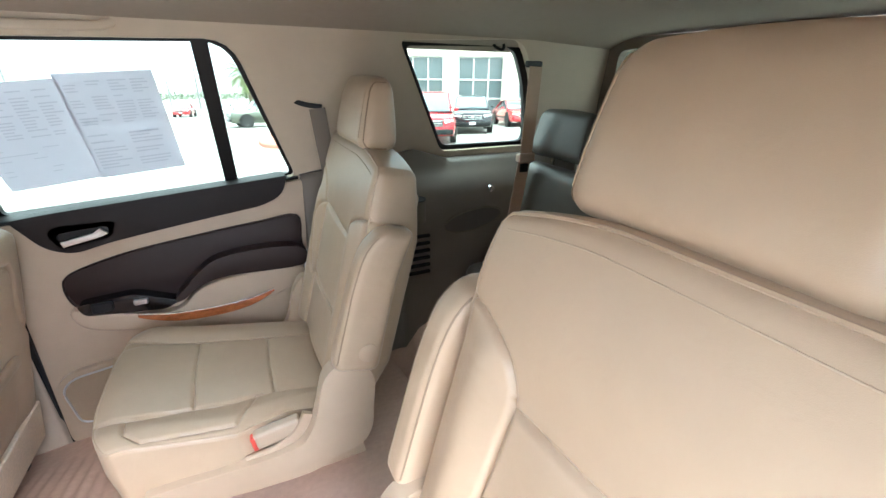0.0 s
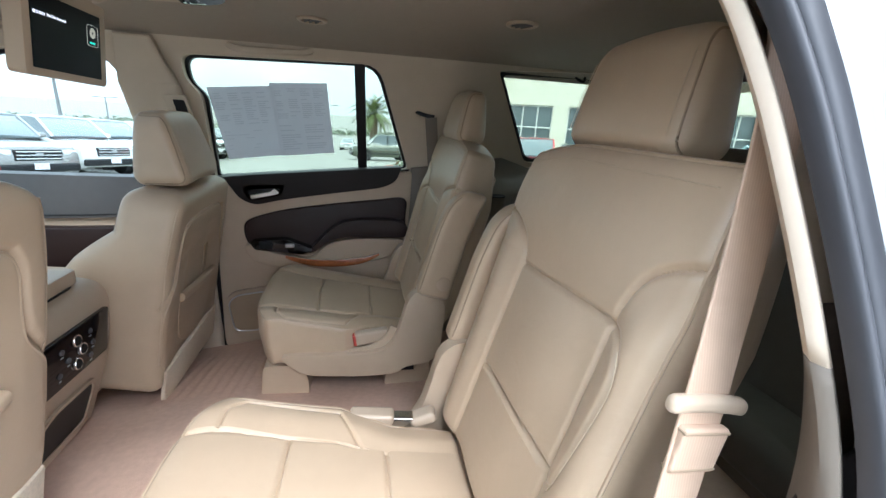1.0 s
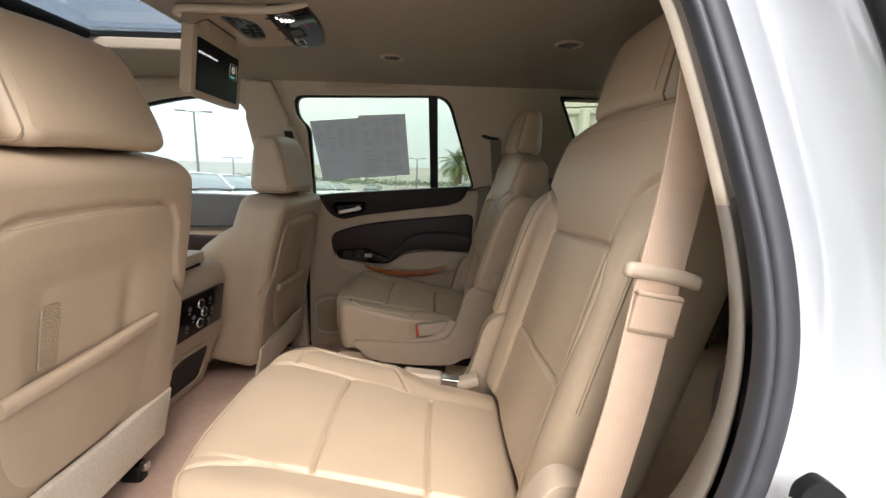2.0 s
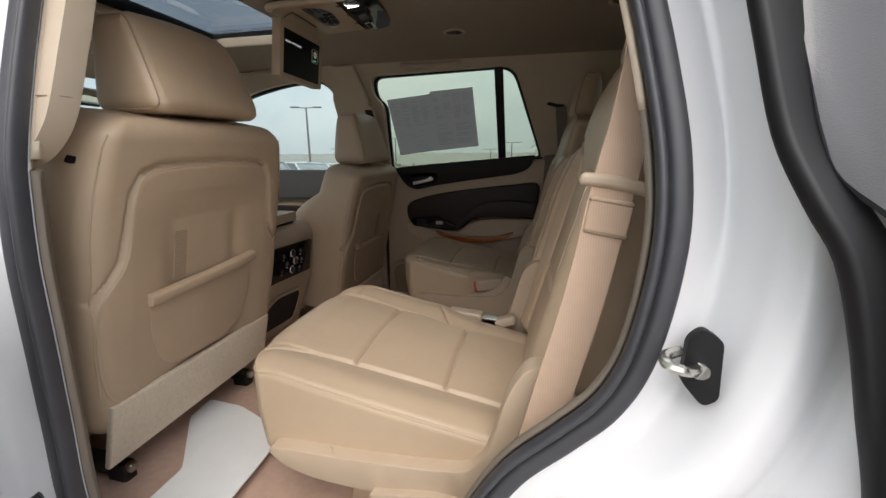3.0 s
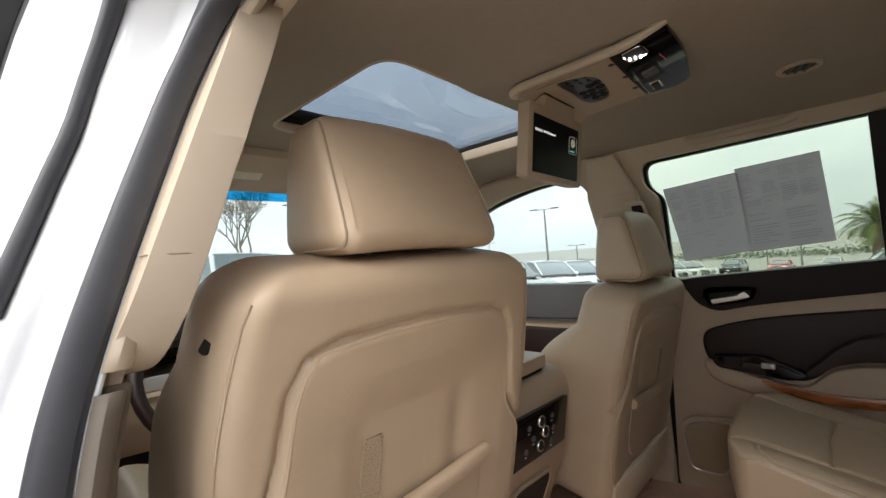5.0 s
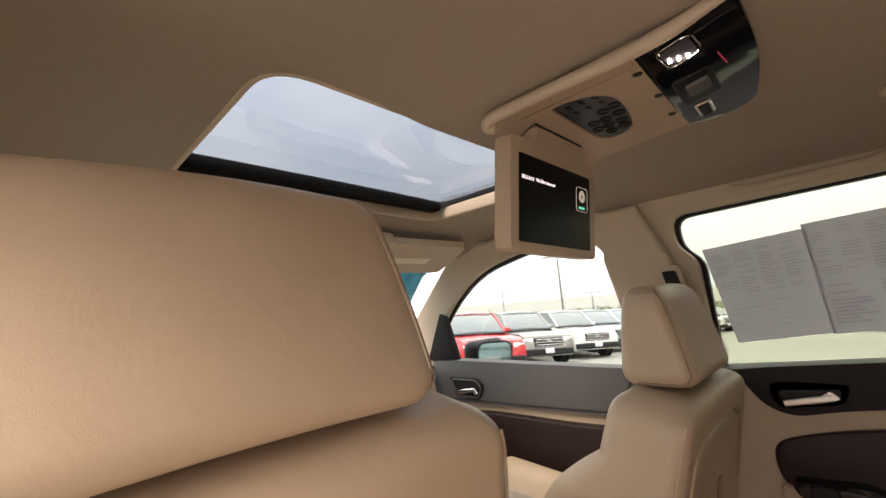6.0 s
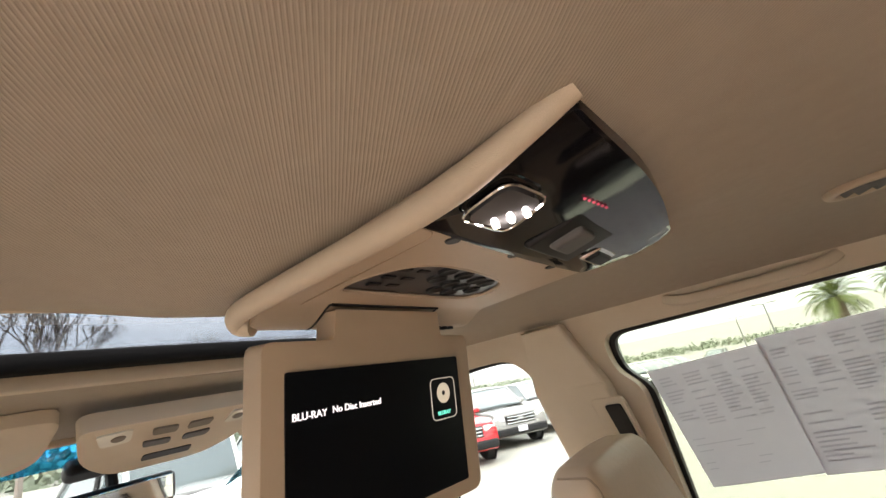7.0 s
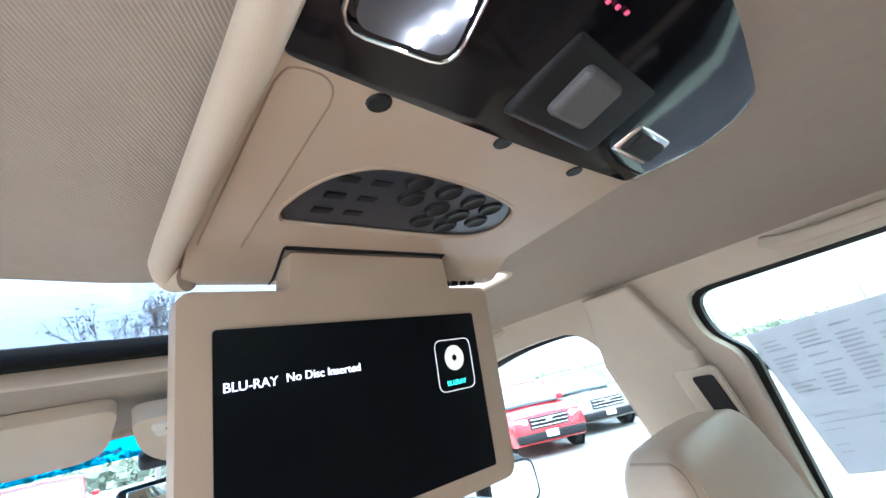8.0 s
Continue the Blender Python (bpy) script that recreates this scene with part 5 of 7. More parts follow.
# ---- centre console between the front seats ----
def centre_console():
    C = thing("centre_console", "beige centre console with a black rear control panel and open bin", "console", at=(-0.45, 0, FLOOR_Z))
    def body(v):
        u = v.copy()
        z = v[:, 2]
        u[:, 0] += np.where(v[:, 0] > 0.2, 0.15 * (z - 0.19) + 0.05, 0)
        return u
    side = [(-0.95, 0.71), (-0.190, 0.71), (-0.160, 0.80), (-0.110, 0.93), (-0.090, 1.075), (-0.105, 1.115), (-0.15, 1.128), (-0.55, 1.13), (-0.95, 1.10)]
    slab("body", rounded(side, [0.01, 0.03, 0.05, 0.1, 0.02, 0.02, 0.02, 0.05, 0.05], 4), 0.30, lambda u, v, w: Vector((u, w - 0.147, v)), VINYL, C, bevel=0.012)
    slab("lid", rounded([(-0.60, -0.13), (-0.125, -0.125), (-0.125, 0.125), (-0.60, 0.13)], 0.03, 4), 0.03, lambda u, v, w: Vector((u, v, 1.125 + w + 0.01 * math.cos(v * 9))), VINYL, C, bevel=0.012)
    slab("lid_edge", rounded([(-0.58, -0.118), (-0.130, -0.112), (-0.130, 0.112), (-0.58, 0.118)], 0.03, 4), 0.008, lambda u, v, w: Vector((u, v, 1.118 + w)), BLACK, C)
    # rear face: follows the sloping side profile
    def face(u, v, w):
        x = -0.110 + (v - 0.93) * 0.138 if v > 0.93 else -0.160 + (v - 0.80) * 0.385 if v > 0.80 else -0.190 + (v - 0.71) * 0.333
        return Vector((x + w, u, v))
    cp = slab("control_panel", rounded([(-0.122, 0.955), (0.124, 0.945), (0.130, 1.060), (-0.118, 1.070)], 0.010, 3), 0.009, face, GLOSS, C, bevel=0.003, label="gloss black climate control panel")
    for i, (y, z) in enumerate([(-0.05, 1.035), (0.0, 1.035), (0.05, 1.033), (-0.03, 1.005), (0.02, 1.005), (0.06, 1.0), (-0.06, 0.985), (0.0, 0.978), (0.05, 0.972)]):
        lathe("knob" if i % 3 == 1 else "button", [(0.0005, 0.004), (0.010, 0.004), (0.012, 0.0), (0.012, -0.004)] if i % 3 == 1 else [(0.0005, 0.002), (0.006, 0.002), (0.007, -0.002)], BLACK if i % 3 == 1 else DASH_GREY, cp,
                  Matrix.Translation(face(y, z, 0.010)) @ Matrix.Rotation(radians(90), 4, "Y"), 14)
        if i % 3 == 1:
            lathe("knob_ring", [(0.0115, 0.0035), (0.0128, 0.0045), (0.0140, 0.0030), (0.0140, -0.003)], CHROME, cp, Matrix.Translation(face(y, z, 0.009)) @ Matrix.Rotation(radians(90), 4, "Y"), 16, label="thin chrome ring")
        pad("marking", (0.002, 0.008, 0.002), 0.0006, SILVER, cp, None, Matrix.Translation(face(y, z - 0.013, 0.0095)), (1, 1, 1))
    slab("bin", rounded([(-0.105, 0.748), (0.090, 0.738), (0.100, 0.845), (0.085, 0.876), (-0.06, 0.890), (-0.105, 0.865)], 0.02, 4), 0.004, face, BLACK, C, label="dark open storage bin")
    slab("bin_rim", rounded([(-0.112, 0.772), (0.098, 0.762), (0.108, 0.855), (0.09, 0.888), (-0.06, 0.900), (-0.112, 0.875)], 0.02, 4), 0.008, face, VINYL, C,
         [rounded([(-0.105, 0.748), (0.090, 0.738), (0.100, 0.845), (0.085, 0.876), (-0.06, 0.890), (-0.105, 0.865)], 0.02, 4)], bevel=0.003)
    return C


centre_console()


# ---- ceiling console with the folding screen ----
def ceiling_console():
    C = thing("ceiling_console", "beige ceiling console with remote control and reading lamps", "ceiling console", at=(0.1, 0, 1.785))
    # body: a shallow shell that drops into a lip at the front hinge
    def face(x, y):
        lip = min(1.0, max(0.0, (0.016 - x) / 0.04))
        return ROOF_Z - 0.0285 - 0.035 * (y + 0.05) - 0.013 * lip * lip * (3 - 2 * lip)

    oc = curve([(0.047, -0.056), (0.062, -0.060), (0.090, -0.053), (0.108, -0.040), (0.117, -0.020), (0.116, 0.020), (0.108, 0.062), (0.097, 0.092), (0.078, 0.106), (0.060, 0.108), (0.046, 0.096), (0.042, 0.060), (0.043, 0.0), (0.044, -0.045)], 4, True)
    shell = slab("housing", rounded([(-0.028, -0.096), (0.174, -0.096), (0.168, 0.148), (-0.028, 0.180)], [0.008, 0.002, 0.002, 0.012], 4), 0.024, lambda u, v, w: Vector((u, v, face(u, v) + w)), VINYL, C, [oc],
                 cuts=[-0.08, -0.05, 0.0, 0.05, 0.10, 0.13], ucuts=[-0.024, -0.018, -0.011, -0.004, 0.003, 0.010, 0.016, 0.025], bevel=0.004)
    rail = [(-0.020, -0.092, ROOF_Z - 0.038), (-0.028, -0.099, ROOF_Z - 0.035), (-0.020, -0.104, ROOF_Z - 0.030), (0.0, -0.1045, ROOF_Z - 0.028), (0.06, -0.103, ROOF_Z - 0.027), (0.15, -0.101, ROOF_Z - 0.0265), (0.20, -0.0998, ROOF_Z - 0.023), (0.235, -0.0985, ROOF_Z - 0.016), (0.264, -0.096, ROOF_Z - 0.008)]
    sweep("side_rail", curve(rail, 5), ring(0.0080, 12, 0.0085), PILLAR, C, scale=lambda q: 1.0 if q < 0.75 else 1.0 - 0.35 * (q - 0.75) / 0.25)
    # door of the side compartment
    seam = [(0.010, -0.091)] + [tuple(p) for p in curve([(0.152, -0.091), (0.160, -0.089), (0.162, -0.083), (0.161, -0.076), (0.156, -0.071), (0.148, -0.069)], 3)] + [(0.009, -0.067)]
    sweep("compartment_seam", [(x, y, face(x, y) + 0.0002) for x, y in seam], ring(0.0006, 5), LEATHER_SEAM, C)
    # remote control lying in its recess
    slab("recess", [(0.079 + (x - 0.079) * 1.12, 0.028 + (y - 0.028) * 1.06) for x, y in oc], 0.003, lambda u, v, w: Vector((u, v, face(u, v) + 0.013 + w)), BLACK, C, label="dark recess for the remote control")
    sweep("recess_rim", [(x, y, face(x, y) + 0.0015) for x, y in oc], ring(0.0022, 6), VINYL, shell, closed=True)
    KEYS = mat("charcoal_keys", (0.030, 0.032, 0.042), 0.35)
    R = thing("remote_control", "black remote control clipped into the ceiling console", "remote control", at=(0.08, 0.03, 1.765))
    slab("body", [(0.079 + (x - 0.079) * 0.93, 0.026 + (y - 0.026) * 0.95) for x, y in oc], 0.010, lambda u, v, w: Vector((u, v, face(u, v) + 0.0025 + w)), KEYS, R, bevel=0.003)
    for x, y in ((0.106, 0.004), (0.101, 0.030), (0.094, 0.056), (0.088, 0.010), (0.080, 0.036), (0.075, 0.058), (0.070, 0.080), (0.062, 0.036), (0.058, 0.060), (0.090, 0.076)):
        lathe("button", [(0.0005, 0.0002), (0.0055, 0.0006), (0.0078, 0.0020), (0.0088, 0.0014), (0.0092, -0.001)], BLACK, R, Matrix.Translation((x, y, face(x, y) + 0.0025)) @ Matrix.Rotation(math.pi, 4, "X"), 16, label="dark round button")
    for k in range(6):
        pad("key", (0.006, 0.012, 0.002), 0.0008, BLACK, R, None, pose(0.062 + 0.018 * (k % 3), -0.036 + 0.020 * (k // 3), face(0.08, -0.03) + 0.0022), (1, 1, 1))
    for x, y in ((0.157, -0.052), (0.156, 0.021), (0.150, 0.092)):
        lathe("screw_cover", [(0.0005, 0.001), (0.005, 0.001), (0.006, -0.001)], BLACK, C, Matrix.Translation((x, y, face(x, y))) @ Matrix.Rotation(math.pi, 4, "X"), 12)
    # gloss black lamp pod
    def pod(u, v, w):
        low = ROOF_Z - 0.0305 + 0.15 * (u - 0.17) - 0.035 * (v + 0.05) - 0.003 * max(0.0, 1 - ((v - 0.02) / 0.13) ** 2)
        return Vector((u, v, low + 0.020 - w))
    po = slab("lamp_pod", rounded([(0.168, -0.094), (0.158, 0.141), (0.198, 0.168), (0.238, 0.158), (0.262, 0.03), (0.262, -0.094)], [0.004, 0.008, 0.02, 0.03, 0.08, 0.004], 4), 0.020, pod, GLOSS, C, cuts=[-0.06, -0.02, 0.03, 0.08, 0.12], ucuts=[0.17, 0.2, 0.22, 0.24, 0.26], bevel=0.004, label="gloss black lamp pod")
    slab("lamp_lens", rounded([(0.188, -0.081), (0.217, -0.082), (0.219, -0.050), (0.191, -0.044)], 0.008, 4), 0.004, lambda u, v, w: pod(u, v, 0.0205) - Vector((0, 0, w)), mat("clear_lens", (0.06, 0.06, 0.065), 0.08), po, label="clear reading lamp lens")
    sweep("lens_ring", [pod(u, v, 0.0235) for u, v in rounded([(0.185, -0.084), (0.220, -0.085), (0.222, -0.047), (0.188, -0.041)], 0.010, 4)], ring(0.0008, 6), CHROME, po, closed=True, label="chrome lens ring")
    LED = glow("lit_led", (1.0, 0.97, 0.92), 25.0)
    for k in range(3):
        lathe("led", [(0.0005, 0.0015), (0.0015, 0.001), (0.0019, -0.001)], LED, po, Matrix.Translation(pod(0.193 + 0.0078 * k, -0.060 + 0.0045 * k, 0.0262)) @ Matrix.Rotation(math.pi, 4, "X"), 12, label="lit white lamp diode")
    pad("switch_tray", (0.045, 0.075, 0.010), 0.004, BLACK, po, None, pose(0.196, 0.035, ROOF_Z - 0.029, -2, -12, 4), (2, 2, 2))
    pad("switch", (0.026, 0.030, 0.010), 0.004, DASH_GREY, po, None, pose(0.198, 0.030, ROOF_Z - 0.033, -2, -12, 4), (2, 2, 2))
    pad("socket", (0.022, 0.045, 0.012), 0.004, CHROME, po, None, pose(0.186, 0.108, ROOF_Z - 0.031, -2, -12, 4), (2, 2, 2), label="chrome edged socket")
    pad("socket_mouth", (0.014, 0.036, 0.012), 0.003, BLACK, po, None, pose(0.186, 0.108, ROOF_Z - 0.0335, -2, -12, 4), (2, 2, 2))
    for k in range(6):
        pad("indicator", (0.002, 0.002, 0.0015), 0.0007, glow("red_led", (0.9, 0.10, 0.2), 0.03) if k == 0 else bpy.data.materials["red_led"], po, None, Matrix.Translation(pod(0.230 + 0.0004 * k, -0.018 + 0.0058 * k, 0.021)), (1, 1, 1))
    # hinge and folding screen
    sweep("hinge_slot", [(0.012, y, face(0.012, y) - 0.0006) for y in np.linspace(-0.041, 0.093, 5)], ring(0.0016, 6), BLACK, C)
    for y in (-0.041, 0.093):
        sweep("hinge_slot", [(x, y, face(x, y) - 0.0002) for x in np.linspace(0.012, -0.026, 6)], ring(0.0010, 6), BLACK, C)
    for k in range(5):
        pad("vent_slat", (0.004, 0.008, 0.006), 0.001, BLACK, C, None, pose(-0.024, 0.108 + 0.011 * k, face(-0.024, 0.13) - 0.001), (1, 1, 1))
    T = Matrix.Translation((0.004, 0.004, ROOF_Z - 0.058)) @ Matrix.Rotation(radians(6), 4, "Y") @ Matrix.Rotation(radians(-2), 4, "X")
    scr = slab("screen_case", rounded([(-0.107, -0.155), (0.128, -0.155), (0.128, -0.002), (0.086, -0.002), (0.084, 0.023), (-0.044, 0.023), (-0.046, -0.002), (-0.107, -0.002)], [0.012, 0.012, 0.008, 0.004, 0.002, 0.002, 0.004, 0.008], 3), 0.026,
               lambda u, v, w: T @ Vector((-0.018 + w, u, v)), VINYL, C, bevel=0.004, label="folded-down beige screen case")
    slab("display", rounded([(-0.090, -0.142), (0.106, -0.142), (0.106, -0.024), (-0.090, -0.024)], 0.002, 2), 0.0015, lambda u, v, w: T @ Vector((0.0082 + w, u, v)), SCREEN, scr, label="dark display showing a disc message")
    white = glow("screen_text", (0.9, 0.9, 0.95), 0.28)
    B = T @ Matrix.Translation((0.0102, 0, 0)) @ Matrix(((0, 0, 1, 0), (1, 0, 0, 0), (0, 1, 0, 0), (0, 0, 0, 1)))
    text_mesh("screen_writing", "BLU-RAY", 0.0074, B @ Matrix.Translation((-0.0855, -0.058, 0)), white, scr)
    text_mesh("screen_writing", "No Disc Inserted", 0.0070, B @ Matrix.Translation((-0.0515, -0.057, 0)), white, scr)
    green = glow("screen_green", (0.1, 0.75, 0.6), 0.25)
    sweep("icon_frame", [B @ Vector((u, v, 0.0)) for u, v in rounded([(0.061, -0.082), (0.097, -0.082), (0.097, -0.044), (0.061, -0.044)], 0.006, 4)], ring(0.0004, 5), glow("icon_frame_glow", (0.65, 0.62, 0.55), 0.15), scr, up=tuple(B.to_3x3() @ Vector((0, 0, 1))), closed=True)
    sweep("icon_disc", [(B @ Matrix.Translation((0.079, -0.058, 0.0002))) @ Vector((0.006 * math.cos(a), 0.006 * math.sin(a), 0)) for a in np.linspace(0, 2 * math.pi, 29)[:-1]], flat_ring(0.0072, 0.0004), glow("icon_disc_glow", (0.55, 0.52, 0.42), 0.16), scr, up=tuple(B.to_3x3() @ Vector((0, 0, 1))), closed=True)
    text_mesh("screen_writing", "BLURAY", 0.0052, B @ Matrix.Translation((0.0688, -0.078, 0)), green, scr)
    return C


ceiling_console()


# ---- ceiling vents, coat hook, grab handles ----
def ceiling_vent(x, y, turn):
    V = thing("ceiling_vent", "round beige ceiling air vent with dark slats", "air vent", "ceiling vents", at=(x, y, ceil_z(x, y)))
    m = Matrix.Translation((x, y, ceil_z(x, y))) @ Matrix.Rotation(math.pi, 4, "X") @ Matrix.Rotation(radians(turn), 4, "Z")
    sweep("bezel", [m @ Vector((0.035 * math.cos(a), 0.035 * math.sin(a), 0.002)) for a in np.linspace(0, 2 * math.pi, 29)[:-1]], flat_ring(0.012, 0.010), VINYL, V, up=(0, 0, 1), closed=True)
    lathe("throat", [(0.0005, 0.0015), (0.031, 0.0015), (0.031, -0.004)], BLACK, V, m, 24)
    for k in range(3):
        a = -0.015 + 0.015 * k
        w = math.sqrt(max(0.0, 0.028 ** 2 - a * a))
        pad("slat", (w * 2, 0.003, 0.007), 0.0012, DASH_GREY, V, None, m @ pose(0, a, 0.004, 35, 0, 0), (2, 1, 1))
    return V


ceiling_vent(0.40, 0.382, 70)
ceiling_vent(0.93, 0.17, 70)


def grab_handle(s, x0, x1):
    G = thing("grab_handle", "folded beige grab handle on the roof rail", "grab handle", "grab handles", at=((x0 + x1) / 2, s * 0.66, 1.74))
    pts = curve([(x0, s * 0.672, 1.742), (x0 + 0.03, s * 0.655, 1.728), (x0 + 0.08, s * 0.652, 1.725), (x1 - 0.08, s * 0.652, 1.727), (x1 - 0.03, s * 0.655, 1.730), (x1, s * 0.672, 1.744)], 5)
    sweep("grip", pts, flat_ring(0.014, 0.020), PILLAR, G)
    for x in (x0, x1):
        pad("mount", (0.035, 0.02, 0.035), 0.008, PILLAR, G, None, pose(x, s * 0.676, 1.742, 30 * s, 0, 0))
    return G


grab_handle(1, 0.10, 0.38)
grab_handle(1, -0.72, -0.46)
hk = thing("coat_hook", "small dark coat hook on the headliner", "coat hook", at=(1.385, 0.70, 1.76))
sweep("hook", curve([(1.36, 0.70, 1.745), (1.375, 0.69, 1.722), (1.40, 0.685, 1.715), (1.405, 0.69, 1.735)], 4), ring(0.005, 6), BLACK, hk)
pad("mount", (0.04, 0.02, 0.02), 0.005, BLACK, hk, None, pose(1.375, 0.705, 1.748))

# passenger side centre-pillar belt adjuster and rear belt slot
ba = thing("belt_adjuster", "black belt height adjuster on the centre pillar", "belt adjuster", at=(-0.06, 0.73, 1.52))
slab("slot", rounded([(-0.078, 1.48), (-0.044, 1.48), (-0.052, 1.555), (-0.086, 1.555)], 0.006, 3), 0.006, lambda u, v, w: Vector((u, gy(v) - 0.096 - w, v)), BLACK, ba)
slab("cover", rounded([(-0.105, 1.465), (-0.035, 1.465), (-0.043, 1.57), (-0.115, 1.57)], 0.012, 3), 0.012, lambda u, v, w: Vector((u, gy(v) - 0.086 - w, v)), PILLAR, ba,
     [rounded([(-0.078, 1.48), (-0.044, 1.48), (-0.052, 1.555), (-0.086, 1.555)], 0.006, 3)], bevel=0.003)
rb = thing("rear_seat_belt", "taupe seat belt in the rear pillar slot", "seat belt", at=(0.86, 0.75, 1.3))
sweep("slot", curve([(0.672, 0.754, 1.625), (0.70, 0.746, 1.597), (0.73, 0.735, 1.572), (0.77, 0.725, 1.555), (0.815, 0.722, 1.548)], 4), flat_ring(0.008, 0.014), BLACK, rb, label="black belt slot")
sweep("webbing", [(0.80, 0.712, 1.545), (0.815, 0.71, 1.40), (0.83, 0.71, 1.25), (0.84, 0.71, 1.05)], flat_ring(0.046, 0.003), TAUPE, rb, up=(0, 1, 0))
tb = thing("rear_seat_belt", "grey third row seat belt with a beige guide", "seat belt", at=(1.47, 0.62, 1.3))
sweep("webbing", [(1.492, 0.625, 1.665), (1.486, 0.622, 1.53), (1.476, 0.618, 1.393), (1.440, 0.615, 1.16), (1.40, 0.61, 1.0)], flat_ring(0.050, 0.003), BELT, tb, up=(0, 1, 0))
pad("guide", (0.07, 0.025, 0.03), 0.008, BUCKLE, tb, None, pose(1.474, 0.616, 1.375))
pad("tongue", (0.032, 0.012, 0.03), 0.004, BLACK, tb, None, pose(1.468, 0.614, 1.34))
pad("anchor", (0.06, 0.02, 0.02), 0.006, BLACK, tb, None, pose(1.490, 0.635, 1.672))
lc = thing("cargo_catch", "small chrome tie-down catch on the cargo panel", "tie-down", at=(1.39, 0.70, 1.26))
lathe("ring", [(0.0005, 0.012), (0.010, 0.010), (0.012, 0.0)], CHROME, lc, Matrix.Translation((1.389, 0.70, 1.256)) @ Matrix.Rotation(radians(90), 4, "X"), 14)

# cup holder and vent panel low behind the passenger seat
sv = thing("side_vent", "taupe louvred vent in the side panel", "air vent", at=(1.05, 0.74, 1.05))
for k in range(6):
    pad("slat", (0.012, 0.012, 0.09), 0.003, BLACK, sv, None, pose(1.10, 0.695, 0.97 + 0.028 * k, 90, 0, 90), (1, 1, 2))

cs = thing("side_storage", "taupe oval speaker cover in the cargo side panel", "speaker cover", at=(1.33, 0.70, 1.14))
ov = [(1.318 + 0.118 * math.cos(a), 1.146 + 0.040 * math.sin(a) + 0.014 * math.cos(a)) for a in np.linspace(0, 2 * math.pi, 29)[:-1]]
slab("grille", ov, 0.006, lambda u, v, w: Vector((u, 0.697 - w, v)), SHADE_AND_MESH_GREY, cs, label="dark mesh grille")
sweep("rim", [(u, 0.693, v) for u, v in ov], ring(0.004, 6), TAUPE, cs, closed=True)
ch = thing("side_cup_holder", "taupe cup holder at the cargo panel edge", "cup holder", at=(1.07, 0.69, 1.22))
lathe("cup", [(0.0385, -0.075), (0.040, -0.070), (0.040, 0.0), (0.036, 0.002), (0.033, -0.003), (0.031, -0.060), (0.0005, -0.062)], TAUPE, ch, Matrix.Translation((1.075, 0.668, 1.255)), 24)
lathe("rim", [(0.0355, 0.0025), (0.040, 0.003), (0.041, 0.0)], BLACK, ch, Matrix.Translation((1.075, 0.668, 1.255)), 24)

# ---- window sticker: two printed sheets taped to the rear passenger glass ----
st = thing("window_sticker", "two grey printed sheets taped inside the window", "window sticker", at=(0.22, 0.83, 1.49))


def sheet(name, corners, bars, off=0.0):
    a, b, c, d = (np.array(q, float) for q in corners)
    def at(u, v, w):
        x, z = (1 - v) * ((1 - u) * a + u * b) + v * ((1 - u) * d + u * c)
        return Vector((x, gy(z) - 0.020 - off - w - 0.002 * math.sin(u * 5) * v, z))
    n = 8
    verts, faces = [], []
    for w in (0, 0.0008):
        for i in range(n + 1):
            for j in range(n + 1):
                verts.append(at(i / n, j / n, w))
    for k in (0, 1):
        o = k * (n + 1) ** 2
        for i in range(n):
            for j in range(n):
                p = o + i * (n + 1) + j
                faces.append((p, p + 1, p + n + 2, p + n + 1))
    sh = link(name, verts, faces, STICKER, st)
    for u0, u1, v0, v1 in bars:
        f = [at(u0, v0, 0.0015), at(u1, v0, 0.0015), at(u1, v1, 0.0015), at(u0, v1, 0.0015)]
        link("print_bar", f, [(0, 1, 2, 3)], PRINT, sh, smooth=False)


rng = random.Random(4)
def bars(cols, rows, top, bottom):
    out = []
    for c in range(cols):
        for r in range(rows):
            if rng.random() < 0.82:
                v = top + (bottom - top) * r / rows
                u = 0.06 + 0.90 * c / cols
                out.append((u, u + 0.90 / cols * rng.uniform(0.45, 0.86), v, v + (bottom - top) / rows * (0.40 if cols > 1 else 0.16)))
    return out


sheet("sheet", [(0.004, 1.603), (0.222, 1.622), (0.233, 1.371), (0.031, 1.346)], bars(4, 15, 0.08, 0.52) + bars(1, 6, 0.60, 0.90))
sheet("sheet", [(0.214, 1.631), (0.414, 1.643), (0.431, 1.388), (0.229, 1.368)], bars(4, 15, 0.07, 0.48) + bars(2, 11, 0.56, 0.93), 0.003)

# ---- the open rear doorway on the driver side ----
def left_y(z):
    """The doorway flange: upright below the belt line, leaning in above it."""
    t = (z - 1.285) / 0.05
    return -0.828 + 0.375 * 0.05 * math.log1p(math.exp(min(40.0, t)))


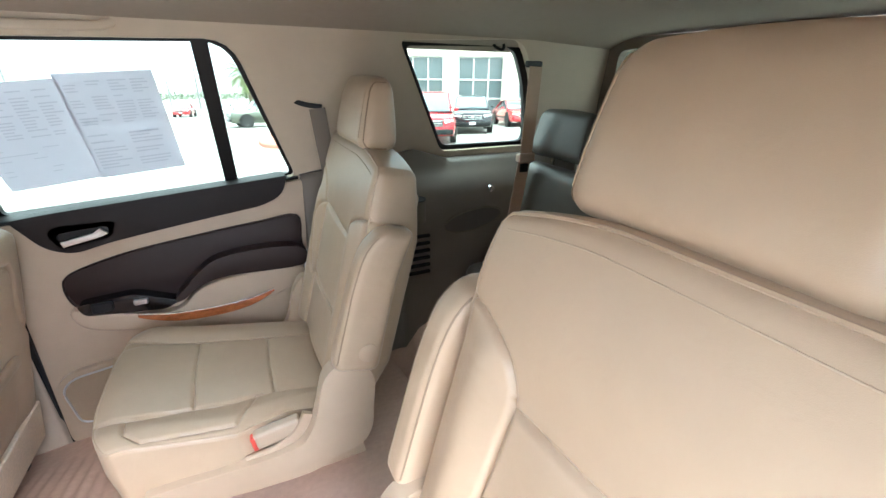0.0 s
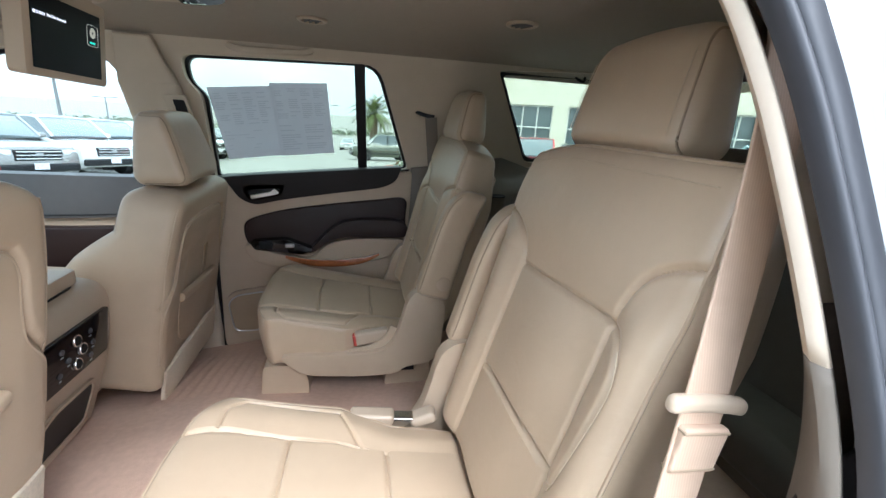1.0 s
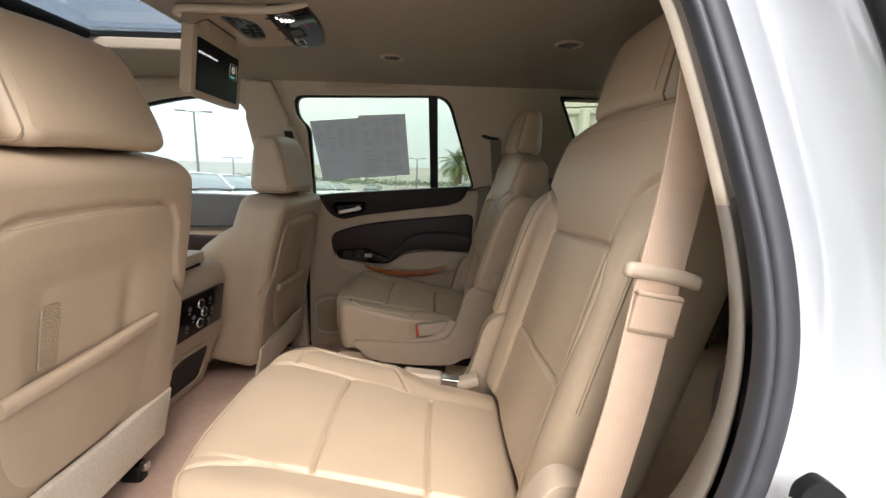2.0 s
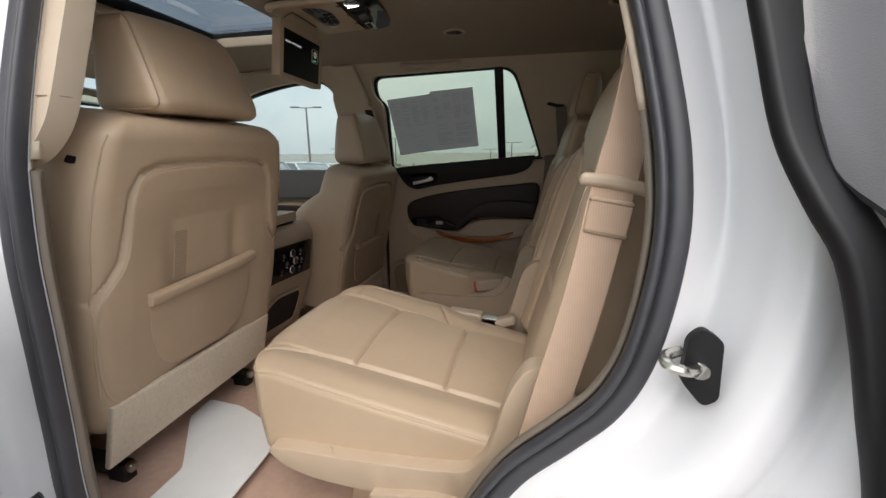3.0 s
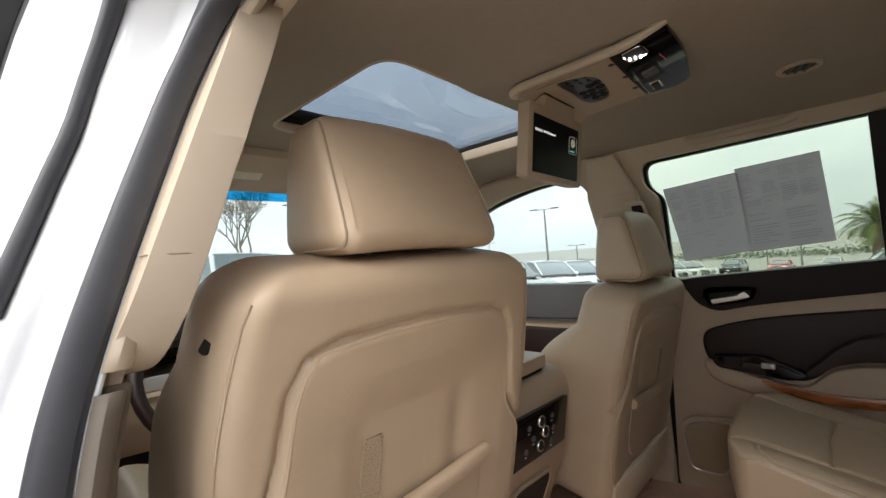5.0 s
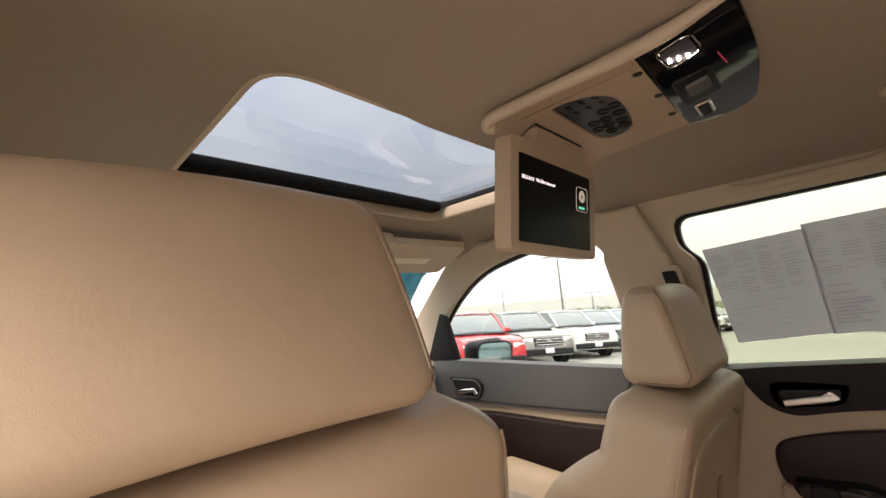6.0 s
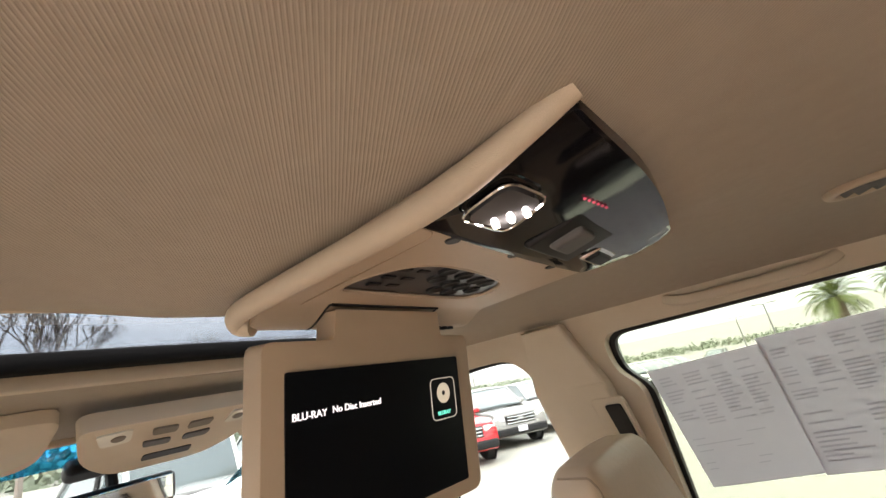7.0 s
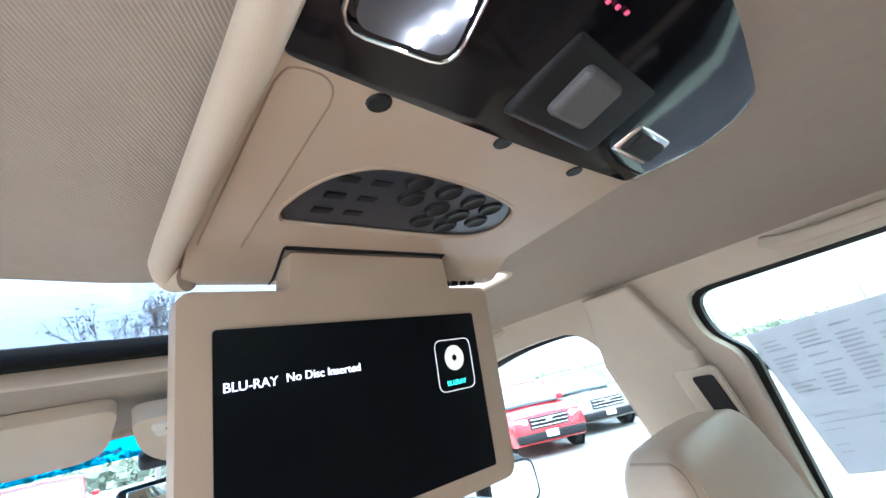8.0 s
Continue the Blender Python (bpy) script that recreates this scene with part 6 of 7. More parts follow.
REAR_EDGE = [tuple(p) for p in curve([(0.60, 1.728), (0.70, 1.712), (0.757, 1.655), (0.786, 1.59), (0.803, 1.52), (0.818, 1.44), (0.829, 1.36), (0.829, 1.28), (0.812, 1.18), (0.786, 1.12), (0.745, 1.075), (0.695, 1.025), (0.655, 0.96), (0.615, 0.88), (0.56, 0.80), (0.48, 0.755), (0.38, 0.745)], 5)]
FRONT_EDGE = [tuple(p) for p in curve([(0.60, 1.728), (0.30, 1.728), (0.12, 1.722), (0.035, 1.690), (0.005, 1.62), (0.008, 1.54), (0.018, 1.45), (0.030, 1.36), (0.045, 1.28), (0.052, 1.15), (0.048, 1.00), (0.042, 0.86), (0.06, 0.775), (0.14, 0.745), (0.38, 0.745)], 5)]


def jamb(name, edge, out_sign, offs, material, label, low=None):
    """A painted jamb drawn along an edge of the doorway; offs: (outwards in the side plane, outwards in y)."""
    e = [np.array(p) for p in edge]
    verts, faces = [], []
    m = len(offs)
    for i, p in enumerate(e):
        t = e[min(i + 1, len(e) - 1)] - e[max(i - 1, 0)]
        t = t / np.linalg.norm(t)
        nrm = np.array([t[1], -t[0]]) * out_sign
        k = 1.0 if low is None else min(1.0, max(0.0, (p[1] - 1.16) / 0.20))
        for (a, b), (c, d) in zip(offs, low or offs):
            a, b = a * k + c * (1 - k), b * k + d * (1 - k)
            q = p + nrm * a
            verts.append((q[0], left_y(p[1]) - b, q[1]))
    for i in range(len(e) - 1):
        for j in range(m - 1):
            faces.append((i * m + j, i * m + j + 1, (i + 1) * m + j + 1, (i + 1) * m + j))
    ob = link(name, verts, faces, material, None, label, True, "structure")
    md = ob.modifiers.new("thick", "SOLIDIFY")
    md.thickness, md.offset = 0.004, 0
    return ob


PROFILE = [tuple(p) for p in curve([(0.006, -0.002), (0.012, 0.001), (0.022, -0.001), (0.042, -0.005), (0.058, -0.002), (0.070, 0.018), (0.080, 0.043), (0.094, 0.056), (0.112, 0.056), (0.130, 0.050), (0.144, 0.060), (0.155, 0.10), (0.170, 0.150), (0.20, 0.165)], 4)]
jamb("jamb_rear", REAR_EDGE, -1, PROFILE, WHITE_PAINT, "white painted rear door jamb")
PROFILE_F = [tuple(p) for p in curve([(-0.010, -0.006), (0.0, -0.003), (0.02, 0.0), (0.045, 0.006), (0.065, 0.022), (0.075, 0.05), (0.095, 0.062), (0.13, 0.066), (0.15, 0.10), (0.17, 0.14)], 4)]
jamb("jamb_front", FRONT_EDGE, 1, PROFILE_F, WHITE_PAINT, "white painted centre pillar jamb")
SEAL = [tuple(p) for p in curve([(-0.018, -0.010), (0.0, -0.016), (0.018, -0.010), (0.0195, -0.002), (0.0185, 0.004), (0.014, 0.0078), (0.006, 0.0088), (-0.001, 0.0078), (-0.0045, 0.0045), (-0.0062, 0.0015), (-0.0078, 0.004), (-0.0105, 0.0105), (-0.0145, 0.0125), (-0.0185, 0.0105), (-0.0200, 0.004)], 2, True)]
full = REAR_EDGE[::-1] + FRONT_EDGE[1:]
sweep("doorway_seal", [(x + 0.004 * min(1.0, max(0.0, (x - 0.45) / 0.1)), left_y(z) - 0.012, z) for x, z in full[:-1]], SEAL, RUBBER, None, up=(0, -1, 0), closed=True, scale=lambda q: 0.78 + 0.22 * min(1.0, max(0.0, (q - 0.44) / 0.10)), label="dark grey rubber doorway seal", kind="structure")
LIP = [(-0.013, -0.004), (-0.015, -0.012), (-0.010, -0.020), (0.0, -0.023), (0.03, -0.024), (0.075, -0.024)]
LIP_UP = [(-0.012, -0.004), (-0.014, -0.014), (-0.008, -0.023), (0.008, -0.034), (0.028, -0.055), (0.044, -0.071), (0.054, -0.075), (0.088, -0.066)]
LIP_LOW = [(-0.010, -0.004), (-0.009, -0.016), (-0.002, -0.030), (0.006, -0.044), (0.014, -0.055), (0.022, -0.062), (0.03, -0.062), (0.075, -0.060)]
for edge, sign, nm in ((REAR_EDGE, -1, "rear"), (FRONT_EDGE, 1, "front")):
    cut = 1.405 if nm == "rear" else 1.345
    hi = [p for p in edge if p[1] > cut]
    lo = [p for p in edge if p[1] <= cut + 0.015]
    jamb("doorway_trim_upper_" + nm, hi, sign, LIP_UP if nm == "rear" else LIP, PILLAR, "light beige pillar trim along the doorway")
    jamb("doorway_trim_lower_" + nm, lo, sign, LIP_UP if nm == "rear" else LIP, TAUPE, "taupe lower trim along the doorway", LIP_LOW if nm == "rear" else None)


gut = []
for i, (x, z) in enumerate(FRONT_EDGE):
    if z > 1.40:
        a, b = np.array(FRONT_EDGE[max(i - 1, 0)]), np.array(FRONT_EDGE[i + 1])
        t = (b - a) / np.linalg.norm(b - a)
        gut.append((x + t[1] * 0.095, left_y(z) - 0.070, z - t[0] * 0.095 * 0.6))
sweep("outer_weatherstrip", gut, flat_ring(0.024, 0.016), RUBBER, None, up=(0, -1, 0), label="black outer weatherstrip of the body", kind="structure")

# outer skin of the rear quarter with its dark window
slab("quarter_skin", [(0.99, 1.345), (0.96, 1.20), (0.90, 1.10), (0.84, 1.0), (0.80, 0.85), (0.80, 0.55), (2.3, 0.55), (2.3, 1.36)], 0.01, lambda u, v, w: Vector((u, -1.0 - w + 0.10 * max(0, v - 1.2), v)), WHITE_PAINT, None, cuts=[1.2], label="white painted rear quarter panel", kind="structure")
slab("quarter_pillar_trim", rounded([(0.905, 1.350), (0.95, 1.298), (2.2, 1.29), (2.0, 1.73), (0.83, 1.73), (0.865, 1.60), (0.89, 1.46)], 0.012, 3), 0.012, lambda u, v, w: Vector((u, -(gy(v) + 0.020 + 0.9 * min(0.12, max(0.0, u - 0.90)) + w), v)), SATIN_GREY, None, cuts=[1.5], ucuts=[0.9, 0.92, 0.95, 1.0, 1.1], label="dark grey satin trim of the rear pillar", kind="structure")
# black strip; below the belt its black paints the shaded white body side
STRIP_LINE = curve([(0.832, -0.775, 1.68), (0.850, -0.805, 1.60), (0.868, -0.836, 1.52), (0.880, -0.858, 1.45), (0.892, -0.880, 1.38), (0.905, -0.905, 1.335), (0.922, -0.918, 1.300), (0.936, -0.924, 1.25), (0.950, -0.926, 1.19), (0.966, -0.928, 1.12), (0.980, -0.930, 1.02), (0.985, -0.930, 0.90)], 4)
sweep("quarter_strip_and_shade", STRIP_LINE, flat_ring(0.016, 0.034, 0.006), BLACK, None, up=(1, 0.25, 0), label="black rubber strip along the rear quarter edge, painted shade below the belt", kind="structure")
# black panel added for the white body side in shade
slab("quarter_shade_panel", rounded([(0.935, 1.285), (0.965, 1.12), (0.985, 0.90), (1.35, 0.90), (1.35, 1.285)], 0.01, 3), 0.01, lambda u, v, w: Vector((u, -0.932 - 0.10 * (u - 0.94) - w, v)), BLACK, None, bevel=0.003, label="black panel standing in for the shaded white body side", kind="structure")
sweep("quarter_chrome_strip", [(p[0] + 0.062, p[1] - 0.056, p[2]) for p in STRIP_LINE if p[2] > 1.36] + [(0.985, -0.962, 1.352), (1.06, -0.975, 1.338), (1.3, -0.99, 1.335)], ring(0.006, 8), CHROME, None, label="chrome moulding round the quarter window", kind="structure")
sweep("quarter_window_edge", [(p[0] + 0.080, p[1] - 0.064, p[2]) for p in STRIP_LINE if p[2] > 1.37] + [(1.01, -0.970, 1.362), (1.07, -0.985, 1.350)], flat_ring(0.024, 0.010), GLOSS, None, up=(1, 0.25, 0), label="gloss black edge of the quarter window", kind="structure")
slab("rocker_panel", [(-1.0, 0.46), (0.85, 0.46), (0.85, 0.735), (-1.0, 0.735)], 0.05, lambda u, v, w: Vector((u, -0.90 - w, v)), WHITE_PAINT, None, bevel=0.02, label="white painted rocker panel under the doorway", kind="structure")
slab("sill_plate", [(0.04, -0.84), (0.62, -0.84), (0.62, -0.77), (0.04, -0.77)], 0.02, lambda u, v, w: Vector((u, v, 0.735 + w)), TAUPE, None, bevel=0.006, label="taupe door sill plate", kind="structure")
slab("front_door_skin", [(-1.4, 0.55), (-0.125, 0.55), (-0.125, 1.33), (-1.4, 1.31)], 0.02, lambda u, v, w: Vector((u, -0.985 - w + 0.1 * max(0, v - 1.2), v)), WHITE_PAINT, None, cuts=[1.2], label="white painted driver door skin", kind="structure")
slab("driver_door_card", [(-1.2, 0.65), (-0.16, 0.65), (-0.16, 1.29), (-1.2, 1.29)], 0.04, lambda u, v, w: Vector((u, -0.85 + w, v)), VINYL, None, bevel=0.01, label="beige driver door lining", kind="structure")
slab("driver_door_sill", rounded([(-1.15, 1.06), (-0.17, 1.06), (-0.17, 1.285), (-1.15, 1.285)], 0.02, 3), 0.05, lambda u, v, w: Vector((u, -0.815 + w, v)), DARK_VINYL, None, bevel=0.012, label="dark brown sill trim of the driver door", kind="structure")

# inner lower trim of the rear wheel arch and side panel behind the belt
# dark vinyl colour stands in for the shade behind the belt
slab("arch_trim", [tuple(p) for p in curve([(0.70, 0.72), (0.72, 0.95), (0.77, 1.06), (0.83, 1.14), (0.85, 1.30), (1.05, 1.32), (1.05, 0.72)], 3)], 0.04, lambda u, v, w: Vector((u, -0.80 + w, v)), DARK_VINYL, None, bevel=0.01, label="wheel arch trim coloured dark to paint in shade", kind="structure")

# latch striker
sk = thing("door_striker", "steel door striker loop on a black plate", "door striker", at=(0.86, -0.86, 1.18))
slab("plate", rounded([(0.848, 1.160), (0.866, 1.140), (0.877, 1.150), (0.875, 1.206), (0.860, 1.215), (0.850, 1.202)], 0.006, 4), 0.010, lambda u, v, w: Vector((u, -0.838 - 0.35 * (u - 0.84) - w, v)), BLACK, sk, bevel=0.003, label="black striker plate")
sweep("loop", curve([(0.860, -0.850, 1.176), (0.852, -0.866, 1.179), (0.840, -0.876, 1.184), (0.829, -0.874, 1.187), (0.828, -0.864, 1.190), (0.844, -0.850, 1.190)], 5), ring(0.0050, 8), STEEL, sk, label="steel loop")
lathe("bolt", [(0.0005, 0.005), (0.007, 0.004), (0.009, 0.0)], STEEL, sk, Matrix.Translation((0.862, -0.854, 1.174)) @ Matrix.Rotation(radians(90), 4, "X"), 10)

# centre pillar grab handle on the driver side
ph = thing("pillar_grab_handle", "light beige grab handle on the centre pillar", "grab handle", at=(0.04, -0.70, 1.50))
slab("grip", [tuple(p) for p in curve([(0.0, 1.728), (0.034, 1.700), (0.050, 1.645), (0.055, 1.55), (0.058, 1.44), (0.050, 1.400), (0.030, 1.370), (0.0, 1.352), (-0.05, 1.346), (-0.08, 1.375), (-0.075, 1.43), (-0.02, 1.44), (0.006, 1.462), (0.014, 1.52), (0.013, 1.60), (0.0, 1.66), (-0.03, 1.70)], 4, True)], 0.042, lambda u, v, w: Vector((u, left_y(v) + 0.006 + w, v)), PILLAR, ph, bevel=0.014, cuts=[1.40, 1.45, 1.5, 1.55, 1.6, 1.65])
sweep("joint", [Vector((u, left_y(1.447) + 0.0045, 1.447)) for u in (0.012, 0.030, 0.050)] + [Vector((u, left_y(1.447) + q, 1.447)) for u, q in ((0.0565, 0.010), (0.0585, 0.026), (0.0565, 0.042))], ring(0.0008, 5), LEATHER_SEAM, ph)
slab("backing", rounded([(-0.10, 1.330), (0.024, 1.330), (0.012, 1.45), (0.002, 1.54), (-0.001, 1.62), (0.010, 1.69), (0.0, 1.73), (-0.10, 1.73)], 0.006, 4), 0.020, lambda u, v, w: Vector((u, left_y(v) + 0.002 + w, v)), PILLAR, ph, cuts=[1.5], bevel=0.008)
slab("pillar_lower_trim", [(-0.12, 0.70), (0.036, 0.70), (0.044, 1.00), (0.044, 1.15), (0.036, 1.28), (0.024, 1.348), (-0.12, 1.348)], 0.028, lambda u, v, w: Vector((u, left_y(v) + 0.004 + w, v)), TAUPE, None, cuts=[1.24, 1.29], bevel=0.008, label="taupe lower centre pillar trim", kind="structure")

# seat belt of the driver-side captain seat
sb = thing("seat_belt", "beige seat belt webbing with a plastic guide and latch tongue", "seat belt", at=(0.79, -0.70, 1.0))
web = curve([(0.842, -0.645, 1.67), (0.835, -0.672, 1.58), (0.829, -0.682, 1.48), (0.817, -0.693, 1.40), (0.800, -0.708, 1.33), (0.775, -0.726, 1.20), (0.745, -0.742, 1.08), (0.720, -0.758, 0.98), (0.700, -0.765, 0.90)], 6)
sweep("webbing", web, flat_ring(0.050, 0.0028), BELT, sb, up=(-0.10, 1, 0))
def bent(v):
    u = v.copy()
    u[:, 2] -= 1.6 * v[:, 0] ** 2
    return u
pad("guide", (0.086, 0.014, 0.016), 0.0065, BUCKLE, sb, bent, pose(0.803, -0.709, 1.330, 0, 11, 5), (14, 4, 4), label="beige oval belt guide")
pad("tongue_sleeve", (0.051, 0.010, 0.044), 0.003, BELT, sb, None, pose(0.795, -0.716, 1.290, 0, 10, 5), label="stitched webbing sleeve")
for z in (1.308, 1.272):
    pad("sleeve_edge", (0.0515, 0.0112, 0.003), 0.0012, LEATHER_SEAM, sb, None, pose(0.795 + (z - 1.29) * 0.15, -0.716, z, 0, 10, 5), (2, 2, 2))
pad("anchor", (0.05, 0.03, 0.05), 0.01, BLACK, sb, None, pose(0.702, -0.772, 0.89))

# white paper mat in the footwell
pm = slab("paper_floor_mat", [tuple(p) for p in rounded([(-0.12, -0.39), (-0.02, -0.40), (0.10, -0.45), (0.158, -0.52), (0.168, -0.72), (0.17, -0.805), (0.010, -0.805), (0.008, -0.62), (-0.11, -0.47)], 0.012, 3)], 0.002,
          lambda u, v, w: Vector((u, v, FLOOR_Z + 0.022 + 0.008 * noise.noise(Vector((u * 6, v * 6, 3))) + w)), PAPER_MAT, None, cuts=[-0.7, -0.6, -0.5, -0.4], ucuts=[0, 0.05, 0.1], label="white protective paper mat on the carpet")
tagged(pm, category="floor mat")

# ---- the open rear door, hinged at the centre pillar ----
HINGE = Vector((-0.02, -0.985, 0))
OPEN = radians(-67)


def swing(p):
    """From the closed door on the passenger side, mirrored, to the opened pose."""
    q = Vector((p.x + 0.05, p.y + 0.93, 0))
    q = Matrix.Rotation(OPEN, 3, "Z") @ q
    return Vector((HINGE.x + q.x, HINGE.y + q.y, p.z))


od = rear_door("door_3", -1, "open rear door with beige lining and dark window frame", xf=swing, at=(0.1, -1.2, 1.0))
sw = lambda f: (lambda u, v, w: swing(f(u, v, w)))
slab("outer_skin", rounded([(-0.06, 0.58), (0.42, 0.58), (0.66, 0.80), (0.78, 1.05), (0.80, 1.36), (-0.06, 1.30)], 0.03, 3), 0.12, sw(lambda u, v, w: Vector((u, -0.87 - w, v))), WHITE_PAINT, od, bevel=0.02)
wf = [(-0.05, 1.28), (0.79, 1.345), (0.64, 1.75), (-0.04, 1.745)]
slab("window_frame", rounded(wf, [0.01, 0.03, 0.08, 0.05], 4), 0.045, sw(lambda u, v, w: Vector((u, -(gy(v) - 0.035 + w), v))), BLACK, od, [rounded([(0.0, 1.30), (0.735, 1.355), (0.605, 1.705), (0.01, 1.70)], 0.05, 4)], cuts=[1.45, 1.6], bevel=0.006, label="black window frame")
og = slab("pane", [(0.0, 1.29), (0.74, 1.35), (0.61, 1.71), (0.0, 1.705)], 0.004, sw(lambda u, v, w: Vector((u, -(gy(v) + w), v))), TINTED, od)
og.visible_shadow = False
for z in (1.175, 0.80):
    h = pad("hinge", (0.045, 0.012, 0.075), 0.005, WHITE_PAINT, od, None, pose(-0.025, -0.905, z, 0, 0, 8), (2, 2, 2), label="white painted steel hinge")
    pad("hinge_arm", (0.09, 0.02, 0.025), 0.008, WHITE_PAINT, h, None, pose(-0.010, -0.940, z - 0.018, 0, 0, -72), (2, 2, 2))
    lathe("bolt", [(0.0005, 0.012), (0.008, 0.011), (0.010, 0.004), (0.014, 0.002), (0.014, -0.004)], STEEL, h, Matrix.Translation((-0.023, -0.911, z + 0.022)) @ Matrix.Rotation(radians(90), 4, "X"), 12)
slab("frame_foot", rounded([(-0.930, 1.310), (-0.897, 1.312), (-0.888, 1.335), (-0.862, 1.487), (-0.832, 1.602), (-0.800, 1.720), (-0.850, 1.720), (-0.874, 1.587), (-0.893, 1.450), (-0.903, 1.385), (-0.926, 1.360)], [0.006, 0.01, 0.03, 0.03, 0.03, 0.01, 0.01, 0.03, 0.03, 0.01, 0.01], 3), 0.026, lambda u, v, w: Vector((-0.034 + w + 0.010 * math.cos((u + 0.375 * (v - 1.31) + 0.91) * 60), u, v)), BLACK, od, bevel=0.008, cuts=[1.4, 1.5, 1.6], label="black rubber at the foot of the window frame")
cs = thing("door_check_strap", "black rubber boot and strap of the open door", "door check", at=(-0.03, -0.92, 1.02))
pad("boot", (0.05, 0.035, 0.105), 0.012, BLACK, cs, None, pose(-0.008, -0.915, 1.028, 0, 6, 8))
sweep("strap", curve([(0.030, -0.865, 0.888), (0.020, -0.885, 0.880), (0.0, -0.94, 0.868), (-0.005, -1.0, 0.855)], 5), flat_ring(0.016, 0.010), BLACK, cs)

# ---- outdoors ----
SLOPE = 0.055


def ground_z(y):
    return -SLOPE * y


def build_ground():
    asphalt = mat("pale_concrete", (0.29, 0.28, 0.25), 0.9, 0, 0.16, 6, 0.25, 60, big=0.25)
    xs = [-900, -300, -120, -60, -30, -15, 0, 15, 30, 60, 120, 300, 900]
    ys = [-900, -300, -100, -40, -10, 0, 10, 20, 30, 45, 60, 80, 110, 150, 300, 900]
    verts = [(x, y, ground_z(max(-12, min(y, 75)))) for x in xs for y in ys]
    n = len(ys)
    faces = [(i * n + j, i * n + j + 1, (i + 1) * n + j + 1, (i + 1) * n + j) for i in range(len(xs) - 1) for j in range(n - 1)]
    tagged(link("ground", verts, faces, asphalt, None, "pale weathered concrete of the car lot", True), category="ground", kind="structure")


build_ground()

# glass colour is lifted to paint in the reflected sky
CAR_GLASS = mat("sky_paled_glass", (0.10, 0.125, 0.135), 0.05, 0, 0.05, coat=1.0)
TYRE = mat("tyre_rubber", (0.02, 0.02, 0.02), 0.8, 0, 0.1)
RIM = mat("alloy_rim", (0.45, 0.45, 0.46), 0.3, 0.9, 0.05)
LAMP = mat("headlamp_lens", (0.75, 0.77, 0.78), 0.08, 0.2, 0.05, coat=1.0)
TAIL = mat("tail_lamp", (0.62, 0.03, 0.03), 0.15, 0, 0.05, coat=1.0)
PAINTS = {n: mat(n + "_car_paint", c, 0.25, m, 0.04, 3, coat=1.0) for n, c, m in (("red", (0.50, 0.012, 0.018), 0.0), ("white", (0.62, 0.62, 0.61), 0.0), ("grey", (0.28, 0.27, 0.26), 0.4), ("silver", (0.50, 0.51, 0.52), 0.5),
          ("black", (0.015, 0.016, 0.02), 0.1), ("olive", (0.075, 0.085, 0.06), 0.2), ("blue", (0.05, 0.12, 0.24), 0.3), ("orange", (0.55, 0.10, 0.02), 0.0), ("teal", (0.30, 0.45, 0.47), 0.2))}


def loft(name, rings, material, parent, label=""):
    m = len(rings[0])
    verts = [p for r in rings for p in r]
    faces = []
    for i in range(len(rings) - 1):
        for j in range(m):
            faces.append((i * m + j, i * m + (j + 1) % m, (i + 1) * m + (j + 1) % m, (i + 1) * m + j))
    faces.append(tuple(range(m - 1, -1, -1)))
    faces.append(tuple(range((len(rings) - 1) * m, len(rings) * m)))
    return link(name, verts, faces, material, parent, label)


def section(x, w, z0, z1, tuck=0.06, top=0.10):
    """One cross-section of a body: half width w between heights z0 and z1."""
    return [(x, -w + tuck, z0), (x, -w, z0 + (z1 - z0) * 0.35), (x, -w + 0.015, z1 - (z1 - z0) * 0.25), (x, -w + top, z1), (x, 0, z1 + 0.025), (x, w - top, z1), (x, w - 0.015, z1 - (z1 - z0) * 0.25), (x, w, z0 + (z1 - z0) * 0.35), (x, w - tuck, z0), (x, 0, z0)]


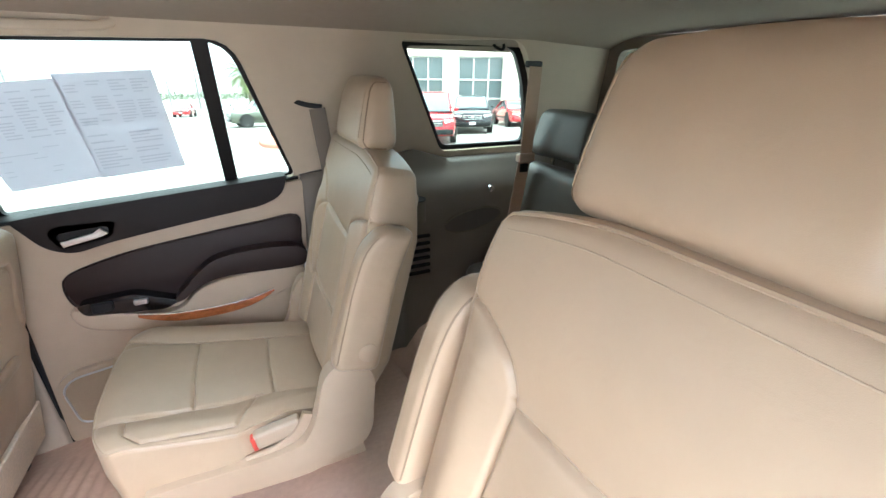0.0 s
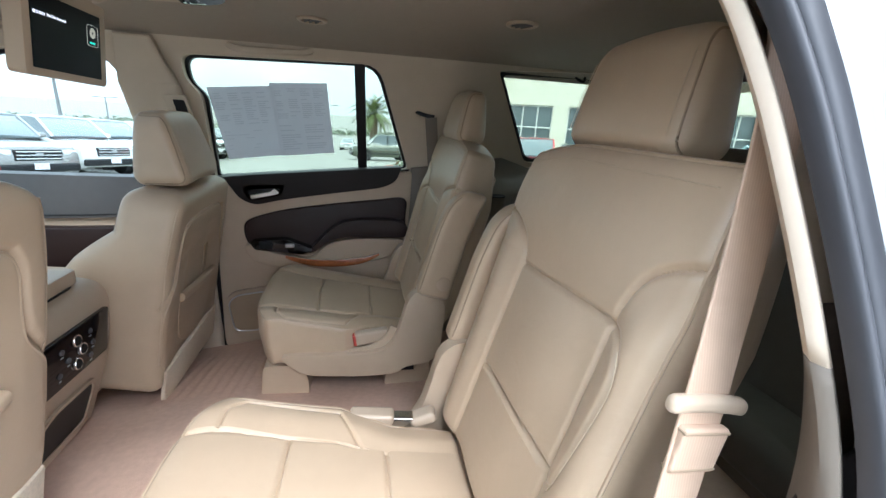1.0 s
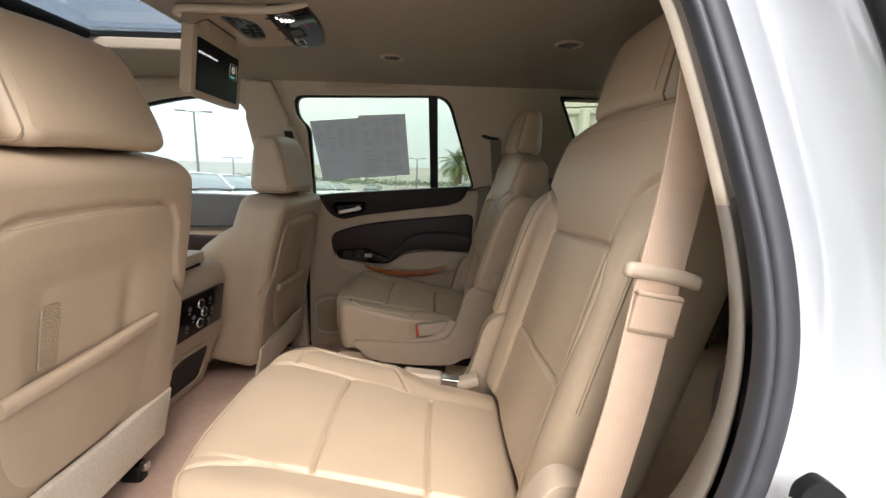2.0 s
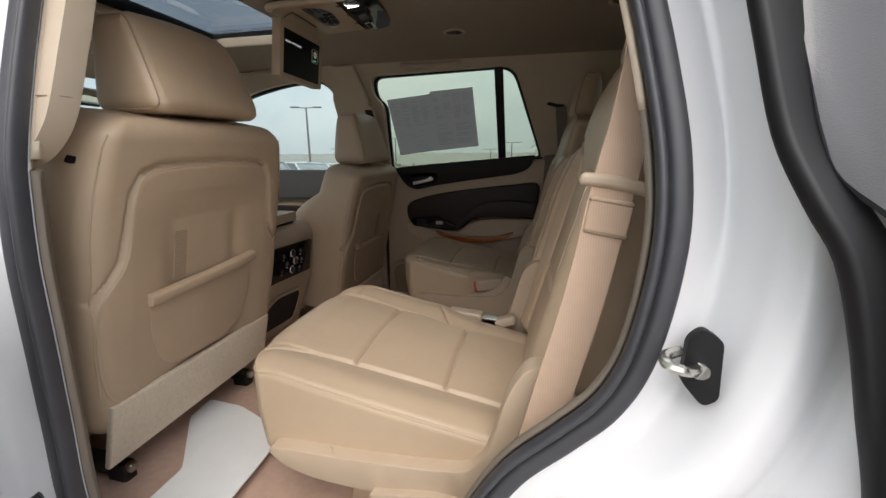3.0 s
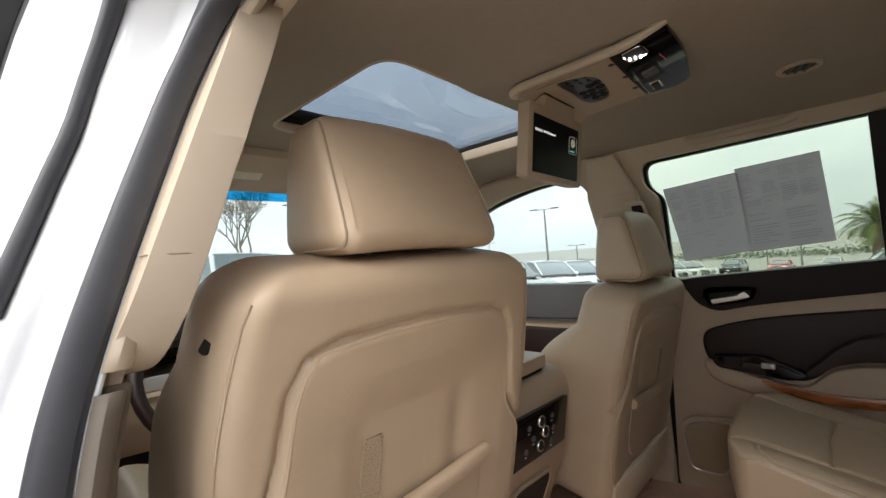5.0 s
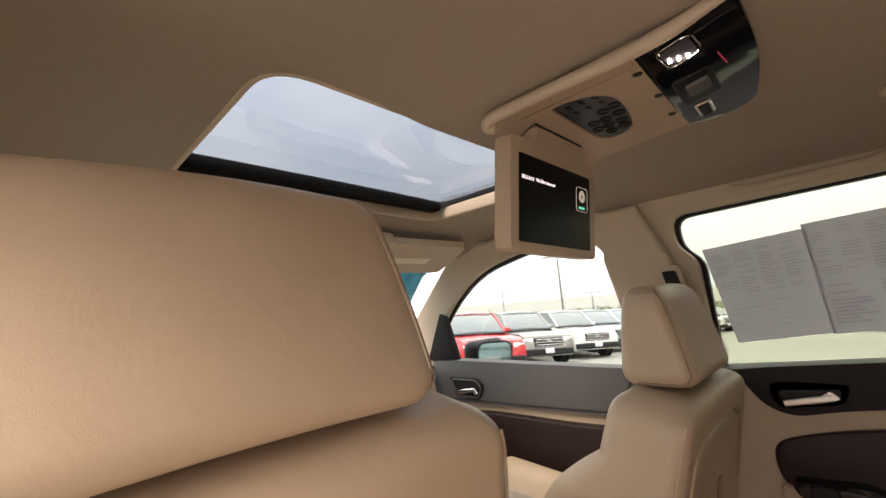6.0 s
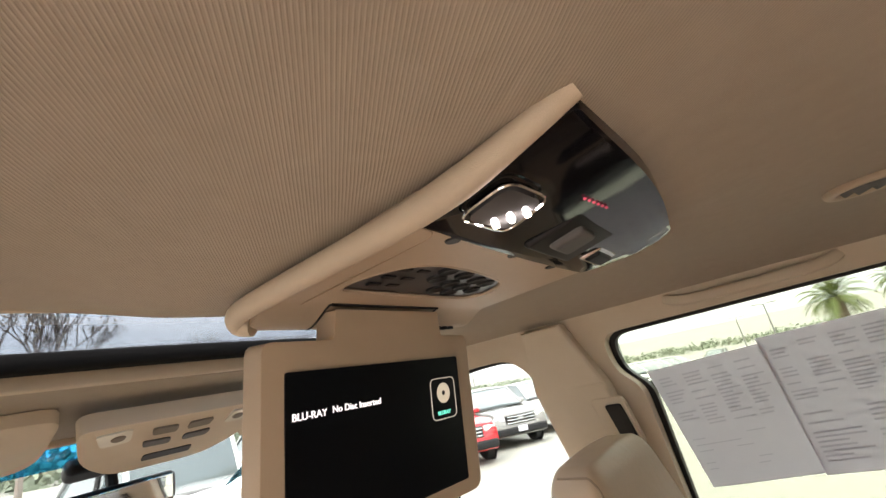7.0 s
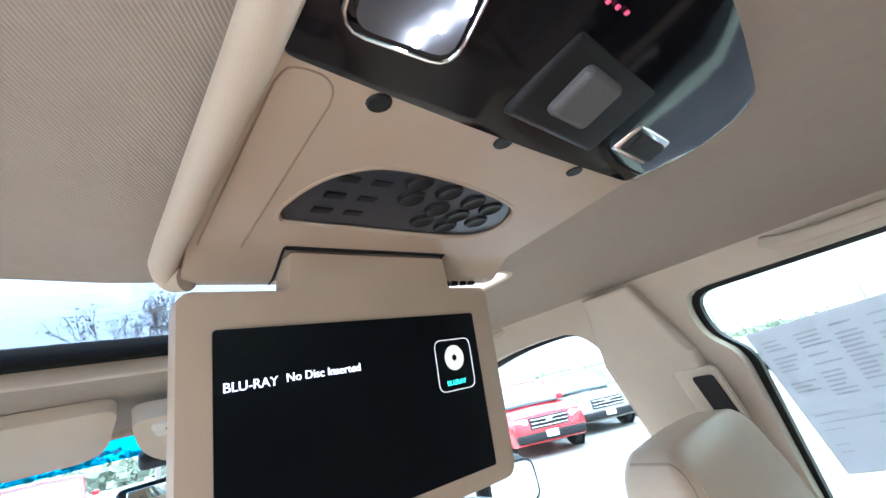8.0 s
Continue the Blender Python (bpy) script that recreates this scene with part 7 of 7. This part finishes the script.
def vehicle(kind, paint, label, x, y, turn, group=""):
    """A parked vehicle, nose towards its local minus x."""
    V = thing(kind, label, {"pickup_truck": "truck", "suv": "SUV"}.get(kind, "car"), group)
    P = PAINTS[paint]
    big = 1.0 if kind != "sedan" else 0.86
    W = 0.97 if kind != "sedan" else 0.90
    belt = 1.12 * big
    roof = {"suv": 1.74, "pickup_truck": 1.86, "sedan": 1.46}[kind]
    hood = 1.05 * big
    sec = [(-2.42, W * 0.80, 0.38, 0.78 * big), (-2.36, W * 0.92, 0.32, 0.93 * big), (-2.15, W * 0.98, 0.30, hood * 0.97), (-1.3, W, 0.30, hood), (-1.0, W, 0.28, belt), (1.9, W, 0.28, belt + 0.02), (2.28, W * 0.97, 0.32, belt), (2.40, W * 0.90, 0.40, belt - 0.06)]
    loft("body", [section(*q) for q in sec], P, V)
    if kind == "pickup_truck":
        cab = [(-1.15, 0.80, belt, belt + 0.04), (-0.55, 0.74, belt, roof - 0.04), (-0.2, 0.72, belt, roof), (0.75, 0.72, belt, roof - 0.02), (0.98, 0.76, belt, belt + 0.04)]
    elif kind == "suv":
        cab = [(-1.15, 0.80, belt, belt + 0.04), (-0.45, 0.72, belt, roof - 0.05), (0.0, 0.71, belt, roof), (1.7, 0.69, belt, roof - 0.05), (2.25, 0.78, belt, belt + 0.05)]
    else:
        cab = [(-1.05, 0.74, belt, belt + 0.03), (-0.25, 0.64, belt, roof - 0.03), (0.2, 0.62, belt, roof), (0.9, 0.62, belt, roof - 0.04), (1.75, 0.72, belt, belt + 0.03)]
    loft("greenhouse", [section(a, b, c, d, -0.07, 0.03) for a, b, c, d in cab], CAR_GLASS, V, "tinted glasshouse paled to paint in sky reflection")
    loft("roof_skin", [[(p[0], p[1] * 1.01, p[2] + 0.02) for p in section(a, b - 0.03, d - 0.045, d, 0.0, 0.06)] for a, b, c, d in cab[1:-1]], P, V)
    for k in (-1, 1):
        for i, (a, b) in enumerate(((0, 1), (2, 2), (3, 4))):
            xa, xb = (cab[a][0], cab[b][0]) if a != b else (cab[2][0] + 0.35, cab[2][0] + 0.37)
            za, zb = (cab[a][3] if i == 0 else roof - 0.04, cab[b][3] if i != 1 else belt)
            ya = cab[a][1] if i != 2 else cab[3][1]
            yb = cab[b][1] if i != 1 else 0.80
            sweep("pillar", [(xa, k * ya, za), (xb, k * yb, zb)], flat_ring(0.07, 0.05), P if i != 1 else BLACK, V)
        sweep("side_moulding", [(-1.2, k * (W + 0.004), 0.52), (1.5, k * (W + 0.004), 0.52)], flat_ring(0.02, 0.06), BLACK, V)
        pad("wing_mirror", (0.10, 0.18, 0.13), 0.04, P, V, None, pose(-0.78, k * (W + 0.06), belt + 0.08), (3, 3, 3))
        pad("headlight", (0.10, 0.34, 0.13), 0.04, LAMP, V, None, pose(-2.36, k * W * 0.70, 0.82 * big, 0, 0, -16 * k), (3, 3, 3), label="clear headlight")
        pad("tail_light", (0.08, 0.17, 0.40 if kind != "sedan" else 0.16), 0.03, TAIL, V, None, pose(2.36, k * W * 0.80, 0.90 * big), (3, 3, 3), label="red tail light")
        for xx in (-1.48, 1.45):
            wh = lathe("wheel", [(0.24, -0.11), (0.34, -0.12), (0.375, -0.09), (0.38, 0.0), (0.375, 0.09), (0.34, 0.12), (0.24, 0.11)], TYRE, V, Matrix.Translation((xx, k * (W - 0.10), 0.38)) @ Matrix.Rotation(radians(90 * -k), 4, "X"), 24)
            lathe("rim", [(0.0005, 0.085), (0.05, 0.095), (0.09, 0.07), (0.20, 0.09), (0.245, 0.115), (0.25, 0.09)], RIM, wh, Matrix.Translation((xx, k * (W - 0.10), 0.38)) @ Matrix.Rotation(radians(90 * -k), 4, "X"), 20)
            lathe("arch", [(0.40, 0.118), (0.45, 0.122), (0.45, 0.10)], BLACK, V, Matrix.Translation((xx, k * (W - 0.11), 0.40)) @ Matrix.Rotation(radians(90 * -k), 4, "X"), 24)
    g = pad("grille", (0.06, 0.98, 0.26), 0.03, BLACK, V, None, pose(-2.405, 0, 0.76 * big), (2, 4, 3), label="black radiator grille")
    for k in range(3):
        pad("grille_bar", (0.02, 0.90, 0.025), 0.008, CHROME, g, None, pose(-2.445, 0, 0.68 * big + 0.08 * k), (2, 2, 2))
    pad("badge", (0.015, 0.16, 0.07), 0.006, RIM, g, None, pose(-2.455, 0, 0.78 * big), (2, 2, 2))
    pad("bumper", (0.16, 1.72 * big, 0.20), 0.06, BLACK if kind != "sedan" else P, V, None, pose(-2.38, 0, 0.46), (2, 4, 2))
    pad("rear_bumper", (0.16, 1.76 * big, 0.20), 0.05, CHROME if kind == "pickup_truck" else BLACK, V, None, pose(2.40, 0, 0.52), (2, 4, 2))
    pad("number_plate", (0.012, 0.30, 0.15), 0.004, PAPER, V, None, pose(-2.47, 0, 0.50), (2, 2, 2), label="pale blank plate")
    if kind == "pickup_truck":
        pad("bed_cavity", (1.15, 1.30, 0.03), 0.01, DASH_GREY, V, None, pose(1.60, 0, belt + 0.012), (2, 2, 2))
        pad("tailgate_badge", (0.012, 0.22, 0.07), 0.005, CHROME, V, None, pose(2.405, 0, 0.88), (2, 2, 2))
    V.matrix_world = Matrix.Translation((x, y, ground_z(y))) @ Matrix.Rotation(-SLOPE, 4, "X") @ Matrix.Rotation(radians(turn), 4, "Z")
    return V


# the row of vehicles seen through the front passenger window, noses towards the aisle
ROW = "row of parked vehicles"
XS = [8.2, 11.0, 13.8, 16.6, 19.4, 22.2, 25.0, 27.8, 30.6, 33.4, 36.2]
ROW_PAINT = ["red", "grey", "white", "silver", "white", "black", "white", "silver", "white", "grey", "white"]
for yy, pn in zip(XS, ROW_PAINT):
    vehicle("suv", pn, pn + " SUV parked nose out in the row", -8.9 + 0.1 * math.sin(yy), yy + 1.2, 150 + 2 * math.sin(yy * 2), ROW)
vehicle("pickup_truck", "white", "white pickup truck with red tail lights parked ahead", -7.77, 2.00, 9)
vehicle("sedan", "silver", "silver sedan parked beyond the pickup truck", -8.0, -1.6, 0, "sedans")
for k, (xx, yy, pn) in enumerate([(-16, 14, "white"), (-16, 17, "silver"), (-16, 20, "white"), (-16, 23, "grey"), (-16, 26, "white"), (-16, 29, "silver"), (-16, 11, "white"), (-16, 8, "white"), (-16, 5, "silver"), (-16, -1, "red")]):
    vehicle("suv", pn, pn + " SUV parked in the second row", xx, yy, 0, "second row of parked vehicles")
vehicle("pickup_truck", "olive", "dark olive pickup truck parked across the lot", 2.6, 31.5, 8)
vehicle("pickup_truck", "red", "bright red pickup truck facing the lot", 7.9, 16.0, 66)
vehicle("suv", "black", "black SUV with a bright grille facing the lot", 11.7, 19.4, 63)
vehicle("sedan", "red", "red sedan parked by the building", 16.2, 22.0, 72, "sedans")
vehicle("suv", "teal", "pale teal SUV behind the rear hatch", 9.0, 4.5, 100)
for k in range(16):
    pn = ["white", "silver", "grey", "white", "blue", "white", "black", "red"][k % 8]
    vehicle("sedan" if k % 3 else "suv", pn, pn + " vehicle in the far row", -34 + 4.2 * k, 58 + 1.5 * math.sin(k), 85, "far row of parked vehicles")


# ---- light poles ----
POLE = mat("grey_pole", (0.22, 0.22, 0.22), 0.5, 0.4, 0.08)


def light_pole(x, y, top, arm=1.2, turn=0):
    L = thing("light_pole", "tall grey parking lot light pole with twin lamps", "light pole", "light poles", at=(x, y, ground_z(y)))
    z0 = ground_z(y)
    lathe("post", [(0.11, z0), (0.10, z0 + (top - z0) * 0.5), (0.07, top)], POLE, L, Matrix.Translation((x, y, 0)), 10)
    lathe("footing", [(0.28, z0), (0.28, z0 + 0.7), (0.24, z0 + 0.75)], mat("pole_footing", (0.5, 0.49, 0.45), 0.9) if "pole_footing" not in bpy.data.materials else bpy.data.materials["pole_footing"], L, Matrix.Translation((x, y, 0)), 12)
    for k in (-1, 1):
        a = Vector((math.cos(turn), math.sin(turn), 0)) * k
        sweep("arm", [Vector((x, y, top - 0.05)), Vector((x, y, top)) + a * arm * 0.5], ring(0.04, 6), POLE, L)
        pad("lamp_head", (0.75, 0.38, 0.12), 0.05, POLE, L, None, Matrix.Translation(Vector((x, y, top + 0.02)) + a * (arm * 0.5 + 0.3)) @ Matrix.Rotation(turn, 4, "Z"), (2, 2, 2))


for x, y, top in ((-19.2, 33.8, 5.1), (-54, 71, 3.6), (-30, 62, 1.7), (-19.3, 58, 3.1), (4, 75, 2.5), (-8, 80, 1.5), (-3, 62, 2.4), (-40, 20, 8)):
    light_pole(x, y, top + 0.0, 1.3, 0.3)


# ---- palm ----
PALM = mat("palm_frond", (0.105, 0.135, 0.035), 0.6, 0, 0.3, 4)
BARK = mat("bark", (0.16, 0.12, 0.085), 0.9, 0, 0.3, 12, 0.6, 30)


def palm(x, y, top, r, seed):
    T = thing("palm_tree", "short date palm with a dense arching green crown", "palm tree", "palm trees", at=(x, y, ground_z(y)))
    rn = random.Random(seed)
    z0 = ground_z(y)
    prof = [(0.42, z0)] + [(0.36 + 0.035 * (i % 2), z0 + (top - z0) * (i + 1) / 16) for i in range(15)] + [(0.45, top)]
    lathe("trunk", prof, BARK, T, Matrix.Translation((x, y, 0)), 12)
    verts, faces = [], []
    for f in range(70):
        az, up = rn.uniform(0, 2 * math.pi), rn.uniform(-0.5, 1.35)
        ln = r * rn.uniform(0.85, 1.15)
        prev = Vector((x, y, top))
        d = Vector((math.cos(az) * math.cos(up), math.sin(az) * math.cos(up), math.sin(up)))
        for k in range(9):
            nxt = prev + d * ln / 9
            d = (d + Vector((0, 0, -0.13 - 0.02 * k))).normalized()
            side = d.cross(Vector((0, 0, 1))).normalized()
            w = r * 0.16 * math.sin(math.pi * (k + 1.2) / 10.5)
            for s in (-1, 1):
                for q in range(2):
                    b = prev + (nxt - prev) * (q / 2)
                    i = len(verts)
                    tip = b + side * s * w + d * w * 0.6 + Vector((0, 0, -w * 0.35))
                    verts += [b, b + (nxt - prev) * 0.30, tip]
                    faces.append((i, i + 1, i + 2))
            prev = nxt
    link("crown", verts, faces, PALM, T, smooth=False)


palm(2.4, 44, 1.5, 2.6, 3)
palm(9.5, 70, 2.2, 2.8, 8)

# ---- bare tree ----
TWIG = mat("bare_twig", (0.23, 0.195, 0.17), 0.9, 0, 0.2)
BUD = mat("sparse_leaf", (0.22, 0.18, 0.12), 0.7, 0, 0.3)


def bare_tree(x, y, h, seed):
    T = thing("bare_tree", "bare branching tree with a few brown leaves", "tree", "bare trees", at=(x, y, ground_z(y)))
    rn = random.Random(seed)
    verts, faces, lv, lf = [], [], [], []

    def limb(p, d, ln, r, depth):
        q = p + d * ln
        a = d.orthogonal().normalized()
        b = d.cross(a)
        i = len(verts)
        for base, rr in ((p, r), (q, r * 0.68)):
            for k in range(5):
                t = 2 * math.pi * k / 5
                verts.append(base + (a * math.cos(t) + b * math.sin(t)) * rr)
        for k in range(5):
            faces.append((i + k, i + (k + 1) % 5, i + 5 + (k + 1) % 5, i + 5 + k))
        if depth == 0:
            for k in range(2):
                c = q + Vector((rn.uniform(-1, 1), rn.uniform(-1, 1), rn.uniform(-1, 1))) * 0.18
                j = len(lv)
                u, w = Vector((rn.uniform(-1, 1), rn.uniform(-1, 1), rn.uniform(-1, 1))).normalized() * 0.045, Vector((rn.uniform(-1, 1), rn.uniform(-1, 1), rn.uniform(-1, 1))).normalized() * 0.035
                lv.extend([c - u, c + w, c + u, c - w])
                lf.append((j, j + 1, j + 2, j + 3))
            return
        for k in range(rn.choice((2, 3, 3)) if depth > 1 else 3):
            e = (d + Vector((rn.uniform(-1, 1), rn.uniform(-1, 1), rn.uniform(-0.35, 0.8))) * 0.62).normalized()
            limb(q, e, ln * rn.uniform(0.62, 0.85), r * 0.64, depth - 1)
    z0 = ground_z(y)
    limb(Vector((x, y, z0)), Vector((0.04, 0, 1)).normalized(), h * 0.28, h * 0.018, 6)
    link("trunk", verts, faces, TWIG, T)
    link("crown", lv, lf, BUD, T, smooth=False)


bare_tree(-17, 1.6, 6.5, 5)
bare_tree(-22, 8, 6.5, 9)
bare_tree(-26, 14, 7.0, 12)
bare_tree(-24, -6, 6.5, 15)


# ---- hedges and distant trees ----
# leaf colour is paled to stand in for distance haze
LEAF = mat("haze_paled_foliage", (0.20, 0.23, 0.17), 0.9, 0, 0.45, 3, big=0.4)


def thicket(name, x0, x1, y, h, count, seed, label, depth=3.0, size=1.0):
    rn = random.Random(seed)
    verts, faces = [], []
    for k in range(count):
        cx, cy = rn.uniform(x0, x1), y + rn.uniform(-depth, depth)
        hh = h * (0.45 + 0.55 * abs(noise.noise(Vector((cx * 0.08, seed, 0)))) * 1.6)
        cz = ground_z(min(cy, 75)) + hh * rn.random() ** 0.7
        s = size * rn.uniform(0.25, 0.7)
        for q in range(9):
            c = Vector((cx, cy, cz)) + Vector((rn.gauss(0, s), rn.gauss(0, s), rn.gauss(0, s * 0.7)))
            u = Vector((rn.uniform(-1, 1), rn.uniform(-1, 1), rn.uniform(-1, 1))).normalized() * s * 0.55
            w = Vector((rn.uniform(-1, 1), rn.uniform(-1, 1), rn.uniform(-1, 1))).normalized() * s * 0.45
            i = len(verts)
            verts += [c - u, c + w, c + u, c - w]
            faces.append((i, i + 1, i + 2, i + 3))
    ob = link(name, verts, faces, LEAF, None, label, False, "stuff")
    tagged(ob, category="foliage")


thicket("hedge", -62, -38, 66, 2.2, 500, 2, "distant green hedge beyond the parked rows", 2.0, 1.3)
thicket("far_trees", -160, 60, 120, 1.2, 1500, 6, "far treeline behind the lot, paled to paint in haze", 8.0, 1.1)
thicket("far_trees", -90, -60, 10, 3.6, 700, 7, "far treeline ahead of the vehicle", 40.0, 2.5)


# ---- dealership building ----
def building():
    B = thing("dealership_building", "cream dealership building with tall dark window bays", "building", at=(21, 30, ground_z(30)))
    CREAM = mat("cream_stucco", (0.66, 0.62, 0.52), 0.85, 0, 0.06, 8, 0.2, 60)
    FRAME = mat("window_mullion", (0.70, 0.70, 0.68), 0.5, 0.2, 0.05)
    M = Matrix.Translation((19.5, 27.5, -1.7)) @ Matrix.Rotation(radians(-28), 4, "Z")
    bays = [(-13.5 + 4.5 * k) for k in range(7)]
    holes = [[(b + 0.55, 0.4), (b + 3.95, 0.4), (b + 3.95, 4.6), (b + 0.55, 4.6)] for b in bays]
    slab("wall", [(-14.5, -1), (19, -1), (19, 7.8), (-14.5, 7.8)], 0.45, lambda u, v, w: M @ Vector((u, w, v)), CREAM, B, holes, smooth=False)
    slab("roof", [(-15, 0), (19.5, 0), (19.5, 14), (-15, 14)], 0.5, lambda u, v, w: M @ Vector((u, v - 0.4, 7.8 + w)), CREAM, B, smooth=False)
    slab("side_wall", [(0, -1), (14, -1), (14, 7.8), (0, 7.8)], 0.4, lambda u, v, w: M @ Vector((-14.5 + w, u, v)), CREAM, B, smooth=False)
    for b in bays:
        w = slab("window", [(b + 0.5, 0.35), (b + 4.0, 0.35), (b + 4.0, 4.65), (b + 0.5, 4.65)], 0.05, lambda u, v, w: M @ Vector((u, 0.30 + w, v)), CAR_GLASS, B, smooth=False)
        for k in range(4):
            u = b + 0.58 + 3.34 * k / 3
            sweep("mullion", [M @ Vector((u, 0.26, 0.4)), M @ Vector((u, 0.26, 4.6))], flat_ring(0.10, 0.10), FRAME, w)
        for v in (0.45, 1.7, 3.0, 4.55):
            sweep("transom", [M @ Vector((b + 0.5, 0.26, v)), M @ Vector((b + 4.0, 0.26, v))], flat_ring(0.10, 0.10), FRAME, w)
    sweep("cornice", [M @ Vector((-14.7, -0.2, 7.5)), M @ Vector((19.2, -0.2, 7.5))], flat_ring(0.3, 0.5), CREAM, B)
    for u in (-9.3, -0.3, 8.7):
        sweep("column", [M @ Vector((u, -0.25, -1)), M @ Vector((u, -0.25, 7.6))], flat_ring(0.9, 0.6), CREAM, B)


building()
kerb = slab("kerb", [tuple(p) for p in curve([(1.6, 15.8), (4.2, 16.2), (6.0, 18.5), (6.2, 22), (3.0, 24), (1.5, 20)], 5, True)], 0.16, lambda u, v, w: Vector((u, v, ground_z(v) - 0.02 + w)), mat("red_painted_kerb", (0.42, 0.16, 0.11), 0.8, 0, 0.2), None, bevel=0.03, label="red painted kerb of a planting island", kind="structure")
tagged(kerb, category="kerb")
thicket("island_plants", 2.4, 5.2, 20.0, 0.55, 160, 21, "low green planting on the kerbed island", 2.6, 0.35)
